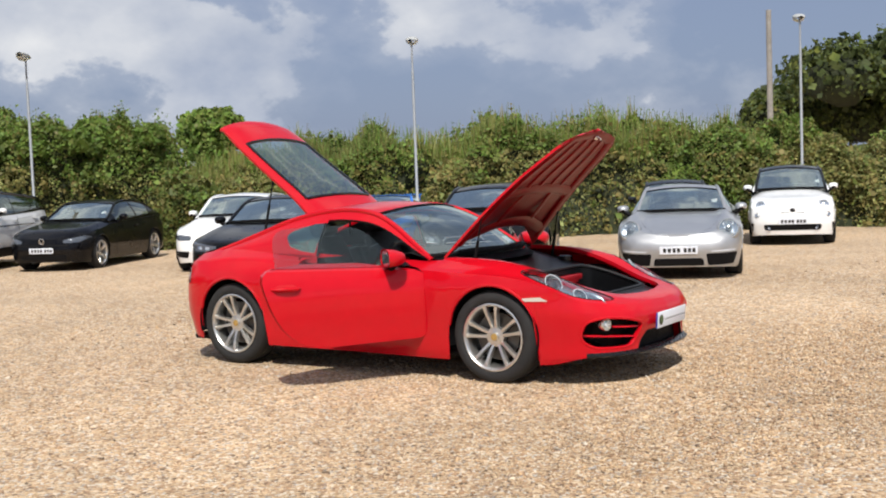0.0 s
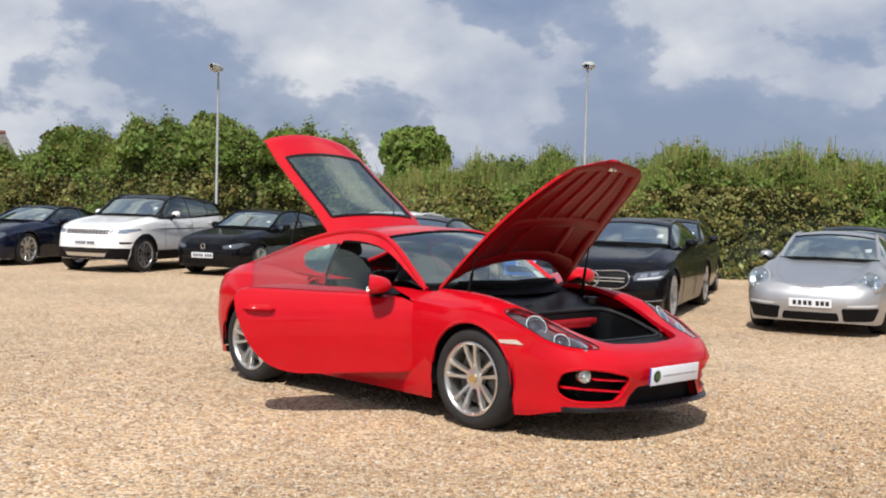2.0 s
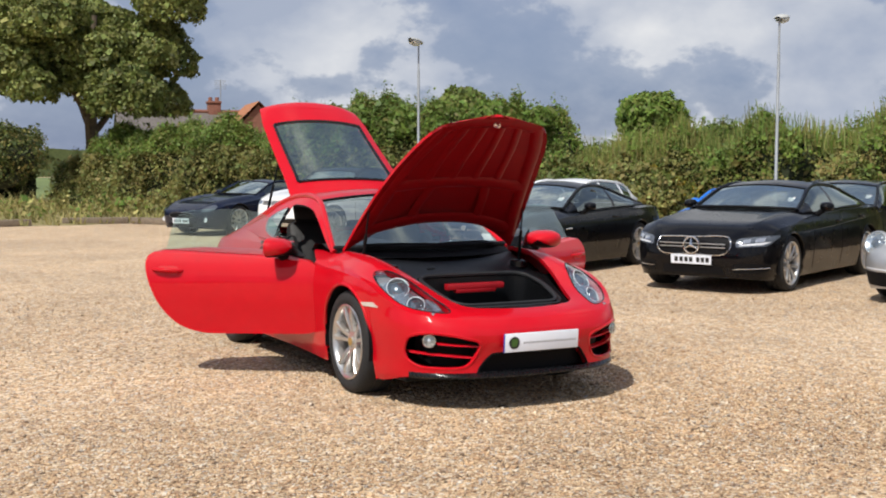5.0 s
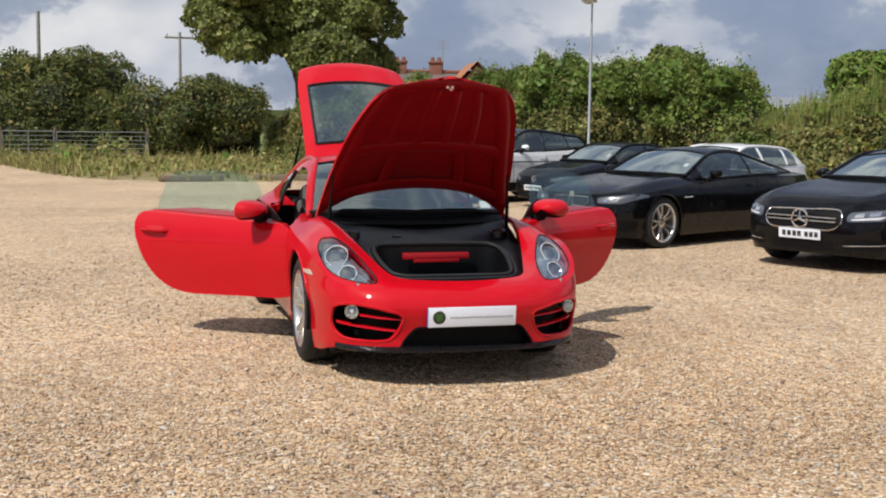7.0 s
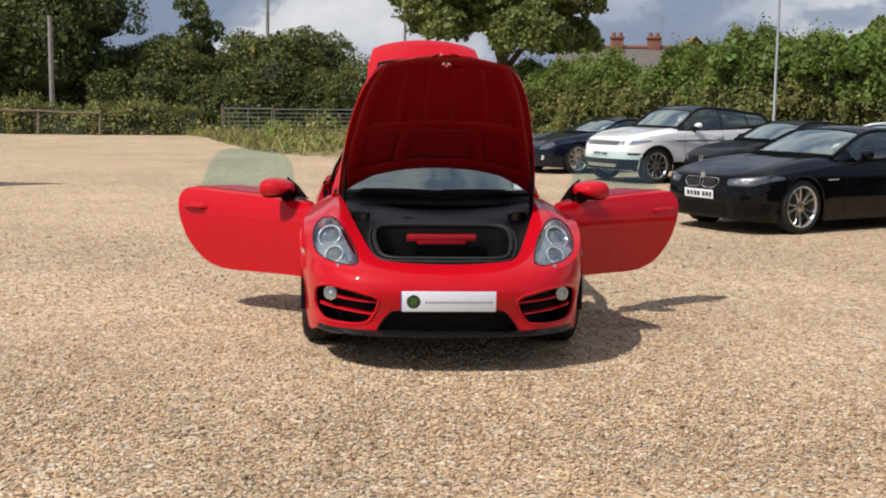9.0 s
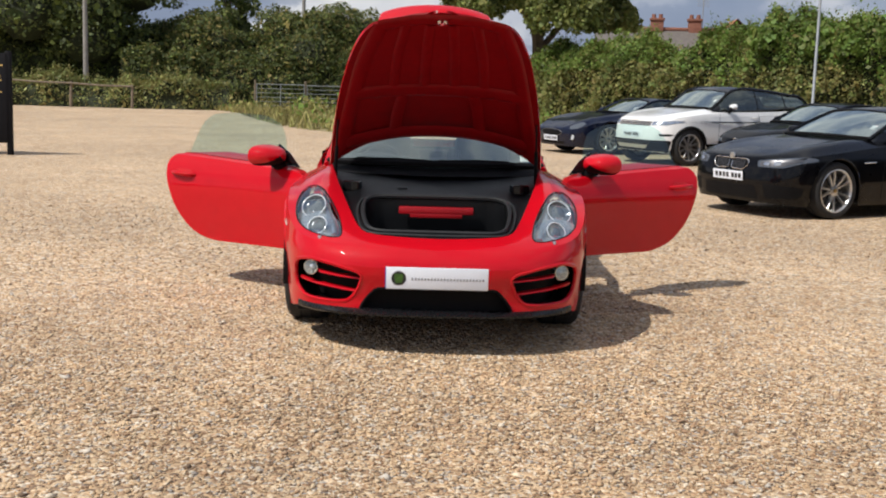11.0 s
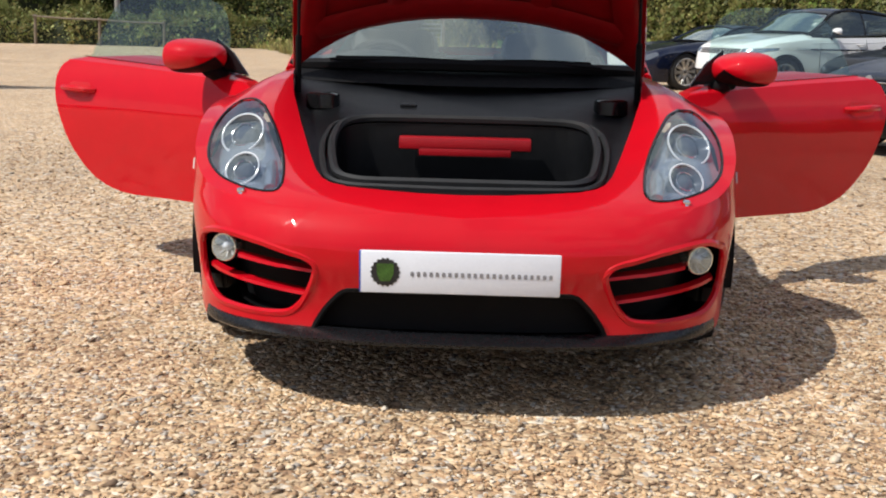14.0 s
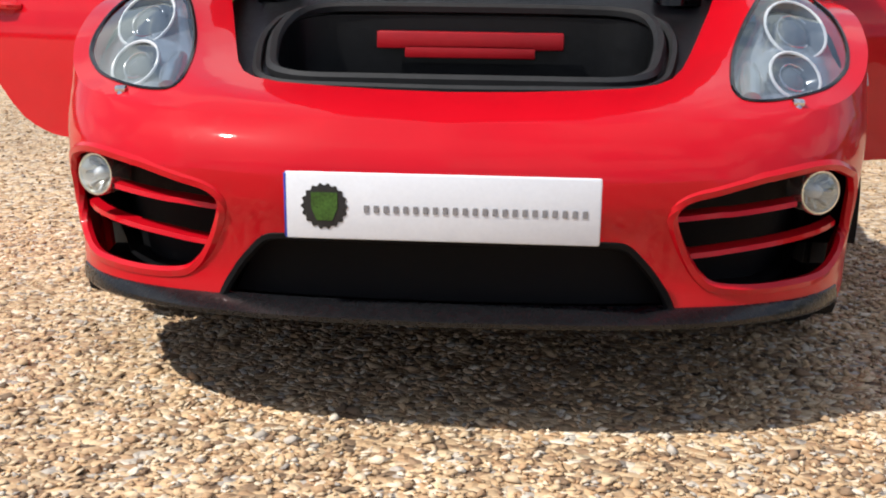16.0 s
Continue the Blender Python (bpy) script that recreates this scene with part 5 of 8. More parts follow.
    hatch = part("tailgate", bm, RED, car, "raised red tailgate with a heated rear window")
    hatch.matrix_basis = hatch_pose
    bm = bmesh.new()
    add_grid(bm, [[(q[0], q[1], q[2] + 0.001) for q in r] for r in rows], skip=lambda i, j: not is_pane(i, j))
    g = part("rear_window", bm, REAR_GLASS, hatch)
    g.visible_shadow = False
    bm = bmesh.new()
    jn = [j for j in range(22) if abs(U[j] + U[j + 1]) / 2 < 0.86]
    j0, j1, i1 = jn[0], jn[-1] + 1, int(n * 0.78)
    loop = [rows[i][j0] for i in range(4, i1 + 1)] + [rows[i1][j] for j in range(j0, j1 + 1)] + [rows[i][j1] for i in range(i1, 3, -1)] + [rows[4][j] for j in range(j1, j0 - 1, -1)]
    add_tube(bm, loop, 0.014, 6, caps=False)
    part("window_seal", bm, GLOSS_BLACK, hatch)
    bm = bmesh.new()
    add_tube(bm, [(u * 0.40, c[-1][1] - 0.05 + 0.05 * (1 - u * u), c[-1][2] + 0.012 + 0.024 * (1 - u * u)) for u in np.linspace(-1, 1, 11)], 0.007, 6)
    part("spoiler_seam", bm, RED, hatch)
    for sg in (1, -1):
        bm = bmesh.new()
        a, b = Vector((sg * 0.60, 2.35, 0.96)), hatch_pose @ Vector((sg * 0.48, 2.35, 1.04))
        add_tube(bm, [a, a.lerp(b, 0.6)], 0.011, 8)
        add_tube(bm, [a.lerp(b, 0.55), b], 0.006, 8)
        part("gas_strut", bm, PLASTIC, car)
    # rear luggage tub and deck under the tailgate
    bm = bmesh.new()
    rows = [[(u * 0.63, y, z - 0.03 * (1 - u * u)) for u in np.linspace(-1, 1, 9)] for y, z in ((1.80, 0.90), (2.0, 0.90), (2.3, 0.88), (2.32, 0.72), (2.95, 0.70), (3.0, 0.86), (3.08, 0.885))]
    add_grid(bm, rows)
    part("luggage_tub", bm, CARPET, car)
    # tail lamps
    for sg in (1, -1):
        bm = patch(surf, rounded([(2.97, 0.66), (3.0, 0.78), (3.16, 0.79), (3.22, 0.70), (3.18, 0.64)], 0.02), "x", sg, 0.004)
        part("tail_lamp", bm, material("tail_lens", (0.30, 0.008, 0.01), rough=0.1, coat=1.0, var=0.2, scale=30), car)
    # seats, dashboard, wheel
    for x in (-0.37, 0.37):
        seat_part(car, (x, 1.44, 0.27), 22, scale=1.06)
    bm = bmesh.new()
    rows = []
    for y, z in ((0.62, 0.875), (0.78, 0.915), (0.92, 0.905), (0.98, 0.86), (0.97, 0.70), (0.88, 0.55)):
        rows.append([(u * 0.71, y - 0.12 * (1 - u * u) * (1 if z > 0.88 else 0.4), z + (0.035 * math.exp(-((u * 0.71 + 0.37) / 0.16) ** 2) if z > 0.85 else 0)) for u in np.linspace(-1, 1, 25)])
    add_grid(bm, rows)
    part("dashboard", bm, LEATHER, car)
    steering_wheel(car, (-0.37, 1.06, 0.80), 68)
    bm = bmesh.new()
    add_box(bm, (0.24, 0.9, 0.30), (0, 1.25, 0.38), 0.05)
    add_box(bm, (1.46, 1.1, 0.04), (0, 1.2, 0.235), 0.01)
    add_box(bm, (1.30, 0.06, 0.75), (0, 1.86, 0.53), 0.03)
    part("cabin_lining", bm, LEATHER, car)
    bm = bmesh.new()
    add_box(bm, (0.075, 0.004, 0.075), (0.585, 0.69, 0.935), 0.001, segs=1, rot=Matrix.Rotation(radians(-52), 3, "X"))
    part("tax_disc", bm, STICKER, car)
    # --- doors ---
    for sg in (1, -1):
        hinge = Vector((sg * 0.835, 0.58, 0.0))
        swing = Matrix.Translation(hinge) @ Matrix.Rotation(radians(-sg * 56), 4, "Z") @ Matrix.Translation(-hinge)
        bm = skins[sg]
        for f in bm.faces:
            f.normal_update()
        bmesh.ops.recalc_face_normals(bm, faces=bm.faces)
        inner = bm.copy()
        rim = [e for e in bm.edges if len(e.link_faces) == 1]
        res = bmesh.ops.extrude_edge_only(bm, edges=rim)
        bmesh.ops.translate(bm, verts=[g for g in res["geom"] if isinstance(g, bmesh.types.BMVert)], vec=(-sg * 0.06, 0, 0))
        for g in res["geom"]:
            if isinstance(g, bmesh.types.BMFace) and g.calc_center_median().z < 0.83:
                g.material_index = 1
        door = part("door", bm, [RED, RED_MATT], car, "open red door with a raised frameless window")
        door.matrix_basis = swing
        bmesh.ops.translate(inner, verts=inner.verts, vec=(-sg * 0.06, 0, 0))
        part("door_card", inner, LEATHER, door)
        bm = bmesh.new()
        add_box(bm, (0.06, 0.5, 0.07), (sg * 0.765, 1.15, 0.60), 0.025)
        part("armrest", bm, LEATHER, door)
        # pane
        bm = bmesh.new()
        prof = [(0.80, 0.865), (0.85, 0.98), (0.94, 1.085), (1.08, 1.14), (1.25, 1.155), (1.45, 1.152), (1.60, 1.13), (1.65, 1.075), (1.665, 0.96), (1.67, 0.865)]
        upper = spline(prof, 30)
        rows = []
        for t in np.linspace(0, 1, 7):
            rows.append([(sg * (0.757 - (z0 - 0.86) * t * 0.56), y, 0.85 + (z0 - 0.85) * t) for y, z0 in upper])
        add_grid(bm, rows)
        g = part("door_window", bm, DOOR_GLASS, door, "clear greenish frameless window")
        g.visible_shadow = False
        # mirror triangle, mirror, handle, waist seal
        bm = bmesh.new()
        add_grid(bm, [[(sg * 0.775, 0.66, 0.835), (sg * 0.775, 0.86, 0.85)], [(sg * 0.755, 0.76, 0.92), (sg * 0.745, 0.86, 0.975)]])
        bmesh.ops.recalc_face_normals(bm, faces=bm.faces)
        bmesh.ops.solidify(bm, geom=bm.faces, thickness=0.012)
        part("mirror_base", bm, GLOSS_BLACK, door)
        door_mirror(door, Matrix.Translation((sg * 0.880, 0.812, 0.906)) @ Matrix.Rotation(radians(sg * 6), 4, "Z"), RED, sg, (0.272, 0.155, 0.136))
        bm = bmesh.new()
        h0, h1 = surf.at(1.52, 0.735, "x", 0.0, sg), surf.at(1.73, 0.742, "x", 0.0, sg)
        add_tube(bm, [h0, h0.lerp(h1, 0.15) + Vector((sg * 0.03, 0, 0)), h0.lerp(h1, 0.5) + Vector((sg * 0.036, 0, 0.002)), h0.lerp(h1, 0.85) + Vector((sg * 0.028, 0, 0)), h1], [0.010, 0.013, 0.015, 0.013, 0.010], 8)
        part("door_handle", bm, RED, door)
        bm = patch(surf, rounded([(1.55, 0.70), (1.70, 0.705), (1.70, 0.765), (1.55, 0.765)], 0.03), "x", sg, 0.002)
        part("handle_cup", bm, material("red_shadow_cup", (0.50, 0.005, 0.01), rough=0.4, var=0.1), door)
        bm = bmesh.new()
        add_tube(bm, [surf.at(sg * 0.757, y, "z", 0.001, 1) for y in np.linspace(0.68, 1.70, 16)], 0.0022, 6)
        part("waist_seal", bm, GLOSS_BLACK, door)
    return car


# ---- parked cars ----
def car_spec(fo, wb, ro, W, low, nose, bonnet, cowl, belt, deck, R, rear_cut, crest=0.02, blunt=0.0, power=4.0):
    """Outline and height curves of an ordinary car from its main sizes. y runs back from the front axle."""
    e = wb + ro
    return dict(
        outline=[(0, -fo), (W * 0.42, -fo + 0.02), (W * 0.70, -fo + 0.09), (W * 0.88 + blunt * 0.03, -fo + 0.26 - blunt * 0.1), (W * 0.955, -fo + 0.52), (W * 0.985, 0), (W * 0.975, 0.5), (W * 0.968, wb / 2), (W * 0.99, wb - 0.3), (W * 0.995, wb + 0.05),
                 (W * 0.96, wb + ro * 0.5), (W * 0.86, wb + ro * 0.84), (W * 0.6, wb + ro * 0.97), (W * 0.3, e), (0, e)],
        top=[(-fo, nose), (-fo + 0.22, nose + 0.04), (-fo + 0.55, bonnet - 0.10), (0.1, bonnet - 0.055), (cowl[0], belt - 0.05), (wb, belt + 0.01), (e - 0.25, deck - 0.03), (e, deck - 0.10)],
        mid=[(-fo, nose), (-fo + 0.08, nose + 0.06), (-fo + 0.3, bonnet - 0.07), (-fo + 0.7, bonnet), (cowl[0], cowl[1]), (wb * 0.6, belt + 0.02), (e - 0.2, deck), (e, deck - 0.10)],
        low=[(-fo, low + 0.03), (-fo + 0.4, low), (wb, low), (e - 0.3, low + 0.04), (e, low + 0.12)],
        crest=[(-fo, 0), (-fo + 0.35, crest * 0.5), (0, crest), (cowl[0], crest * 0.6), (wb * 0.6, 0), (wb, crest), (e, 0)],
        arches=[(0, R + 0.035, R), (wb, R + 0.035, R)], cabin=(cowl[0] - 0.06, rear_cut, 0.86), power=power, n=140)


def parked_car(name, label, at, turn, spec, house, mat, glass, side_glass, wheel, details, plate_at, lines=(), roof_mat=None, mirrors=None, handles=(), extra=None, cladding=None, plate_tilt=6, seats=True, size=1.0):
    """One parked car with body, glass, wheels, lamps, grilles, mirrors and plate."""
    car = tagged(new(name), label, "car", "parked cars")
    car.matrix_basis = pose(at[0], at[1], 0, 0, 0, turn) @ Matrix.Scale(size, 4)
    bm, half = body_shell(spec)
    surf = Surface(bm)
    part("body", bm, mat, car)
    arch_parts(spec, half, car, cladding or mat)
    greenhouse(house, car, mat, glass, side_glass, roof_mat=roof_mat)
    put_wheels(car, *wheel)
    wb = spec["arches"][1][0]
    bm = bmesh.new()
    add_box(bm, (1.4, wb + 1.0, 0.05), (0, wb / 2, spec["low"][1][1] + 0.04), 0.02)
    part("floor_pan", bm, PLASTIC, car)
    belt = pchip(house["belt_z"])
    c0, c1, _ = spec["cabin"]
    bm = bmesh.new()
    rows = [[(u * 0.68, y, z) for u in np.linspace(-1, 1, 7)] for y, z in ((c0 + 0.0, belt(c0) - 0.06), (c0 + 0.45, belt(c0) - 0.01), (c0 + 0.5, belt(c0) - 0.25), (c0 + 0.55, 0.5), (c1 - 0.3, 0.5), (c1 - 0.2, belt(c1) - 0.12), (c1, belt(c1) - 0.06))]
    add_grid(bm, rows)
    part("cabin_lining", bm, LEATHER, car)
    if seats:
        seat_z = min(0.42, max(p[2] for p in house["rail"]) - 0.98)
        for x in (-0.36, 0.36):
            seat_part(car, (x, c0 + 1.0, seat_z), 20)
        steering_wheel(car, (-0.36, c0 + 0.55, belt(c0) - 0.06), 66)
    for nm, poly, axis, side, off, m, both in details:
        lay_patch(car, nm, surf, poly, axis, side, off, m, both)
    for pts, axis, side, r, m, both in lines:
        for k in ((1, -1) if both else (1,)):
            bm = bmesh.new()
            if axis == "x":
                lay_line(bm, surf, pts, axis, side * k, r, 0.0, 40)
            else:
                lay_line(bm, surf, [(k * a, b) for a, b in pts], axis, side, r, 0.0, 40)
            part("trim_line" if m in (CHROME, ALLOY) else "shut_line", bm, m, car)
    if mirrors:
        x, y, z, m = mirrors
        for sg in (1, -1):
            door_mirror(car, Matrix.Translation((sg * (x - 0.05), y, z)), m, sg, (0.18, 0.11, 0.12))
    for y, z in handles:
        for sg in (1, -1):
            p = surf.at(y, z, "x", 0.012, sg)
            bm = bmesh.new()
            add_tube(bm, [p + Vector((-sg * 0.015, -0.1, 0)), p + Vector((sg * 0.01, -0.07, 0)), p + Vector((sg * 0.01, 0.07, 0)), p + Vector((-sg * 0.015, 0.1, 0))], 0.012, 6)
            part("door_handle", bm, mat, car)
    if plate_at is not None:
        p = surf.at(0, plate_at, "y", 0.012, -1)
        plate(car, p, plate_tilt)
    # paper disc in the screen's corner
    y, z = house["rail"][1][1], house["rail"][1][2]
    bm = bmesh.new()
    add_box(bm, (0.08, 0.004, 0.08), (house["rail"][1][0] - 0.13, y - house["bow"][0] * 0.3, z - 0.0), rot=Matrix.Rotation(radians(-55), 3, "X"))
    part("tax_disc", bm, STICKER, car)
    if extra:
        extra(car, surf)
    return car


def four_sides(a, b, c, d, r=0.03):
    return rounded([a, b, c, d], r)


def build_parked():
    # silver rear-engined coupe: round lamps, three low intakes
    sp = car_spec(0.98, 2.45, 1.05, 0.905, 0.15, 0.56, 0.76, (0.62, 0.90), 0.88, 0.86, 0.335, 3.0, crest=0.09, power=3.4)
    sp["nose"] = [(0.1, 0.1), (0.2, 0.045), (0.3, 0.02), (0.42, 0.0), (0.5, 0.01), (0.55, 0.03), (0.60, 0.065), (0.64, 0.11), (0.8, 0.2)]
    sp["mid"] = [(-0.98, 0.57), (-0.9, 0.622), (-0.8, 0.66), (-0.6, 0.705), (-0.2, 0.785), (0.62, 0.90), (1.5, 0.92), (2.6, 0.95), (3.2, 0.9), (3.5, 0.76)]
    sp["top"] = [(-0.98, 0.612), (-0.75, 0.63), (-0.45, 0.70), (0.0, 0.77), (0.62, 0.80), (1.5, 0.85), (2.5, 0.87), (3.2, 0.82), (3.5, 0.76)]
    hs = dict(rail=[(0.66, 0.60, 0.885), (0.62, 0.85, 1.04), (0.56, 1.15, 1.20), (0.53, 1.5, 1.245), (0.55, 1.95, 1.20), (0.58, 2.4, 1.07), (0.6, 2.9, 0.92)], screen_top=1.13, roof_end=1.95, bow=(0.16, 0.06), crown=0.05,
              belt_x=[(0.5, 0.72), (0.9, 0.76), (2.0, 0.74), (3, 0.68)], belt_z=[(0.5, 0.86), (0.9, 0.88), (2.0, 0.92), (3, 0.9)], panes=[(0.80, 1.70), (1.78, 2.3)])

    def round_lamps(car, surf):
        for sg in (1, -1):
            p = surf.at(sg * 0.695, 0.675, "y", 0.0, -1)
            d = Vector((sg * 0.16, -0.90, 0.40)).normalized()
            m = Matrix.Translation(p + d * 0.055 + Vector((-sg * 0.02, 0, 0.0))) @ d.to_track_quat("Z", "Y").to_matrix().to_4x4() @ Matrix.Diagonal((1.26, 1.32, 1, 1))
            bm = bmesh.new()
            add_lathe(bm, [(-0.10, 0.128), (-0.02, 0.122), (0.0, 0.114), (0.008, 0.104), (0.0, 0.1)], 36, "z")
            r = part("headlamp", bm, SILVER, car, "round headlamp in a silver bezel")
            r.matrix_basis = m
            bm = bmesh.new()
            add_lathe(bm, [(0.002, 0.103), (-0.02, 0.07), (-0.03, 0.03), (-0.03, 0.0008)], 36, "z")
            part("reflector", bm, REFLECTOR, r)
            bm = bmesh.new()
            add_lathe(bm, [(-0.03, 0.045), (0.0, 0.04), (0.014, 0.02), (0.016, 0.0008)], 24, "z")
            part("projector", bm, LAMP_LENS, r)
            bm = bmesh.new()
            for k in range(4):
                a = math.radians(45 + 90 * k)
                add_box(bm, (0.02, 0.02, 0.01), (0.072 * math.cos(a), 0.072 * math.sin(a), -0.005), 0.003)
            part("led", bm, LAMP_RING, r)
            bm = bmesh.new()
            add_lathe(bm, [(0.006, 0.104), (0.03, 0.07), (0.042, 0.03), (0.044, 0.0008)], 36, "z")
            g = part("lens", bm, COVER_GLASS, r)
            g.visible_shadow = False
    parked_car("silver_coupe", "silver sports coupe with round headlamps parked on gravel", (7.15, 1.77), -70, sp, hs, SILVER, GLASS, GLASS, (1.74, 2.45, "ten", 0.335, 0.25, 0.24, ALLOY),
               [("side_intake", four_sides((0.37, 0.365), (0.40, 0.20), (0.74, 0.21), (0.80, 0.375)), "y", -1, 0.003, PLASTIC, True),
                ("centre_intake", four_sides((-0.33, 0.305), (-0.35, 0.20), (0.35, 0.20), (0.33, 0.305)), "y", -1, 0.003, PLASTIC, False),
                ("drl_strip", four_sides((0.44, 0.405), (0.44, 0.388), (0.76, 0.395), (0.78, 0.42), 0.008), "y", -1, 0.006, LAMP_RING, True)],
               0.42, lines=[([(-0.35, -0.78), (-0.5, -0.45), (-0.58, 0.1), (-0.62, 0.55)], "z", 1, 0.0018, DARK_ALLOY, True), ([(0.70, 0.82), (0.66, 0.5), (0.70, 0.22)], "x", 1, 0.004, PLASTIC, True), ([(1.78, 0.86), (1.72, 0.5), (1.6, 0.22)], "x", 1, 0.004, PLASTIC, True)],
               mirrors=(0.94, 0.80, 0.94, SILVER), extra=round_lamps, handles=[(1.6, 0.74)], size=0.93)

    # small white hatchback with a dark roof
    sp = car_spec(0.72, 2.30, 0.56, 0.815, 0.17, 0.66, 0.92, (0.55, 1.02), 0.95, 0.95, 0.30, 2.75, crest=0.02, blunt=0.6, power=3.0)
    hs = dict(rail=[(0.66, 0.52, 1.0), (0.63, 0.72, 1.16), (0.58, 0.98, 1.36), (0.55, 1.25, 1.425), (0.55, 1.9, 1.42), (0.57, 2.4, 1.32), (0.62, 2.78, 0.98)], screen_top=1.0, roof_end=2.3, bow=(0.15, 0.08), crown=0.06,
              belt_x=[(0.4, 0.72), (1, 0.74), (3, 0.70)], belt_z=[(0.4, 0.98), (1, 0.97), (3, 1.0)], panes=[(0.72, 1.6), (1.7, 2.3)])

    def small_round(car, surf):
        for sg in (1, -1):
            for x, z, r0, nm in ((0.57, 0.745, 0.088, "headlamp"), (0.63, 0.575, 0.048, "fog_lamp")):
                p = surf.at(sg * x, z, "y", 0.004, -1)
                d = Vector((sg * 0.2, -0.93, 0.3)).normalized()
                bm = bmesh.new()
                add_lathe(bm, [(-0.03, r0 * 1.1), (0.004, r0), (0.008, r0 * 0.9), (-0.005, r0 * 0.6), (-0.002, r0 * 0.35), (0.006, 0.0008)], 28, "z")
                o = part(nm, bm, REFLECTOR, car)
                o.matrix_basis = Matrix.Translation(p) @ d.to_track_quat("Z", "Y").to_matrix().to_4x4()
            p = surf.at(sg * 0.42, 0.335, "y", 0.008, -1)
            bm = bmesh.new()
            add_lathe(bm, [(-0.02, 0.035), (0.004, 0.032), (0.0, 0.0008)], 20, "y")
            o = part("spot_lamp", bm, REFLECTOR, car)
            o.matrix_basis = Matrix.Translation(p)
        p = surf.at(0, 0.655, "y", 0.006, -1)
        bm = bmesh.new()
        add_box(bm, (0.42, 0.012, 0.018), p + Vector((0, 0, -0.045)), 0.004)
        part("chrome_bar", bm, DARK_ALLOY, car)
        bm = bmesh.new()
        add_lathe(bm, [(-0.004, 0.05), (0.008, 0.044), (0.010, 0.0008)], 24, "y")
        o = part("badge", bm, PLATE_INK, car)
        o.matrix_basis = Matrix.Translation(p) @ Matrix.Rotation(math.pi, 4, "Z") @ Matrix.Diagonal((1, 1, 0.8, 1))
    parked_car("small_hatchback", "small white three-door hatchback with a dark roof", (13.05, 2.0), -72, sp, hs, WHITE, GLASS, GLASS, (1.56, 2.30, "multi", 0.30, 0.22, 0.20, DARK_ALLOY),
               [("lower_grille", four_sides((-0.52, 0.395), (-0.5, 0.285), (0.5, 0.285), (0.52, 0.395), 0.04), "y", -1, 0.003, PLASTIC, False),
                ("corner_slit", four_sides((0.70, 0.42), (0.71, 0.26), (0.745, 0.26), (0.745, 0.42), 0.01), "y", -1, 0.003, PLASTIC, True)],
               0.45, roof_mat=GREY_BLACK, mirrors=(0.86, 0.74, 1.06, WHITE), extra=small_round, lines=[([(-0.62, -0.35), (-0.3, -0.52), (0.3, -0.52), (0.62, -0.35)], "z", 1, 0.004, PLASTIC, False)], size=0.94)

    # black four-door coupe with a barred grille and star
    sp = car_spec(0.88, 2.87, 1.12, 0.94, 0.16, 0.60, 0.87, (0.68, 0.96), 0.93, 0.96, 0.34, 3.5, crest=0.03)
    hs = dict(rail=[(0.70, 0.66, 0.950), (0.655, 0.98, 1.085), (0.60, 1.3, 1.215), (0.57, 1.65, 1.27), (0.57, 2.2, 1.25), (0.60, 2.75, 1.14), (0.66, 3.4, 0.97)], screen_top=1.28, roof_end=2.45, bow=(0.15, 0.12), crown=0.055,
              belt_x=[(0.5, 0.76), (1, 0.80), (2.6, 0.79), (3.5, 0.70)], belt_z=[(0.5, 0.92), (1, 0.93), (2.6, 0.98), (3.5, 0.97)], panes=[(0.95, 1.72), (1.80, 2.95)], painted_pillars=True)

    def star_front(car, surf):
        p = surf.at(0, 0.565, "y", 0.022, -1)
        bm = bmesh.new()
        for z in (0.02, -0.02):
            add_box(bm, (0.84, 0.02, 0.013), (0, 0.012, z), 0.004)
        part("grille_bar", bm, ALLOY, car).matrix_basis = Matrix.Translation(p)
        bm = bmesh.new()
        add_tube(bm, [(0.098 * math.cos(a), 0, 0.098 * math.sin(a)) for a in np.linspace(0, math.tau, 37)], 0.011, 6, caps=False)
        for k in range(3):
            a = math.radians(90 + 120 * k)
            add_tube(bm, [(0, -0.006, 0), (0.094 * math.cos(a), 0, 0.094 * math.sin(a))], [0.020, 0.004], 6)
        part("round_emblem", bm, CHROME, car, "round chrome emblem").matrix_basis = Matrix.Translation(p + Vector((0, -0.012, 0)))
        bm = bmesh.new()
        lay_line(bm, surf, [(-0.44, 0.655), (-0.47, 0.56), (-0.40, 0.475), (0, 0.465), (0.40, 0.475), (0.47, 0.56), (0.44, 0.655), (0, 0.665)], "y", -1, 0.0075, 0.004, 80, closed=True)
        part("grille_surround", bm, CHROME, car)
        bm = bmesh.new()
        for sg in (1, -1):
            lay_line(bm, surf, [(sg * 0.50, 0.30), (sg * 0.84, 0.315)], "y", -1, 0.005, 0.004, 12)
        part("lower_strip", bm, CHROME, car)
        bm = bmesh.new()
        q = surf.at(0, -0.80, "z", 0.0, 1)
        add_lathe(bm, [(0.0, 0.02), (0.012, 0.018), (0.014, 0.0008)], 16, "z")
        part("bonnet_badge", bm, CHROME, car).matrix_basis = Matrix.Translation(q)
    lamp_l = four_sides((0.53, 0.655), (0.52, 0.555), (0.84, 0.575), (0.90, 0.70), 0.04)
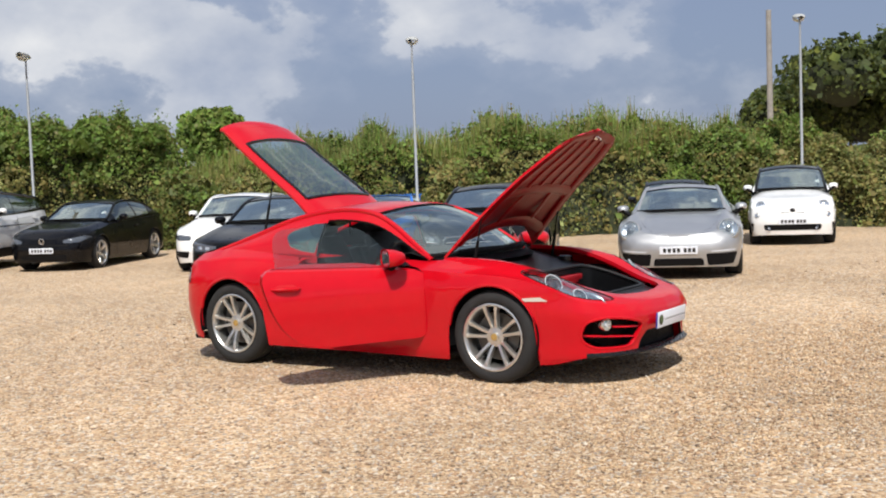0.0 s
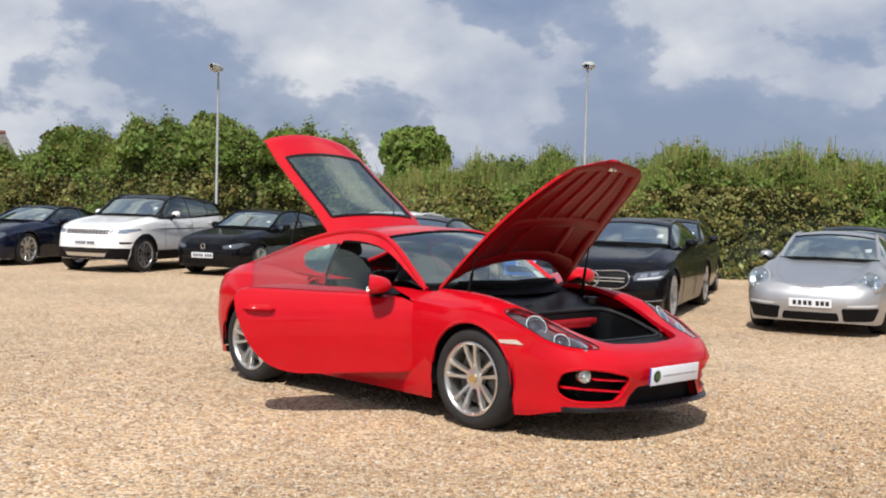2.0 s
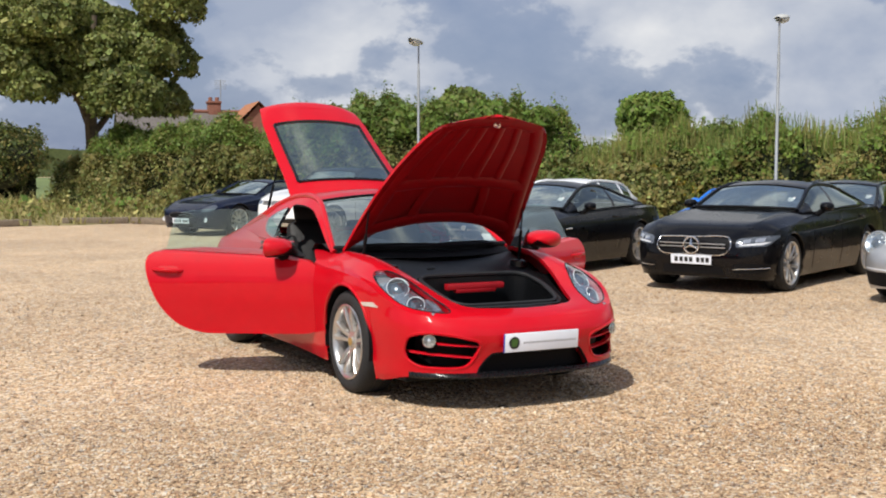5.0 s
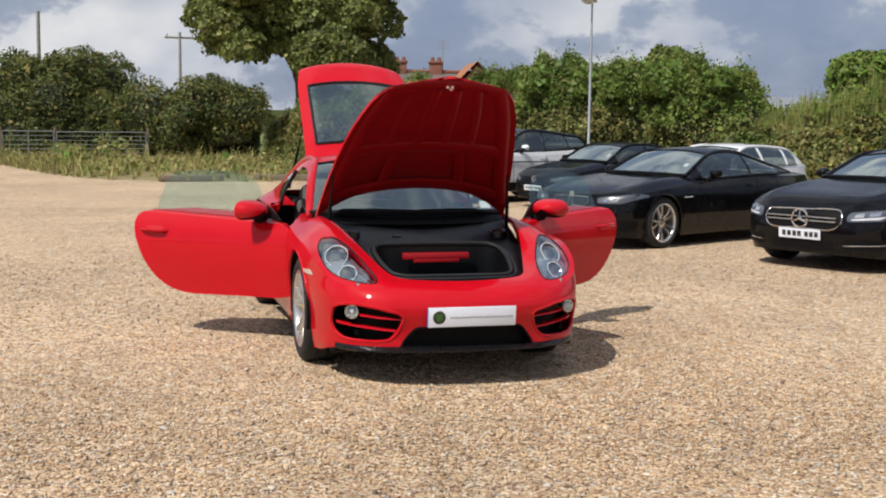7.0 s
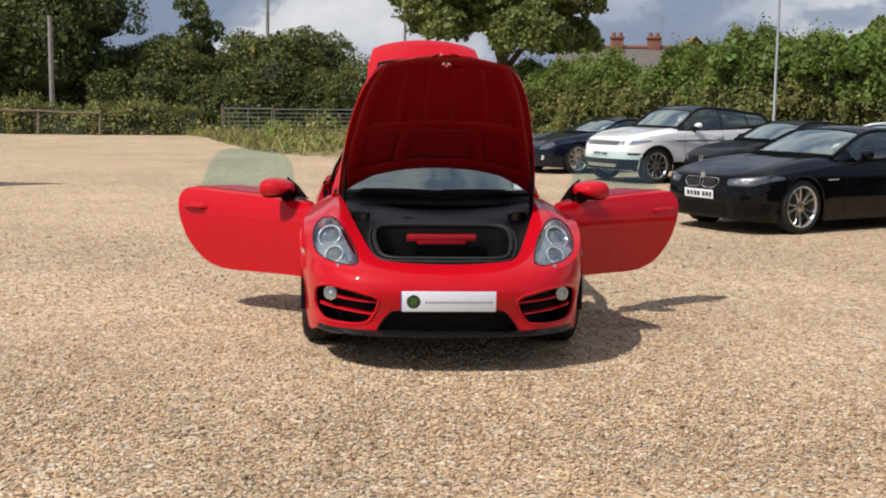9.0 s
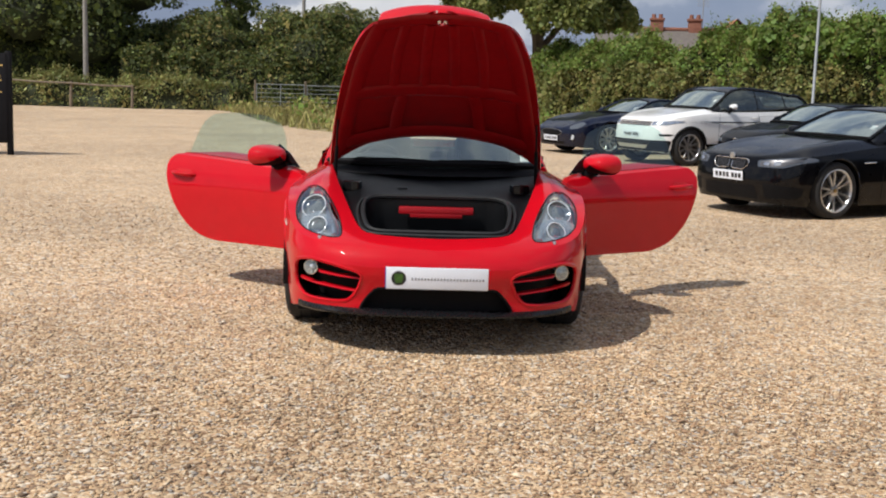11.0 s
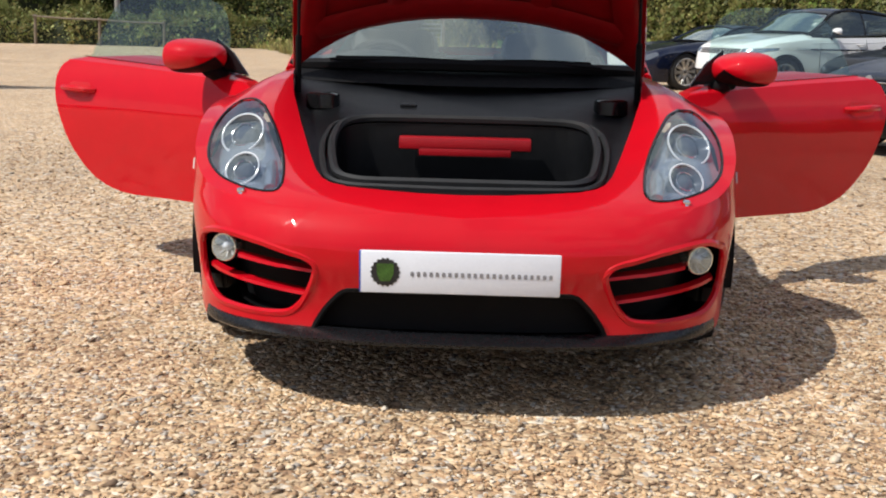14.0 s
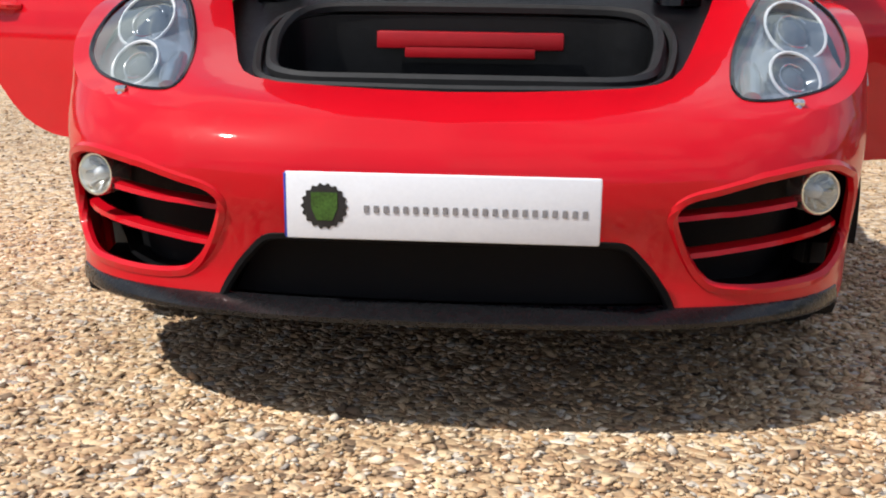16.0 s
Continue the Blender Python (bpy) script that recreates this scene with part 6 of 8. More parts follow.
    parked_car("four_door_coupe", "glossy black four-door coupe with chrome grille and star", (5.88, 4.13), -65, sp, hs, BLACK_PAINT, GLASS, DARK_GLASS, (1.80, 2.87, "ten", 0.345, 0.26, 0.25, ALLOY),
               [("grille", rounded([(-0.44, 0.655), (-0.47, 0.56), (-0.40, 0.475), (0.40, 0.475), (0.47, 0.56), (0.44, 0.655)], 0.03), "y", -1, 0.003, PLASTIC, False),
                ("headlamp", lamp_l, "y", -1, 0.004, LAMP_LENS, True), ("lamp_strip", four_sides((0.57, 0.588), (0.57, 0.574), (0.80, 0.590), (0.85, 0.625), 0.006), "y", -1, 0.008, LAMP_RING, True), ("lamp_unit", four_sides((0.60, 0.640), (0.60, 0.606), (0.68, 0.612), (0.68, 0.652), 0.012), "y", -1, 0.008, CHROME, True), ("lamp_unit", four_sides((0.72, 0.655), (0.72, 0.616), (0.80, 0.628), (0.81, 0.672), 0.012), "y", -1, 0.008, CHROME, True),
                ("lower_intake", four_sides((-0.36, 0.33), (-0.40, 0.23), (0.40, 0.23), (0.36, 0.33)), "y", -1, 0.003, PLASTIC, False), ("side_intake", four_sides((0.50, 0.37), (0.50, 0.25), (0.82, 0.26), (0.86, 0.37)), "y", -1, 0.003, PLASTIC, True)],
               0.40, mirrors=(0.99, 1.02, 1.0, BLACK_PAINT), extra=star_front, handles=[(1.72, 0.80), (2.65, 0.83)],
               lines=[([(0.75, 0.82), (0.72, 0.5), (0.74, 0.24)], "x", 1, 0.004, PLASTIC, True), ([(1.78, 0.86), (1.78, 0.5), (1.78, 0.24)], "x", 1, 0.004, PLASTIC, True), ([(0.3, 0.70), (1.5, 0.74), (2.9, 0.82)], "x", 1, 0.005, BLACK_PAINT, True), ([(-0.62, -0.60), (-0.66, 0.0), (-0.68, 0.6)], "z", 1, 0.003, PLASTIC, True)], size=0.98)

    # black two-door grand tourer with a twin grille
    sp = car_spec(0.88, 2.85, 1.13, 0.945, 0.15, 0.66, 0.85, (0.72, 0.94), 0.90, 0.94, 0.345, 3.55, crest=0.035)
    hs = dict(rail=[(0.70, 0.70, 0.93), (0.65, 1.02, 1.08), (0.59, 1.4, 1.23), (0.56, 1.75, 1.275), (0.56, 2.15, 1.25), (0.60, 2.75, 1.11), (0.66, 3.4, 0.95)], screen_top=1.37, roof_end=2.35, bow=(0.16, 0.12), crown=0.055,
              belt_x=[(0.5, 0.76), (1, 0.80), (2.6, 0.78), (3.5, 0.70)], belt_z=[(0.5, 0.90), (1, 0.905), (2.6, 0.95), (3.5, 0.95)], panes=[(1.0, 2.12), (2.2, 2.95)])

    def kidney(car, surf):
        for sg in (1, -1):
            pl = rounded([(0.03, 0.685), (0.025, 0.565), (0.22, 0.555), (0.30, 0.615), (0.28, 0.68)], 0.03)
            pl = pl if sg > 0 else mirror_x(pl)
            g = part("grille", patch(surf, pl, "y", -1, 0.004), PLASTIC, car)
            bm = bmesh.new()
            lay_line(bm, surf, pl, "y", -1, 0.0055, 0.005, 50, closed=True)
            part("grille_surround", bm, CHROME, g)
            bm = bmesh.new()
            for x in np.linspace(0.06, 0.23, 7):
                lay_line(bm, surf, [(sg * x, 0.67), (sg * x, 0.575)], "y", -1, 0.004, 0.008, 6)
            part("grille_bar", bm, DARK_ALLOY, g)
        q = surf.at(0, 0.705, "y", 0.004, -1)
        bm = bmesh.new()
        add_lathe(bm, [(-0.004, 0.04), (0.008, 0.037), (0.010, 0.0008)], 20, "y")
        part("round_emblem", bm, ALLOY, car).matrix_basis = Matrix.Translation(q) @ Matrix.Rotation(math.pi, 4, "Z")
    hl = rounded([(0.42, 0.675), (0.44, 0.60), (0.75, 0.605), (0.905, 0.69), (0.88, 0.735)], 0.03)
    parked_car("two_door_coupe", "long glossy black two-door coupe with silver wheels", (4.18, 6.73), -63, sp, hs, BLACK_PAINT, GLASS, DARK_GLASS, (1.82, 2.85, "twin", 0.345, 0.255, 0.25, ALLOY),
               [("headlamp", hl, "y", -1, 0.004, LAMP_LENS, True), ("lamp_strip", rounded([(0.46, 0.665), (0.47, 0.612), (0.72, 0.618), (0.86, 0.69), (0.85, 0.715)], 0.02), "y", -1, 0.008, DARK_ALLOY, True), ("lamp_unit", four_sides((0.52, 0.662), (0.52, 0.622), (0.59, 0.624), (0.59, 0.668), 0.018), "y", -1, 0.012, CHROME, True), ("lamp_unit", four_sides((0.64, 0.672), (0.64, 0.626), (0.71, 0.632), (0.71, 0.682), 0.018), "y", -1, 0.012, CHROME, True), ("lower_intake", four_sides((-0.42, 0.38), (-0.46, 0.22), (0.46, 0.22), (0.42, 0.38)), "y", -1, 0.003, PLASTIC, False), ("side_intake", four_sides((0.54, 0.42), (0.56, 0.24), (0.84, 0.25), (0.87, 0.38)), "y", -1, 0.003, PLASTIC, True)],
               0.475, mirrors=(0.99, 1.06, 0.98, BLACK_PAINT), extra=kidney, handles=[(2.05, 0.80)],
               lines=[([(0.80, 0.82), (0.76, 0.5), (0.78, 0.24)], "x", 1, 0.004, PLASTIC, True), ([(2.2, 0.88), (2.22, 0.6), (2.1, 0.3)], "x", 1, 0.004, PLASTIC, True), ([(0.42, 0.67), (0.62, 0.675)], "x", 1, 0.008, CHROME, True), ([(0.9, 0.78), (2.0, 0.80), (3.2, 0.84)], "x", 1, 0.005, BLACK_PAINT, True)], size=0.94)

    # white compact hatchback
    sp = car_spec(0.77, 2.69, 0.86, 0.885, 0.16, 0.66, 0.91, (0.62, 1.0), 0.97, 1.0, 0.32, 3.3, crest=0.025)
    hs = dict(rail=[(0.68, 0.60, 0.99), (0.64, 0.9, 1.15), (0.585, 1.2, 1.32), (0.56, 1.55, 1.38), (0.56, 2.3, 1.37), (0.58, 2.9, 1.29), (0.64, 3.35, 1.0)], screen_top=1.2, roof_end=2.85, bow=(0.15, 0.08), crown=0.05,
              belt_x=[(0.5, 0.74), (1, 0.78), (3, 0.75), (3.4, 0.7)], belt_z=[(0.5, 0.97), (1, 0.98), (3, 1.03), (3.4, 1.02)], panes=[(0.85, 1.7), (1.78, 2.55), (2.6, 2.95)])

    def white_front(car, surf):
        for sg in (1, -1):
            pl = rounded([(0.03, 0.665), (0.03, 0.56), (0.20, 0.55), (0.25, 0.60), (0.23, 0.665)], 0.03)
            pl = pl if sg > 0 else mirror_x(pl)
            g = part("grille", patch(surf, pl, "y", -1, 0.004), GLOSS_BLACK, car)
            bm = bmesh.new()
            lay_line(bm, surf, pl, "y", -1, 0.008, 0.005, 50, closed=True)
            part("grille_surround", bm, GLOSS_BLACK, g)
    parked_car("white_hatchback", "white five-door hatchback with black twin grille", (6.55, 9.72), -62, sp, hs, WHITE, GLASS, DARK_GLASS, (1.70, 2.69, "five", 0.32, 0.235, 0.225, ALLOY),
               [("headlamp", rounded([(0.42, 0.68), (0.44, 0.60), (0.72, 0.60), (0.82, 0.66), (0.80, 0.72)], 0.03), "y", -1, 0.004, LAMP_LENS, True), ("lower_intake", four_sides((-0.30, 0.38), (-0.34, 0.27), (0.34, 0.27), (0.30, 0.38)), "y", -1, 0.003, PLASTIC, False),
                ("side_intake", four_sides((0.46, 0.40), (0.5, 0.27), (0.74, 0.29), (0.78, 0.40)), "y", -1, 0.003, PLASTIC, True)],
               0.47, mirrors=(0.95, 0.95, 1.06, WHITE), extra=white_front, handles=[(1.6, 0.84), (2.5, 0.87)], size=0.88)

    # black three-door coupe-hatch
    sp = car_spec(0.86, 2.58, 0.82, 0.905, 0.16, 0.62, 0.88, (0.60, 0.97), 0.94, 1.0, 0.33, 3.2, crest=0.02)
    hs = dict(rail=[(0.70, 0.58, 0.96), (0.66, 0.88, 1.11), (0.60, 1.2, 1.27), (0.57, 1.6, 1.335), (0.57, 2.2, 1.315), (0.60, 2.75, 1.21), (0.66, 3.25, 0.99)], screen_top=1.2, roof_end=2.7, bow=(0.16, 0.08), crown=0.05,
              belt_x=[(0.5, 0.76), (1, 0.79), (2.6, 0.78), (3.3, 0.72)], belt_z=[(0.5, 0.93), (1, 0.94), (2.6, 1.02), (3.3, 1.0)], panes=[(0.85, 1.8), (1.88, 2.5)])

    def ring_badge(car, surf):
        p = surf.at(0, 0.605, "y", 0.012, -1)
        bm = bmesh.new()
        add_tube(bm, [(0.055 * math.cos(a), 0, 0.055 * math.sin(a)) for a in np.linspace(0, math.tau, 29)], 0.008, 6, caps=False)
        add_tube(bm, [(-0.045, 0, 0.025), (0, 0, -0.045), (0.045, 0, 0.025)], 0.008, 6)
        part("round_emblem", bm, CHROME, car, "round chrome emblem").matrix_basis = Matrix.Translation(p)
    parked_car("black_hatchback", "black three-door hatchback coupe facing the yard", (5.98, 13.2), -67, sp, hs, BLACK_PAINT, GLASS, DARK_GLASS, (1.74, 2.58, "five", 0.33, 0.24, 0.23, ALLOY),
               [("grille", four_sides((-0.56, 0.545), (-0.54, 0.505), (0.54, 0.505), (0.56, 0.545), 0.015), "y", -1, 0.003, PLASTIC, False), ("headlamp", rounded([(0.44, 0.625), (0.46, 0.565), (0.72, 0.575), (0.86, 0.66), (0.82, 0.70)], 0.03), "y", -1, 0.004, LAMP_LENS, True),
                ("lower_intake", four_sides((-0.5, 0.34), (-0.5, 0.24), (0.5, 0.24), (0.5, 0.34)), "y", -1, 0.003, PLASTIC, False)],
               0.425, mirrors=(0.97, 0.92, 1.02, BLACK_PAINT), extra=ring_badge, handles=[(1.72, 0.80)], lines=[([(1.86, 0.92), (1.88, 0.6), (1.8, 0.3)], "x", 1, 0.004, PLASTIC, True), ([(0.72, 0.84), (0.68, 0.5), (0.72, 0.24)], "x", 1, 0.004, PLASTIC, True)], size=0.88)

    # white compact off-roader with a black roof
    sp = car_spec(0.77, 2.66, 0.82, 0.945, 0.24, 0.84, 1.05, (0.62, 1.13), 1.10, 1.16, 0.365, 3.2, crest=0.035, blunt=-0.25, power=4.2)
    sp["lip"] = 0.034
    sp["nose"] = [(0.2, 0.10), (0.35, 0.02), (0.5, 0.0), (0.68, 0.015), (0.78, 0.04), (0.84, 0.075), (0.90, 0.13), (1.1, 0.22)]
    sp["mid"] = [(-0.77, 0.84), (-0.70, 0.90), (-0.60, 0.945), (-0.38, 1.0), (-0.05, 1.05), (0.62, 1.13), (1.6, 1.12), (3.28, 1.16), (3.48, 1.06)]
    sp["top"] = [(-0.77, 0.85), (-0.52, 0.885), (-0.25, 0.96), (0.1, 1.0), (0.62, 1.05), (2.66, 1.11), (3.23, 1.13), (3.48, 1.06)]
    sp["side"] = [(0.2, 0.06), (0.35, 0.02), (0.55, 0.0), (0.8, 0.005), (0.95, 0.02), (1.1, 0.06), (1.3, 0.1)]
    hs = dict(rail=[(0.74, 0.60, 1.12), (0.71, 0.88, 1.30), (0.66, 1.12, 1.47), (0.635, 1.45, 1.55), (0.635, 2.1, 1.52), (0.65, 2.7, 1.45), (0.68, 3.05, 1.40), (0.72, 3.32, 1.16)], screen_top=1.12, roof_end=3.05, bow=(0.15, 0.06), crown=0.045,
              belt_x=[(0.5, 0.80), (1, 0.83), (3, 0.82), (3.4, 0.76)], belt_z=[(0.5, 1.09), (1, 1.10), (2, 1.14), (3, 1.20), (3.4, 1.20)], panes=[(0.80, 1.75), (1.79, 2.5), (2.54, 3.1)], painted_pillars=False, rail_r=0.034)

    def rough_front(car, surf):
        for z in (0.835, 0.80):
            for x in np.linspace(-0.46, 0.46, 12):
                bm = bmesh.new()
                p = surf.at(x, z, "y", 0.006, -1)
                add_box(bm, (0.055, 0.012, 0.02), p, 0.004, segs=1)
                part("grille_stud", bm, ALLOY, car)
    parked_car("white_off_roader", "white compact off-roader with black roof and cladding", (4.44, 14.84), -64, sp, hs, WHITE, GLASS, DARK_GLASS, (1.84, 2.66, "ten", 0.37, 0.262, 0.235, MID_ALLOY),
               [("grille", four_sides((-0.52, 0.865), (-0.50, 0.775), (0.50, 0.775), (0.52, 0.865), 0.02), "y", -1, 0.003, DARK_ALLOY, False), ("headlamp", rounded([(0.54, 0.865), (0.53, 0.785), (0.80, 0.80), (0.93, 0.865), (0.925, 0.895)], 0.02), "y", -1, 0.004, REFLECTOR, True),
                ("lower_intake", rounded([(-0.58, 0.485), (-0.52, 0.39), (0.52, 0.39), (0.58, 0.485)], 0.03), "y", -1, 0.008, GLOSS_BLACK, False), ("fog_recess", four_sides((0.71, 0.625), (0.73, 0.58), (0.85, 0.585), (0.87, 0.625), 0.015), "y", -1, 0.003, PLASTIC, True),
                ("bumper_skirt", rounded([(-0.86, 0.50), (-0.80, 0.25), (0.80, 0.25), (0.86, 0.50)], 0.04), "y", -1, 0.004, PLASTIC, False), ("skid_plate", four_sides((-0.50, 0.40), (-0.44, 0.33), (0.44, 0.33), (0.50, 0.40)), "y", -1, 0.012, ALLOY, False), ("side_cladding", rounded([(0.40, 0.44), (0.42, 0.25), (2.26, 0.25), (2.28, 0.44)], 0.03), "x", 1, 0.010, PLASTIC, True)],
               0.60, roof_mat=GLOSS_BLACK, mirrors=(1.02, 0.98, 1.19, WHITE), extra=rough_front, cladding=PLASTIC, handles=[(1.65, 0.97), (2.5, 1.0)],
               lines=[([(0.75, 1.02), (0.72, 0.7), (0.74, 0.38)], "x", 1, 0.004, PLASTIC, True), ([(1.77, 1.05), (1.78, 0.7), (1.76, 0.38)], "x", 1, 0.004, PLASTIC, True), ([(0.5, 0.98), (1.5, 1.0), (3.0, 1.06)], "x", 1, 0.006, WHITE, True)], size=0.91)

    # navy grand tourer
    sp = car_spec(0.93, 2.60, 1.10, 0.92, 0.14, 0.52, 0.77, (0.72, 0.88), 0.84, 0.88, 0.34, 3.4, crest=0.07, power=3.4)
    hs = dict(rail=[(0.66, 0.72, 0.87), (0.62, 1.0, 1.0), (0.56, 1.35, 1.14), (0.53, 1.65, 1.18), (0.54, 2.1, 1.15), (0.58, 2.6, 1.02), (0.62, 3.1, 0.89)], screen_top=1.32, roof_end=2.1, bow=(0.16, 0.08), crown=0.05,
              belt_x=[(0.5, 0.74), (1, 0.77), (2.6, 0.74), (3.2, 0.68)], belt_z=[(0.5, 0.83), (1, 0.85), (2.6, 0.90), (3.2, 0.88)], panes=[(0.98, 1.95), (2.02, 2.5)])

    def gt_front(car, surf):
        bm = bmesh.new()
        lay_line(bm, surf, [(-0.40, 0.45), (-0.30, 0.50), (0.30, 0.50), (0.40, 0.45), (0.30, 0.40), (-0.30, 0.40)], "y", -1, 0.008, 0.004, 60, closed=True)
        part("grille_surround", bm, DARK_ALLOY, car)
        for sg in (1, -1):
            p = surf.at(sg * 0.66, 0.36, "y", 0.004, -1)
            bm = bmesh.new()
            add_lathe(bm, [(-0.02, 0.055), (0.006, 0.048), (0.0, 0.022), (0.004, 0.0008)], 24, "y")
            part("fog_lamp", bm, LAMP_RING, car).matrix_basis = Matrix.Translation(p) @ Matrix.Rotation(math.pi, 4, "Z")
    parked_car("navy_coupe", "dark navy grand touring coupe beside timber sleepers", (3.42, 17.6), -63.5, sp, hs, NAVY, GLASS, DARK_GLASS, (1.78, 2.60, "multi", 0.34, 0.25, 0.245, ALLOY),
               [("grille", rounded([(-0.40, 0.45), (-0.30, 0.50), (0.30, 0.50), (0.40, 0.45), (0.30, 0.40), (-0.30, 0.40)], 0.02), "y", -1, 0.003, PLASTIC, False), ("headlamp", rounded([(0.55, 0.60), (0.60, 0.53), (0.76, 0.55), (0.80, 0.64), (0.70, 0.69)], 0.03), "y", -1, 0.004, LAMP_LENS, True),
                ("lower_intake", four_sides((-0.45, 0.27), (-0.45, 0.21), (0.45, 0.21), (0.45, 0.27)), "y", -1, 0.003, PLASTIC, False)],
               0.33, mirrors=(0.97, 1.05, 0.92, NAVY), extra=gt_front, handles=[(1.9, 0.72)], size=0.95)

    # dark estate in the second row, seen past the four-door coupe
    sp = car_spec(0.86, 2.70, 1.0, 0.90, 0.17, 0.64, 0.90, (0.66, 1.0), 0.97, 1.02, 0.335, 3.4, crest=0.02)
    hs = dict(rail=[(0.70, 0.64, 0.985), (0.66, 0.95, 1.15), (0.60, 1.25, 1.32), (0.58, 1.6, 1.37), (0.58, 2.4, 1.36), (0.60, 3.0, 1.27), (0.66, 3.45, 1.02)], screen_top=1.24, roof_end=2.8, bow=(0.14, 0.08), crown=0.05,
              belt_x=[(0.5, 0.76), (1, 0.79), (3, 0.77), (3.5, 0.7)], belt_z=[(0.5, 0.96), (1, 0.97), (3, 1.02), (3.5, 1.02)], panes=[(0.9, 1.72), (1.8, 2.55), (2.62, 3.05)])
    parked_car("dark_estate", "dark grey estate car parked in the second row", (9.0, 5.6), -62, sp, hs, GREY_BLACK, GLASS, DARK_GLASS, (1.72, 2.70, "five", 0.335, 0.24, 0.225, ALLOY),
               [("grille", four_sides((-0.36, 0.64), (-0.32, 0.36), (0.32, 0.36), (0.36, 0.64)), "y", -1, 0.003, PLASTIC, False), ("headlamp", rounded([(0.42, 0.66), (0.43, 0.58), (0.74, 0.59), (0.85, 0.68), (0.82, 0.72)], 0.03), "y", -1, 0.004, REFLECTOR, True)],
               0.45, mirrors=(0.96, 1.0, 1.06, GREY_BLACK), size=0.90)

    # blue saloon with a rear wing
    def wing(car, surf):
        bm = bmesh.new()
        add_box(bm, (1.24, 0.20, 0.025), (0, 2.86, 1.23), 0.01, rot=Matrix.Rotation(radians(5), 3, "X"))
        for sg in (1, -1):
            add_box(bm, (0.03, 0.18, 0.32), (sg * 0.57, 2.84, 1.08), 0.01)
        part("rear_wing", bm, BLUE, car)
    sp2 = car_spec(0.74, 2.42, 0.60, 0.82, 0.16, 0.62, 0.88, (0.60, 0.96), 0.92, 0.96, 0.31, 2.8, crest=0.02)
    hs2 = dict(rail=[(0.66, 0.58, 0.945), (0.62, 0.88, 1.08), (0.56, 1.15, 1.20), (0.54, 1.45, 1.23), (0.54, 2.1, 1.21), (0.56, 2.5, 1.13), (0.61, 2.85, 0.97)], screen_top=1.14, roof_end=2.2, bow=(0.14, 0.08), crown=0.05,
               belt_x=[(0.5, 0.71), (1, 0.73), (3.2, 0.69)], belt_z=[(0.5, 0.91), (1, 0.92), (3.2, 0.96)], panes=[(0.85, 1.5), (1.58, 2.35)])
    parked_car("blue_saloon", "bright blue saloon with a tall rear wing", (9.8, 8.8), -62, sp2, hs2, BLUE, GLASS, GLASS, (1.58, 2.42, "five", 0.32, 0.23, 0.22, DARK_ALLOY),
               [("headlamp", rounded([(0.42, 0.66), (0.43, 0.58), (0.70, 0.59), (0.76, 0.68), (0.74, 0.70)], 0.03), "y", -1, 0.004, REFLECTOR, True), ("lower_intake", four_sides((-0.5, 0.40), (-0.46, 0.26), (0.46, 0.26), (0.5, 0.40)), "y", -1, 0.003, PLASTIC, False)],
               0.45, mirrors=(0.88, 0.92, 1.0, BLUE), extra=wing, size=0.86)

    # dark coupe behind the silver one
    sp3 = car_spec(0.86, 2.60, 0.95, 0.90, 0.16, 0.62, 0.86, (0.66, 0.96), 0.93, 0.98, 0.33, 3.3, crest=0.03)
    hs3 = dict(rail=[(0.70, 0.64, 0.95), (0.66, 0.95, 1.12), (0.60, 1.25, 1.29), (0.58, 1.6, 1.36), (0.58, 2.2, 1.34), (0.60, 2.7, 1.2), (0.66, 3.2, 0.99)], screen_top=1.24, roof_end=2.5, bow=(0.14, 0.08), crown=0.05,
               belt_x=[(0.5, 0.76), (1, 0.79), (3.3, 0.72)], belt_z=[(0.5, 0.92), (1, 0.94), (3.3, 0.98)], panes=[(0.9, 1.65), (1.72, 2.6)])
    parked_car("dark_coupe", "dark grey coupe parked close to the hedge", (11.38, 3.5), -66, sp3, hs3, GREY_BLACK, GLASS, DARK_GLASS, (1.72, 2.60, "five", 0.33, 0.24, 0.225, ALLOY),
               [("headlamp", rounded([(0.42, 0.64), (0.43, 0.56), (0.74, 0.57), (0.85, 0.66), (0.82, 0.70)], 0.03), "y", -1, 0.004, REFLECTOR, True)], 0.45, mirrors=(0.96, 1.0, 1.02, GREY_BLACK), size=0.86)


build_red_coupe()
build_parked()
for tyre, rim, disc, cap in list(WHEELS.values()):
    for spare in (rim, disc, cap, tyre):
        bpy.data.objects.remove(spare)

# ---- ground ----


def build_ground():
    n = 80
    edge = np.concatenate([-np.geomspace(900, 0.8, n // 2), [0], np.geomspace(0.8, 900, n // 2)])
    verts, faces = [], []
    for y in edge:
        for x in edge:
            d = math.hypot(x - 2, y - 5)
            far = max(0.0, d - 60)
            verts.append((x + 2, y + 5, noise.noise((x * 0.3, y * 0.3, 3)) * 0.012 * min(1, max(0, d - 6) / 6) - 0.002 - 0.03 * min(1, far / 20)))
    m = len(edge)
    for i in range(m - 1):
        for j in range(m - 1):
            faces.append((i * m + j, i * m + j + 1, (i + 1) * m + j + 1, (i + 1) * m + j))
    g = mesh_from("ground", verts, faces, [GRAVEL], smooth=True)
    tagged(g, "pale tan gravel yard with loose flint stones", "gravel", kind="structure")


build_ground()


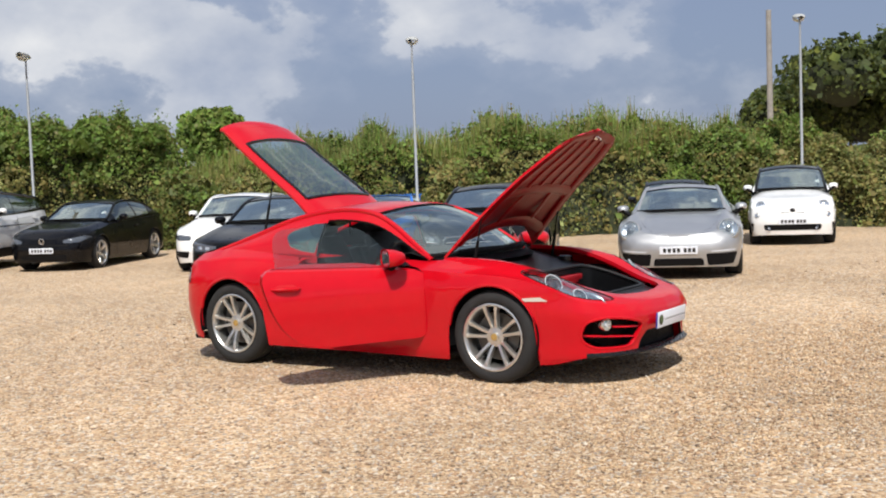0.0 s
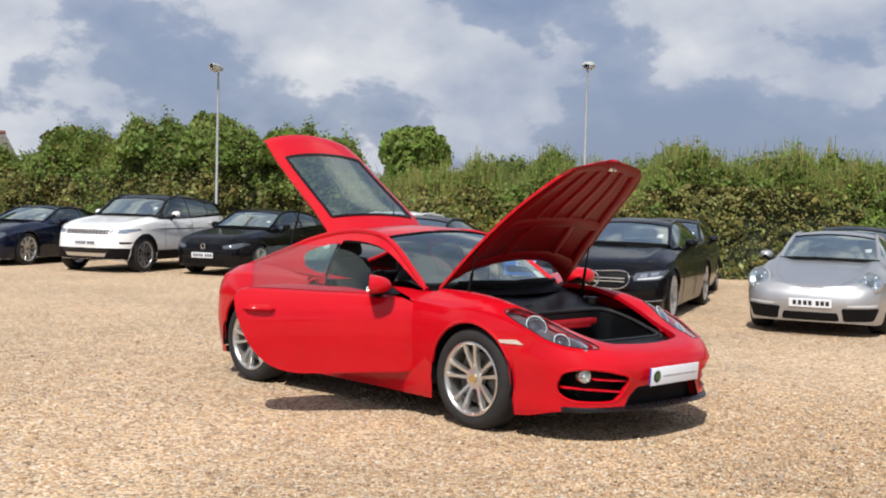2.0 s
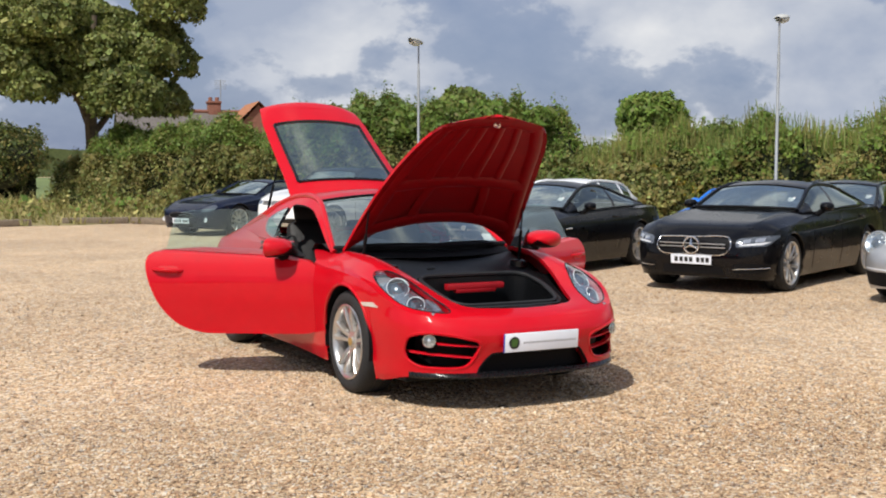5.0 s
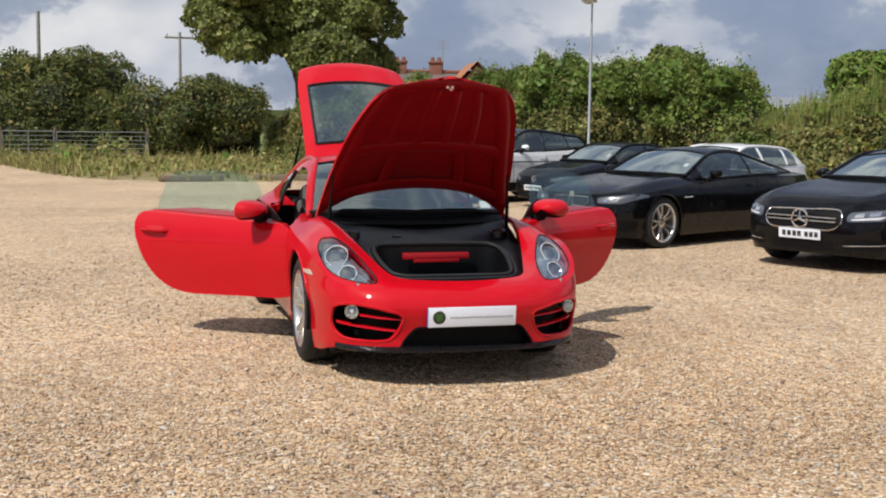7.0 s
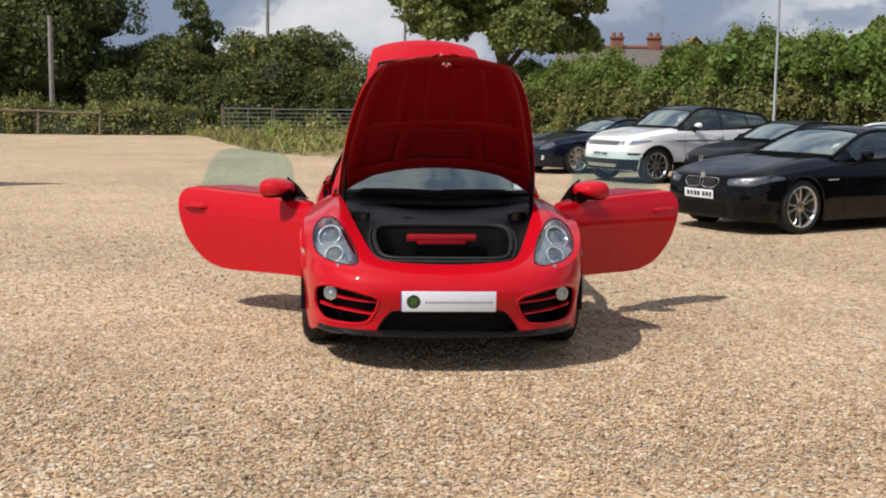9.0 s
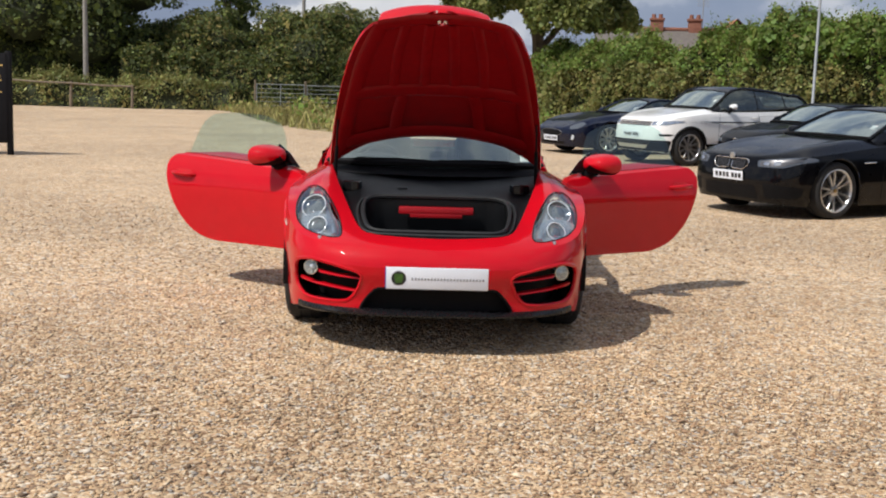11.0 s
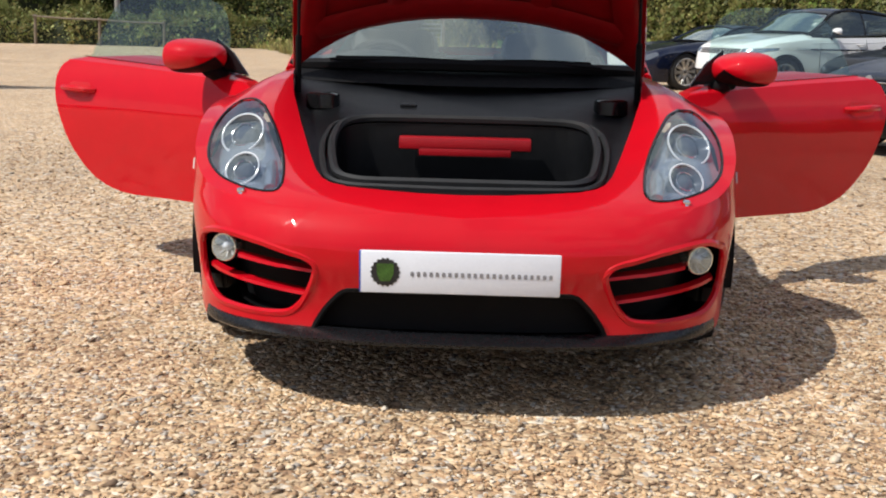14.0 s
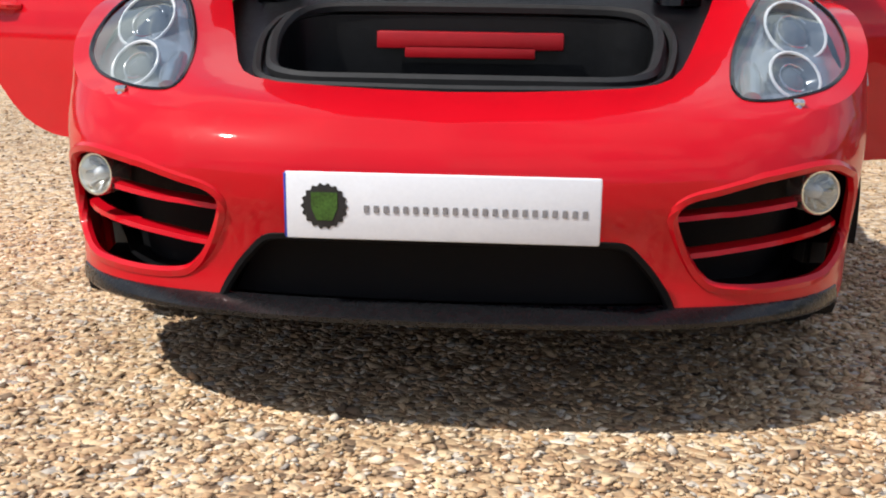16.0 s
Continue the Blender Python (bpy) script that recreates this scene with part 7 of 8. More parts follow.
def pebbles(name, count, region, size, label):
    """Loose stones: squashed, skewed octahedra in one mesh."""
    rng = np.random.default_rng(7 + count)
    x0, x1, y0, y1 = region
    base = np.array([(1, 0, 0), (0, 1, 0), (-1, 0, 0), (0, -1, 0), (0.25, 0.15, 0.8), (-0.2, -0.1, -0.8)], float)
    tri = np.array([(0, 1, 4), (1, 2, 4), (2, 3, 4), (3, 0, 4), (1, 0, 5), (2, 1, 5), (3, 2, 5), (0, 3, 5)], np.int32)
    w, h = (x1 - x0) / 2, (y1 - y0) / 2
    a, r = rng.uniform(0, math.tau, count), np.sqrt(rng.uniform(0, 1, count)) * (1 + 0.25 * np.abs(rng.normal(0, 1, count)))
    pos = np.stack([(x0 + x1) / 2 + w * 1.1 * r * np.cos(a), (y0 + y1) / 2 + h * 1.1 * r * np.sin(a), np.zeros(count)], 1)
    s = size * rng.lognormal(0, 0.38, count)
    jit = base[None] * (1 + rng.uniform(-0.35, 0.35, (count, 6, 3)))
    jit *= (s[:, None, None] * np.stack([np.ones(count), rng.uniform(0.55, 0.95, count), rng.uniform(0.35, 0.65, count)], 1)[:, None, :])
    a = rng.uniform(0, math.tau, count)
    c, si = np.cos(a), np.sin(a)
    tilt = rng.normal(0, 0.3, count)
    x = jit[..., 0] * c[:, None] - jit[..., 1] * si[:, None]
    y = jit[..., 0] * si[:, None] + jit[..., 1] * c[:, None]
    z = jit[..., 2] + x * np.sin(tilt)[:, None]
    v = np.stack([x, y, z], -1) + pos[:, None, :]
    v[..., 2] += (s * 0.12)[:, None]
    f = (tri[None] + 6 * np.arange(count)[:, None, None]).reshape(-1, 3)
    me = bpy.data.meshes.new(name)
    me.vertices.add(6 * count)
    me.vertices.foreach_set("co", v.astype(np.float32).reshape(-1))
    me.loops.add(len(f) * 3)
    me.loops.foreach_set("vertex_index", f.astype(np.int32).reshape(-1))
    me.polygons.add(len(f))
    me.polygons.foreach_set("loop_start", np.arange(0, 3 * len(f), 3, dtype=np.int32))
    me.polygons.foreach_set("use_smooth", np.ones(len(f), bool))
    me.materials.append(PEBBLE)
    me.update(calc_edges=True)
    tagged(new(name, me), label, "gravel", kind="stuff")


pebbles("loose_gravel", 66000, (-2.6, 2.8, -2.75, 0.6), 0.0080, "loose tan and cream flint stones on the yard")
pebbles("scattered_gravel", 44000, (-7.0, 6.0, -5.5, 5.0), 0.0088, "scattered tan flint stones across the yard")

# ---- planting ----


def leaf_quads(P, N, size, rng, stand=0.0):
    """Pointed leaf sprays at points P, facing roughly along N."""
    n = len(P)
    a = rng.normal(size=(n, 3))
    nn = N + rng.normal(scale=0.7, size=(n, 3))
    nn /= np.linalg.norm(nn, axis=1)[:, None] + 1e-9
    a[:, 2] += stand
    a -= nn * np.sum(a * nn, 1)[:, None]
    a /= np.linalg.norm(a, axis=1)[:, None] + 1e-9
    b = np.cross(nn, a)
    s = size * rng.lognormal(0, 0.45, n)
    w = rng.uniform(0.28, 0.5, n) * s
    return np.stack([P - a * s[:, None] * 0.5, P + b * w[:, None] - a * (s * 0.05)[:, None], P + a * s[:, None] * 0.55, P - b * w[:, None] + a * (s * 0.05)[:, None]], 1)


def hedge(name, path, heights, depth, leaves, size, mats, pick, seed, label, category="hedge", tufts=0.0, lump=0.35, kind="stuff"):
    """A hedge along a path: a lumpy core coloured near-black as inner shade, and a skin of leaves. path runs along its
    foot; the depth lies to its left.
    """
    rng = np.random.default_rng(seed)
    p = spline(path, 160)
    d = np.gradient(p, axis=0)
    d /= np.linalg.norm(d, axis=1)[:, None]
    back = np.stack([-d[:, 1], d[:, 0]], 1)
    hs = spline(heights, 160)
    hs[:, 1] += np.array([0.34 * noise.noise((k * 0.13, 3.0, seed)) + 0.24 * noise.noise((k * 0.37, 8.0, seed)) for k in range(160)])
    hfun = np.interp(np.linspace(0, 1, 160), (hs[:, 0] - hs[0, 0]) / (hs[-1, 0] - hs[0, 0]), hs[:, 1])

    def shape(u, v):
        """u along, v round: 0 foot, 0.62 the crest's front, 1 the back of the top."""
        i = u * 159
        i0 = np.clip(i.astype(int), 0, 158)
        k = (i - i0)[:, None]
        base = p[i0] * (1 - k) + p[i0 + 1] * k
        bk = back[i0]
        h = hfun[i0] * (1 - k[:, 0]) + hfun[i0 + 1] * k[:, 0]
        f = np.clip(v / 0.66, 0, 1)
        z = h * np.sin(f * math.pi / 2) ** 0.9
        inn = depth * (0.02 + 0.34 * f ** 1.6) + depth * 0.64 * np.clip((v - 0.66) / 0.34, 0, 1)
        q = np.concatenate([base + bk * inn[:, None], z[:, None]], 1)
        nrm = np.concatenate([-bk * np.cos(f * math.pi / 2 * 0.95)[:, None], np.sin(f * math.pi / 2 * 0.95)[:, None]], 1)
        wob = np.array([noise.noise(Vector(r) * 0.62) + 0.75 * noise.noise(Vector(r) * 1.5 + Vector((9, 4, 2))) + 0.40 * noise.noise(Vector(r) * 3.6 + Vector((2, 7, 5))) for r in q])
        return q + nrm * (wob * lump * (0.6 + 0.4 * np.clip(f * 2, 0, 1)))[:, None], nrm, wob
    # core: its near-black colour paints the shade behind the leaves
    nu, nv = 240, 22
    uu, vv = np.meshgrid(np.linspace(0, 1, nu), np.linspace(0, 1, nv), indexing="ij")
    q, nrm, _ = shape(uu.ravel(), vv.ravel())
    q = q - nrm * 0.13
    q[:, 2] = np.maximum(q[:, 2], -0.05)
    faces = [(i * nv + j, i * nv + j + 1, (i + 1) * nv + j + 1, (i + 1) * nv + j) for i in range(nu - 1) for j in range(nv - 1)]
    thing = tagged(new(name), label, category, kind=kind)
    mesh_from("core", q.tolist(), faces, SHADE_CORE, thing, smooth=True)
    # leaves
    u, v = rng.uniform(0, 1, leaves), rng.beta(1.15, 1.0, leaves)
    q, nrm, wob = shape(u, v)
    q = q + nrm * rng.normal(-0.01, 0.10, leaves)[:, None]
    # thin the hollows, so that the core's painted shade shows in them
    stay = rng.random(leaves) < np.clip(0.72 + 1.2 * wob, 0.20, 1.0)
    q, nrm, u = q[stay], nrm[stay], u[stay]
    C = leaf_quads(q, nrm, size, rng)
    idx = np.array([pick(a, b, rng.random()) for a, b in zip(q, u)])
    if tufts:
        nt = int(leaves * tufts)
        stems = max(8, nt // 26)
        us = rng.uniform(0, 1, stems)
        b, n2, _ = shape(us, np.full(stems, 0.66) + rng.uniform(-0.06, 0.2, stems))
        hh = np.minimum(rng.gamma(2.0, 0.14, stems), 0.5)
        si = rng.integers(0, stems, nt)
        t = rng.uniform(0, 1, nt)
        tip = b[si] + np.stack([rng.normal(0, 0.05, nt), rng.normal(0, 0.05, nt), t * hh[si]], 1)
        C = np.concatenate([C, leaf_quads(tip, np.tile([[-0.6, -0.3, 0.3]], (nt, 1)), size * 0.8, rng, 1.2)])
        idx = np.concatenate([idx, np.array([pick(a, c, rng.random()) for a, c in zip(tip, us[si])])])
        # slender grass and weed stalks on the crest
        ng = int(leaves * tufts * 0.8)
        ug = np.clip(rng.choice(rng.uniform(0, 1, 60), ng) + rng.normal(0, 0.012, ng), 0, 1)
        b, n2, _ = shape(ug, np.full(ng, 0.62) + rng.uniform(-0.16, 0.16, ng))
        hg = np.minimum(rng.gamma(3.0, 0.10, ng), 0.60) * np.where((ug > 0.45) & (ug < 0.72), 1.0, 0.45)
        lean = rng.normal(0, 0.16, (ng, 3)) * hg[:, None]
        lean[:, 2] = hg
        wd = np.stack([d[np.clip((ug * 159).astype(int), 0, 159)][:, 0], d[np.clip((ug * 159).astype(int), 0, 159)][:, 1], np.zeros(ng)], 1) * 0.011
        b[:, 2] -= 0.08
        C = np.concatenate([C, np.stack([b - wd, b + wd, b + lean + wd * 0.3, b + lean - wd * 0.3], 1)])
        idx = np.concatenate([idx, rng.integers(0, len(mats), ng)])
    ob = quads("leaves", C, mats, thing, idx)
    return thing


def main_pick(p, u, r):
    """Bramble browns, hedge greens and bright growth in drifts."""
    k = noise.noise(Vector(p) * 0.33) + 0.35 * noise.noise(Vector(p) * 1.3)
    if p[2] > 1.85 + 0.5 * k:
        return 2 if r < 0.55 else (0 if r < 0.9 else 1)
    if k > -0.12:
        return 1 if r < 0.50 else (3 if r < 0.80 else 0)
    if k < -0.34:
        return 2 if r < 0.6 else 0
    return 0 if r < 0.6 else (1 if r < 0.92 else 2)


hedge("boundary_hedge", [(2.6, 34.5), (3.8, 29.5), (5.6, 24.0), (8.9, 17.6), (11.4, 13.0), (13.2, 9.6), (15.3, 6.5), (17.5, 2.6), (19.0, -3.2), (20.5, -9)],
      [(0, 1.8), (0.1, 2.05), (0.2, 2.26), (0.245, 2.22), (0.275, 2.55), (0.33, 2.62), (0.415, 2.5), (0.455, 1.75), (0.52, 1.9), (0.58, 2.2), (0.66, 2.12), (0.72, 1.85), (0.80, 1.55), (0.88, 1.5), (1, 1.6)], 2.6, 520000, 0.052, [LEAF, LEAF_BROWN, LEAF_BRIGHT, LEAF_OLIVE], main_pick, 11,
      "tall mixed boundary hedge of bramble, ivy and hawthorn", tufts=0.06, lump=0.60)


def bush(name, label, blobs, leaves, size, mats, seed, category="bush", trunk=None, kind="stuff", core=True, share=None):
    """Leaves spread over a cluster of uneven balls, thinning outwards, round a filling coloured near-black as inner
    shade.
    """
    rng = np.random.default_rng(seed)
    thing = tagged(new(name), label, category, kind=kind)
    w = np.array([b[3] * b[3] for b in blobs], float)
    si = rng.choice(len(blobs), leaves, p=w / w.sum())
    B = np.array(blobs, float)
    n = rng.normal(size=(leaves, 3))
    n /= np.linalg.norm(n, axis=1)[:, None]
    n[:, 2] = np.where(n[:, 2] < -0.5, -n[:, 2], n[:, 2])
    wob = np.array([1 + 0.30 * noise.noise(Vector(v) * 2.3 + Vector((float(s) * 3.7, 0, 0))) for v, s in zip(n, si)])
    q = B[si, :3] + n * (B[si, 3] * wob * rng.uniform(0.72, 1.06, leaves) ** 0.7)[:, None] * np.array([1, 1, 0.85])
    keep = q[:, 2] > 0.05
    q, n, si = q[keep], n[keep], si[keep]
    C = leaf_quads(q, n, size, rng)
    idx = np.minimum((rng.random(len(q)) ** (share or 1.6) * len(mats)).astype(int), len(mats) - 1)
    quads("crown" if trunk else "leaves", C, mats, thing, idx)
    # filling balls whose dark colour paints the shade within the bush
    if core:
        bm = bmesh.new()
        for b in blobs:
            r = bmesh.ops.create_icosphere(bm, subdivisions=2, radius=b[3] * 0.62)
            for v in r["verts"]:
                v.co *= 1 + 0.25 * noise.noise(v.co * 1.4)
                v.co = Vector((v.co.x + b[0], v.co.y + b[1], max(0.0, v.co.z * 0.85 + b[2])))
        part("shade_heart", bm, SHADE_CORE, thing)
    if trunk:
        bm = bmesh.new()
        for path, r0, r1 in trunk:
            pts = spline(path, 10)
            add_tube(bm, pts, [r0 + (r1 - r0) * i / 9 for i in range(10)], 8)
        part("trunk", bm, BARK, thing)
    return thing


def cluster(centre, spread, count, radius, seed):
    """Uneven balls round a centre."""
    rng = np.random.default_rng(seed)
    out = []
    for _ in range(count):
        o = rng.normal(size=3)
        o /= np.linalg.norm(o) + 1e-9
        o *= rng.uniform(0.3, 1.0)
        out.append((centre[0] + o[0] * spread[0], centre[1] + o[1] * spread[1], centre[2] + o[2] * spread[2], radius * rng.uniform(0.65, 1.3)))
    return out


# round bush standing above the hedge, and the broad tree beyond it
bush("round_bush", "round bright green bush above the hedge", cluster((17.6, 20.7, 2.9), (0.75, 0.75, 0.55), 9, 0.62, 3) + cluster((17.5, 20.6, 1.6), (0.8, 0.8, 0.6), 8, 0.6, 33) + cluster((17.5, 20.6, 2.2), (0.55, 0.55, 0.3), 6, 0.5, 34), 30000, 0.10, [LEAF_BRIGHT, LEAF], 21)
bush("ivy_mound", "clipped ivy mound on top of the hedge", [(7.9 + 0.62 * k + 0.15 * math.sin(k * 2.1), 19.9 - 1.05 * k, 2.42 + 0.1 * math.cos(k * 1.7), 0.45 + 0.12 * math.sin(k * 2.6)) for k in range(5)], 16000, 0.08, [LEAF_BRIGHT, LEAF], 22)
tx, ty = 3.9, 33.5
bush("maple_tree", "broad maple with yellowing green leaves", cluster((tx, ty, 5.3), (4.0, 3.6, 2.9), 40, 1.05, 5), 150000, 0.105, [LEAF_TREE, LEAF_TREE, LEAF_OLIVE], 23, "tree",
     trunk=[([(tx, ty, 0), (tx + 0.1, ty, 1.6), (tx, ty - 0.1, 3.2), (tx + 0.2, ty, 6.5)], 0.30, 0.10)] + [([(tx, ty, 2.4 + 0.3 * k), (tx + 1.2 * math.cos(k * 1.9), ty + 1.2 * math.sin(k * 1.9), 3.9 + 0.3 * k), (tx + 2.8 * math.cos(k * 1.9 + 0.2), ty + 2.8 * math.sin(k * 1.9 + 0.2), 5.2 + 0.5 * k)], 0.13, 0.03) for k in range(6)], kind="thing", core=False)

# wooded bank past the small hatchback
bush("wooded_bank", "dark wooded bank beyond the hedge", cluster((52, 6.2, 4.4), (6, 8, 1.8), 38, 2.0, 6) + cluster((51, 13.0, 3.2), (4, 3.6, 1.1), 14, 1.5, 16), 50000, 0.22, [LEAF_DARK, LEAF_DARK, LEAF], 24, "trees")
bush("light_bush", "light green bush behind the hedge", cluster((30, -0.9, 3.4), (2.4, 2.2, 0.8), 12, 1.1, 7), 14000, 0.18, [LEAF_BRIGHT, LEAF], 25)
# thicket behind the field gate
bush("thicket", "dense dark thicket behind a field gate", cluster((-4.8, 48, 2.6), (2.7, 2.0, 1.6), 24, 1.2, 8) + cluster((-10.2, 49, 2.2), (2.6, 2.0, 1.4), 16, 1.3, 18) + cluster((1.4, 43.5, 1.7), (3.4, 2.5, 0.9), 18, 1.3, 9), 150000, 0.082, [LEAF_DARK, LEAF, LEAF_BROWN], 26, "trees")
bush("tall_trees", "tall dark trees at the edge of the yard", cluster((-18.6, 48, 4.8), (6.0, 3.0, 3.0), 34, 1.9, 10) + cluster((-33, 44, 3.6), (8.0, 3.0, 2.4), 22, 2.1, 17), 130000, 0.13, [LEAF_DARK, LEAF, LEAF_DARK], 27, "trees")
hedge("low_hedge", [(-40, 31), (-26, 36.0), (-14.3, 37.9), (-10.5, 37.9), (-7.4, 38.9)], [(0, 1.1), (0.4, 0.95), (0.8, 1.0), (1, 1.05)], 2.0, 60000, 0.065, [LEAF_OLIVE, LEAF, LEAF_BROWN], lambda p, u, r: 0 if r < 0.45 else (1 if r < 0.65 else 2), 12, "low rough hedge along the far edge of the yard", lump=0.25, tufts=0.30)


hedge("gate_thicket", [(-13, 44.0), (-8.0, 45.2), (-2.0, 45.4), (3.5, 43.5)], [(0, 2.2), (0.3, 2.0), (0.6, 2.3), (1, 2.2)], 2.0, 60000, 0.085, [LEAF_DARK, LEAF, LEAF_BROWN], lambda p, u, r: 0 if r < 0.55 else (1 if r < 0.85 else 2), 13, "dark undergrowth behind the field gate", lump=0.35, tufts=0.05)


hedge("far_undergrowth", [(-52, 30), (-36, 38), (-24, 44.5), (-13, 48), (-7, 49.5), (-1.5, 50)], [(0, 3.2), (0.4, 3.0), (0.7, 3.3), (0.85, 3.5), (1, 3.0)], 3.0, 70000, 0.12, [LEAF, LEAF_OLIVE, LEAF_DARK], lambda p, u, r: 0 if r < 0.35 else (1 if r < 0.45 else 2), 14, "rough undergrowth below the tall trees", lump=0.5, tufts=0.03)
bush("garden_bush", "rounded garden trees above the hedge", cluster((12.0, 31.0, 2.9), (0.7, 0.7, 0.5), 8, 0.6, 41) + cluster((15.8, 29.3, 2.9), (1.4, 1.2, 0.7), 10, 0.75, 42), 22000, 0.11, [LEAF, LEAF_BRIGHT, LEAF_OLIVE], 28)


bush("ash_tree", "slender open ash rising above the thicket", cluster((-9.3, 50.5, 4.4), (1.1, 1.1, 2.1), 20, 0.42, 61), 4600, 0.12, [LEAF_DARK, LEAF, LEAF_OLIVE], 62, "tree",
     trunk=[([(-9.3, 50.5, 0), (-9.25, 50.5, 2.0), (-9.35, 50.4, 4.0), (-9.3, 50.5, 6.2)], 0.14, 0.03)] + [([(-9.3, 50.5, 2.8 + 0.5 * k), (-9.3 + 0.5 * math.cos(k * 2.2), 50.5 + 0.5 * math.sin(k * 2.2), 3.6 + 0.5 * k), (-9.3 + 0.9 * math.cos(k * 2.2), 50.5 + 0.9 * math.sin(k * 2.2), 4.2 + 0.5 * k)], 0.05, 0.015) for k in range(5)], kind="thing", core=False)


def tree_line():
    """The far tree belt all round the yard."""
    rng = np.random.default_rng(4)
    verts, faces = [], []
    n = 360
    for i in range(n):
        a = i * math.tau / n
        r = 150 + 18 * noise.noise((math.cos(a) * 4, math.sin(a) * 4, 0))
        h = 3.6 + 2.2 * noise.noise((math.cos(a) * 9, math.sin(a) * 9, 5)) + 1.2 * noise.noise((math.cos(a) * 40, math.sin(a) * 40, 1))
        for z in (-0.5, h * 0.6, h):
            k = 1 + 0.02 * z / 5 + 0.01 * noise.noise((i * 0.7, z, 0))
            verts.append((r * k * math.cos(a), r * k * math.sin(a), z))
    for i in range(n):
        for j in range(2):
            a, b = i * 3 + j, ((i + 1) % n) * 3 + j
            faces.append((a, b, b + 1, a + 1))
    tagged(mesh_from("backdrop", verts, faces, LEAF_DARK, smooth=True), "far belt of trees along the horizon", "trees", kind="structure")


tree_line()


def grass_patch():
    """Rough verge with weeds before the gate and the sleepers."""
    pts = [(-9.5, 40.5), (-7.2, 37.5), (-5.0, 30.0), (-2.6, 23.6), (0.4, 22.4), (3.0, 22.9), (4.6, 22.0), (6.0, 25), (4.0, 33), (2, 41), (-4, 44)]
    bm = bmesh.new()
    ring = spline(pts + pts[:1], 90)
    c = np.mean(ring, axis=0)
    rows = [[(c[0] + (p[0] - c[0]) * k * (1 + 0.10 * noise.noise((p[0] * 0.9, p[1] * 0.9, 0)) * k), c[1] + (p[1] - c[1]) * k * (1 + 0.06 * noise.noise((p[0] * 1.3, p[1] * 1.3, 4)) * k), 0.05 * (1 - k ** 4) + 0.012 - (0.05 if k > 1 else 0)) for p in ring] for k in (0.02, 0.5, 0.8, 0.9, 0.97, 1.03)]
    add_grid(bm, rows)
    tagged(part("verge", bm, GRASS), "rough dry grass verge by the gate", "grass", kind="structure")
    rng = np.random.default_rng(31)
    n = 15000
    k = np.sqrt(rng.uniform(0, 1.12, n))
    i = rng.integers(0, len(ring) - 1, n)
    base = c + (ring[i] - c) * k[:, None]
    h = rng.gamma(2.2, 0.055, n) * (1 + 1.2 * (rng.random(n) < 0.10))
    lean = rng.normal(0, 0.4, (n, 2)) * h[:, None]
    a = rng.uniform(0, math.tau, n)
    w = np.stack([np.cos(a), np.sin(a)], 1) * 0.018
    z = np.full(n, 0.03)
    C = np.zeros((n, 4, 3))
    C[:, 0, :2], C[:, 1, :2], C[:, 2, :2], C[:, 3, :2] = base - w, base + w, base + lean + w * 0.2, base + lean - w * 0.2
    C[:, 0, 2] = C[:, 1, 2] = z
    C[:, 2, 2] = C[:, 3, 2] = z + h
    tagged(quads("grass", C, [BLADE]), "tufts of dry grass", "grass", kind="stuff")
    clumps = [(-4.0, 34.0, 0.8), (-2.6, 35.0, 1.0), (-6.6, 37.0, 0.45), (0.8, 26, 0.6), (2.4, 24.5, 0.7), (3.6, 26, 0.7), (-1.2, 27, 0.5), (-3.4, 29, 0.7), (-2.2, 25, 0.5)]
    m = 300
    P = np.concatenate([np.stack([rng.normal(x, 0.38, m), rng.normal(y, 0.38, m), hh * rng.beta(1.6, 1.8, m)], 1) for x, y, hh in clumps])
    P = P[P[:, 2] < 1.15]
    C = leaf_quads(P, np.tile([[0.0, -1.0, 0.4]], (len(P), 1)), 0.075, rng, 2.2)
    tagged(quads("weeds", C, [LEAF_BRIGHT, BLADE, LEAF_BROWN], None, rng.integers(0, 3, len(P))), "tall weeds before the field gate", "weeds", kind="stuff")
    bm = bmesh.new()
    add_grid(bm, [[(x, y, 0.015 + 0.02 * noise.noise((x * 0.1, y * 0.1, 0))) for x in np.linspace(-90, 90, 30)] for y in np.linspace(44.5, 140, 14)])
    tagged(part("field", bm, FIELD), "green field beyond the gate", "field", kind="structure")
    rw = []
    for k in range(6):
        rw += cluster((11.2 + 0.25 * k, 14.4 - 0.45 * k, 0.9), (0.3, 0.3, 0.5), 3, 0.3, 50 + k)
    bush("ragwort_plants", "flowering yellow ragwort at the foot of the hedge", rw, 3500, 0.10, [LEAF, YELLOW_FLOWER], 34, "weeds", core=False)


grass_patch()

# ---- street furniture and buildings ----


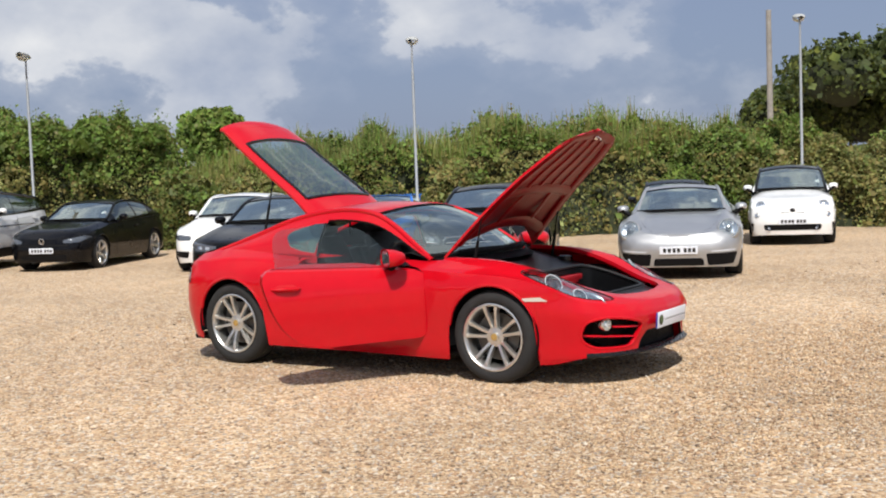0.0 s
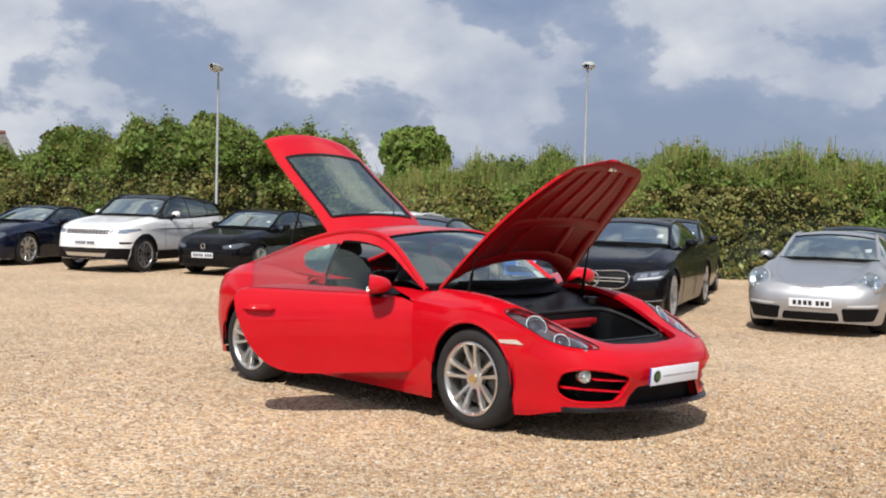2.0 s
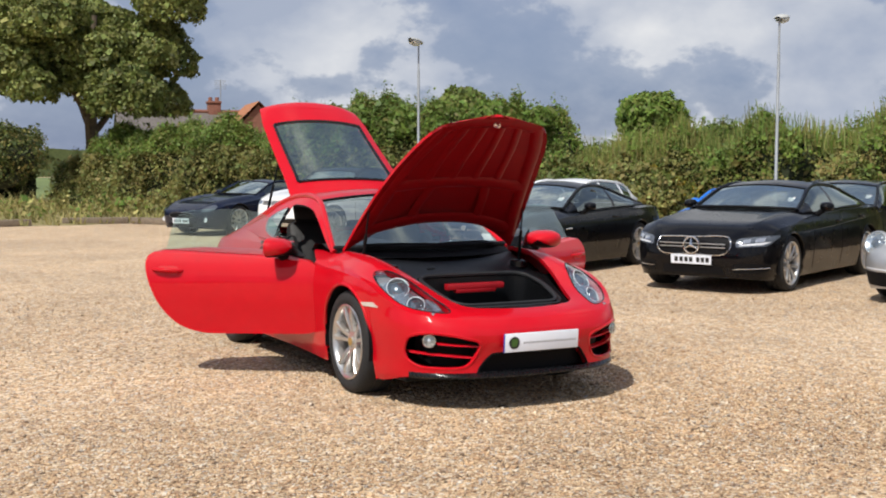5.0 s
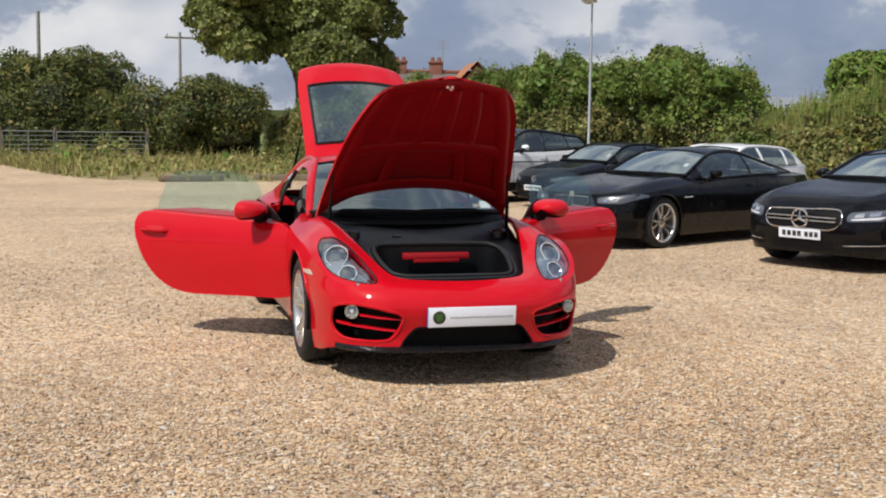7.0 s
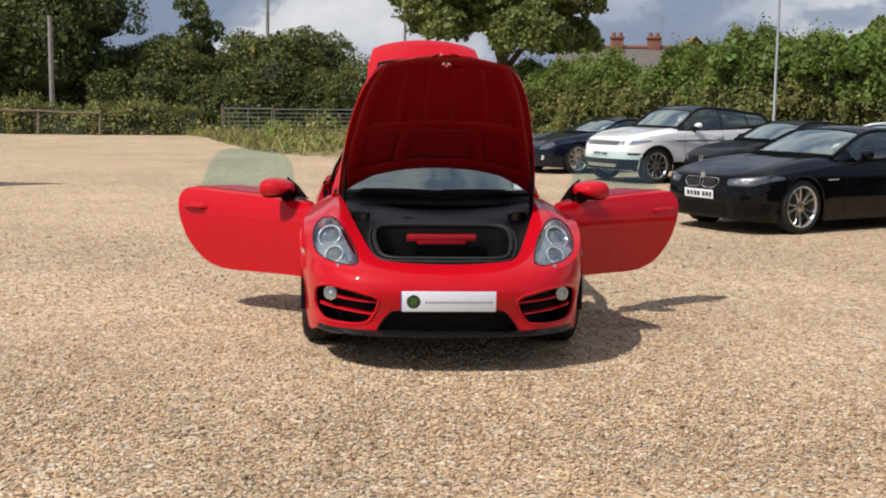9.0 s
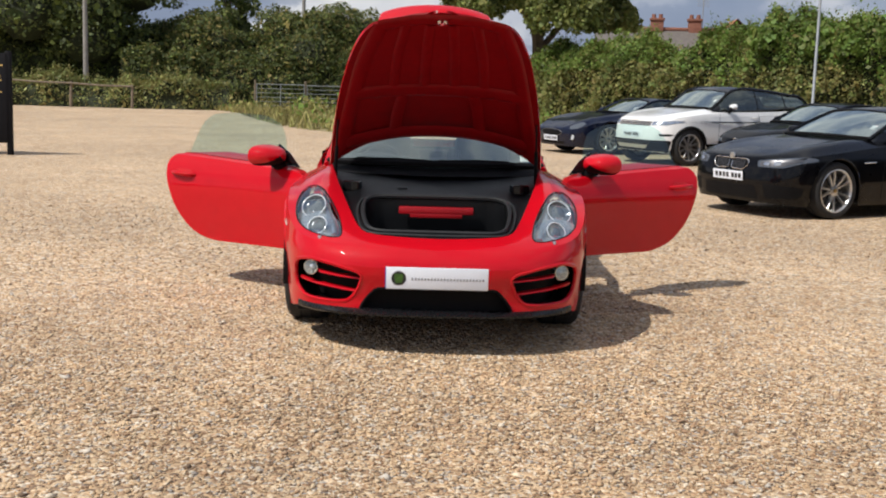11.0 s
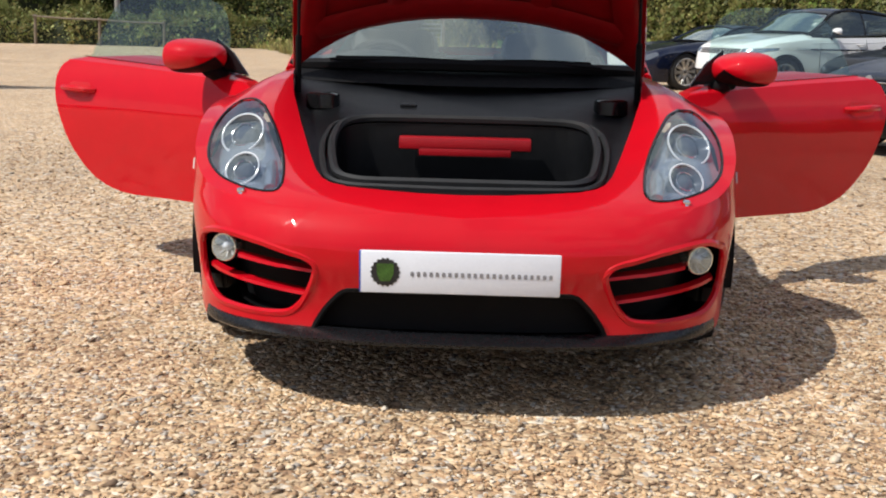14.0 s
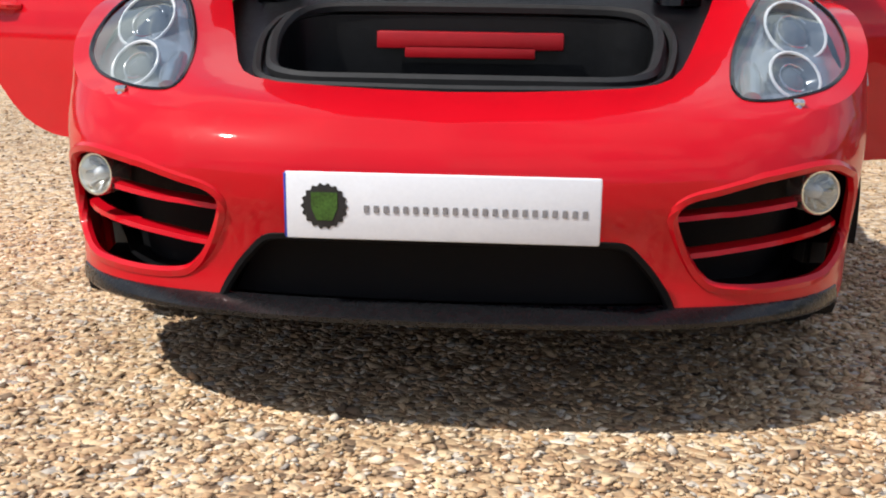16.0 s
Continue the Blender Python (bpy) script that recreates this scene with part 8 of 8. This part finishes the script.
def lamp_post(x, y, h, turn):
    thing = tagged(new("lamp_post"), "slim galvanised yard lamp with a small grey head", "street lamp", "yard lamps")
    thing.matrix_basis = pose(x, y, 0, 0, 0, turn)
    bm = bmesh.new()
    add_tube(bm, [(0, 0, 0), (0, 0, 1.0), (0, 0, 1.02), (0, 0, h - 0.6), (0, 0, h - 0.58), (0, 0, h)], [0.045, 0.045, 0.030, 0.026, 0.020, 0.018], 14)
    part("pole", bm, GALV, thing)
    bm = bmesh.new()
    rows = []
    for t in np.linspace(0, 1, 12):
        k = math.sin(math.pi * (0.06 + 0.90 * t)) ** 0.55
        rows.append([(0.13 * k * math.cos(a), -0.12 + 0.52 * t, 0.065 * k * max(-0.35, math.sin(a))) for a in np.linspace(0, math.tau, 17)])
    add_grid(bm, rows)
    hd = part("lamp_head", bm, LAMP_HEAD, thing)
    hd.matrix_basis = pose(0, 0, h + 0.02, 8, 0, 0)
    bm = bmesh.new()
    rows = []
    for t in np.linspace(0, 1, 8):
        k = math.sin(math.pi * (0.08 + 0.84 * t)) ** 0.6
        rows.append([(0.12 * k * math.cos(a), 0.0 + 0.36 * t, -0.026 - 0.08 * k * math.sin(a)) for a in np.linspace(0, math.pi, 11)])
    add_grid(bm, rows)
    part("bowl", bm, LAMP_BOWL, hd)
    bm = bmesh.new()
    add_box(bm, (0.10, 0.03, 0.22), (0, -0.045, 0.6), 0.006)
    part("access_door", bm, GALV, thing)


lamp_post(7.70, 16.2, 4.16, 125)
lamp_post(11.42, 9.05, 4.14, -60)
lamp_post(16.43, 2.77, 4.40, -65)


def utility_pole(x, y, h, arms, turn=0.0):
    thing = tagged(new("utility_pole"), "weathered wooden utility pole", "utility pole", "wooden poles")
    thing.matrix_basis = pose(x, y, 0, 0, 0, turn)
    bm = bmesh.new()
    add_tube(bm, [(0, 0, 0), (0, 0, h * 0.5), (0, 0, h)], [0.11, 0.10, 0.085], 12)
    part("pole", bm, POLE_WOOD, thing)
    for k in range(arms):
        bm = bmesh.new()
        add_box(bm, (1.9, 0.1, 0.12), (0, 0.1, h - 0.35 - 0.5 * k), 0.015)
        part("crossarm", bm, TIMBER, thing)
        for xx in (-0.8, 0.0, 0.8):
            bm = bmesh.new()
            add_lathe(bm, [(0, 0.02), (0.05, 0.05), (0.1, 0.035), (0.16, 0.045), (0.18, 0.001)], 12, "z")
            part("insulator", bm, GALV, thing).matrix_basis = Matrix.Translation((xx, 0.1, h - 0.28 - 0.5 * k))


utility_pole(31.0, 8.0, 6.5, 0)
utility_pole(-13.8, 41.5, 4.7, 0)
utility_pole(-17.6, 60.5, 5.3, 0)
utility_pole(-6.25, 55.0, 6.9, 0)
utility_pole(1.3, 70.0, 7.2, 1)


def field_gate(x0, y0, x1, y1):
    thing = tagged(new("field_gate"), "galvanised tubular field gate in two leaves", "gate")
    L = math.hypot(x1 - x0, y1 - y0)
    thing.matrix_basis = pose(x0, y0, 0, 0, 0, math.degrees(math.atan2(y1 - y0, x1 - x0)))
    for a, b, h in ((0.05, L * 0.34, 1.05), (L * 0.36, L - 0.1, 1.03)):
        for z in np.linspace(0.2, h, 6):
            bm = bmesh.new()
            add_tube(bm, [(a, 0, z), (b, 0, z)], 0.020 if z == h else 0.012, 8)
            part("rail", bm, GALV, thing)
        for x in (a, b, (a + b) / 2):
            bm = bmesh.new()
            add_tube(bm, [(x, 0, 0.15), (x, 0, h)], 0.018, 8)
            part("upright", bm, GALV, thing)
    for x in (0.0, L * 0.35, L):
        bm = bmesh.new()
        add_tube(bm, [(x, 0.03, 0), (x, 0.03, 1.2)], 0.045, 10)
        part("post", bm, TIMBER, thing)


field_gate(-6.6, 39.6, -1.15, 42.0)

def rail_fence(x0, x1, y):
    thing = tagged(new("rail_fence"), "sagging weathered timber rail on short posts", "fence")
    thing.matrix_basis = pose(x0, y, 0, 0, 0, 0)
    L = x1 - x0
    for a, b in ((0.0, L * 0.52), (L * 0.48, L)):
        bm = bmesh.new()
        add_tube(bm, [(a, -0.06, 0.98 - 0.03 * a), ((a + b) / 2, -0.07, 0.95 - 0.015 * (a + b)), (b, -0.06, 0.98 - 0.03 * b)], 0.035, 8)
        part("rail", bm, TIMBER, thing)
    for x in (0.05, L * 0.5, L - 0.05):
        bm = bmesh.new()
        add_tube(bm, [(x, 0, 0), (x + 0.02, 0, 1.05 - 0.03 * x)], [0.055, 0.05], 8)
        part("post", bm, TIMBER, thing)


rail_fence(-15.6, -10.9, 37.5)

for i, (x, y, r) in enumerate(((3.35, 22.15, -55), (2.0, 23.0, 170), (-0.4, 22.55, 186))):
    bm = bmesh.new()
    add_box(bm, (1.6, 0.22, 0.16), (0, 0, 0.08), 0.02)
    o = part("timber_sleeper", bm, TIMBER)
    o.matrix_basis = pose(x, y, 0, 0, 0, r)
    tagged(o, "weathered timber sleeper edging the verge", "sleeper", "edging sleepers")


def notice_board(x, y, turn):
    thing = tagged(new("notice_board"), "dark notice board with gold lettering on short legs", "sign")
    thing.matrix_basis = pose(x, y, 0, 0, 0, turn)
    bm = bmesh.new()
    add_box(bm, (1.3, 0.05, 1.45), (0, 0, 0.92), 0.01)
    part("board", bm, BOARD, thing)
    for xx in (-0.62, 0.62):
        bm = bmesh.new()
        add_box(bm, (0.08, 0.09, 1.68), (xx, 0.02, 0.84), 0.01)
        part("post", bm, BOARD, thing)
    for z, w, hh in ((1.54, 0.9, 0.05), (1.45, 1.05, 0.03), (1.39, 0.8, 0.03), (1.27, 0.95, 0.03), (1.21, 1.0, 0.03), (1.10, 0.7, 0.045), (1.02, 1.0, 0.025)):
        bm = bmesh.new()
        add_box(bm, (w, 0.006, hh), (0.02, -0.027, z), 0.002, segs=1)
        part("bar", bm, GOLD, thing)


notice_board(-7.4, 12.4, -8)


def cottage():
    thing = tagged(new("cottage"), "low house with slate roof and brick chimneys behind the hedge", "house")
    thing.matrix_basis = pose(13.3, 51.5, 0, 0, 0, -8)
    bm = bmesh.new()
    add_box(bm, (9.0, 6.0, 2.5), (0, 0, 1.25))
    part("wall", bm, RENDER_WALL, thing, smooth=False)
    bm = bmesh.new()
    rows = [[(x, -3.3, 2.35), (x, 0, 4.2), (x, 3.3, 2.35)] for x in (-4.7, -2, 2, 4.7)]
    add_grid(bm, rows)
    bmesh.ops.solidify(bm, geom=bm.faces, thickness=0.12)
    roof = part("roof", bm, SLATE, thing, smooth=False)
    bm = bmesh.new()
    v = [bm.verts.new(p) for p in ((4.72, -3.0, 2.45), (4.72, 3.0, 2.45), (4.72, 0, 4.08))]
    bm.faces.new(v)
    part("gable", bm, BRICK, thing, smooth=False)
    bm = bmesh.new()
    add_tube(bm, [(-4.7, 0, 4.25), (4.7, 0, 4.25)], 0.1, 8)
    part("ridge", bm, BRICK, roof)
    # tiled cross wing with its gable towards the yard
    bm = bmesh.new()
    add_grid(bm, [[(0.3, y, 3.15), (1.8, y, 4.62), (3.3, y, 3.15)] for y in (-3.9, -2.0, 0.0)])
    bmesh.ops.solidify(bm, geom=bm.faces, thickness=0.12)
    part("roof", bm, TILE, thing, "orange tiled wing roof", smooth=False)
    bm = bmesh.new()
    add_box(bm, (2.5, 3.4, 3.1), (1.8, -2.0, 1.55))
    bm.faces.new([bm.verts.new(p) for p in ((0.55, -3.71, 3.1), (3.05, -3.71, 3.1), (1.8, -3.71, 4.45))])
    part("gable", bm, BRICK, thing, smooth=False)
    bm = bmesh.new()
    add_tube(bm, [(0.6, 0.4, 4.2), (0.6, 0.4, 5.9)], 0.025, 6)
    for k in range(5):
        add_tube(bm, [(0.3, 0.4, 5.45 + 0.1 * k), (0.9, 0.4, 5.45 + 0.1 * k)], 0.012, 5)
    part("aerial", bm, GALV, thing)
    for x in (-1.65, 0.2):
        bm = bmesh.new()
        add_box(bm, (0.62, 0.6, 1.0), (x, 0.1, 4.25), 0.02)
        add_box(bm, (0.72, 0.72, 0.12), (x, 0.1, 4.72), 0.02)
        ch = part("chimney", bm, BRICK, thing)
        for dx in (-0.17, 0.17):
            bm = bmesh.new()
            add_tube(bm, [(x + dx, 0.1, 4.75), (x + dx, 0.1, 4.98)], [0.12, 0.10], 10)
            part("chimney_pot", bm, BRICK, ch)
    for x in (-3, 0, 3):
        bm = bmesh.new()
        add_box(bm, (1.1, 0.1, 1.1), (x, -3.02, 1.6), 0.02)
        part("window", bm, GLOSS_BLACK, thing)


cottage()


def glasshouse():
    thing = tagged(new("greenhouse_shed"), "pale glazed shed behind the hedge", "shed")
    thing.matrix_basis = pose(14.7, 21.1, 0, 0, 0, -60)
    bm = bmesh.new()
    add_box(bm, (4.0, 5.0, 1.9), (0, 0, 0.95))
    part("wall", bm, RENDER_WALL, thing, smooth=False)
    bm = bmesh.new()
    add_grid(bm, [[(-2.2, y, 1.85), (0, y, 2.4), (2.2, y, 1.85)] for y in (-2.6, 0, 2.6)])
    bmesh.ops.solidify(bm, geom=bm.faces, thickness=0.06)
    part("roof", bm, GALV, thing, smooth=False)
    for x in (-1.5, -0.5, 0.5, 1.5):
        bm = bmesh.new()
        add_box(bm, (0.06, 0.04, 1.9), (x, -2.53, 1.0))
        part("glazing_bar", bm, GALV, thing)


glasshouse()
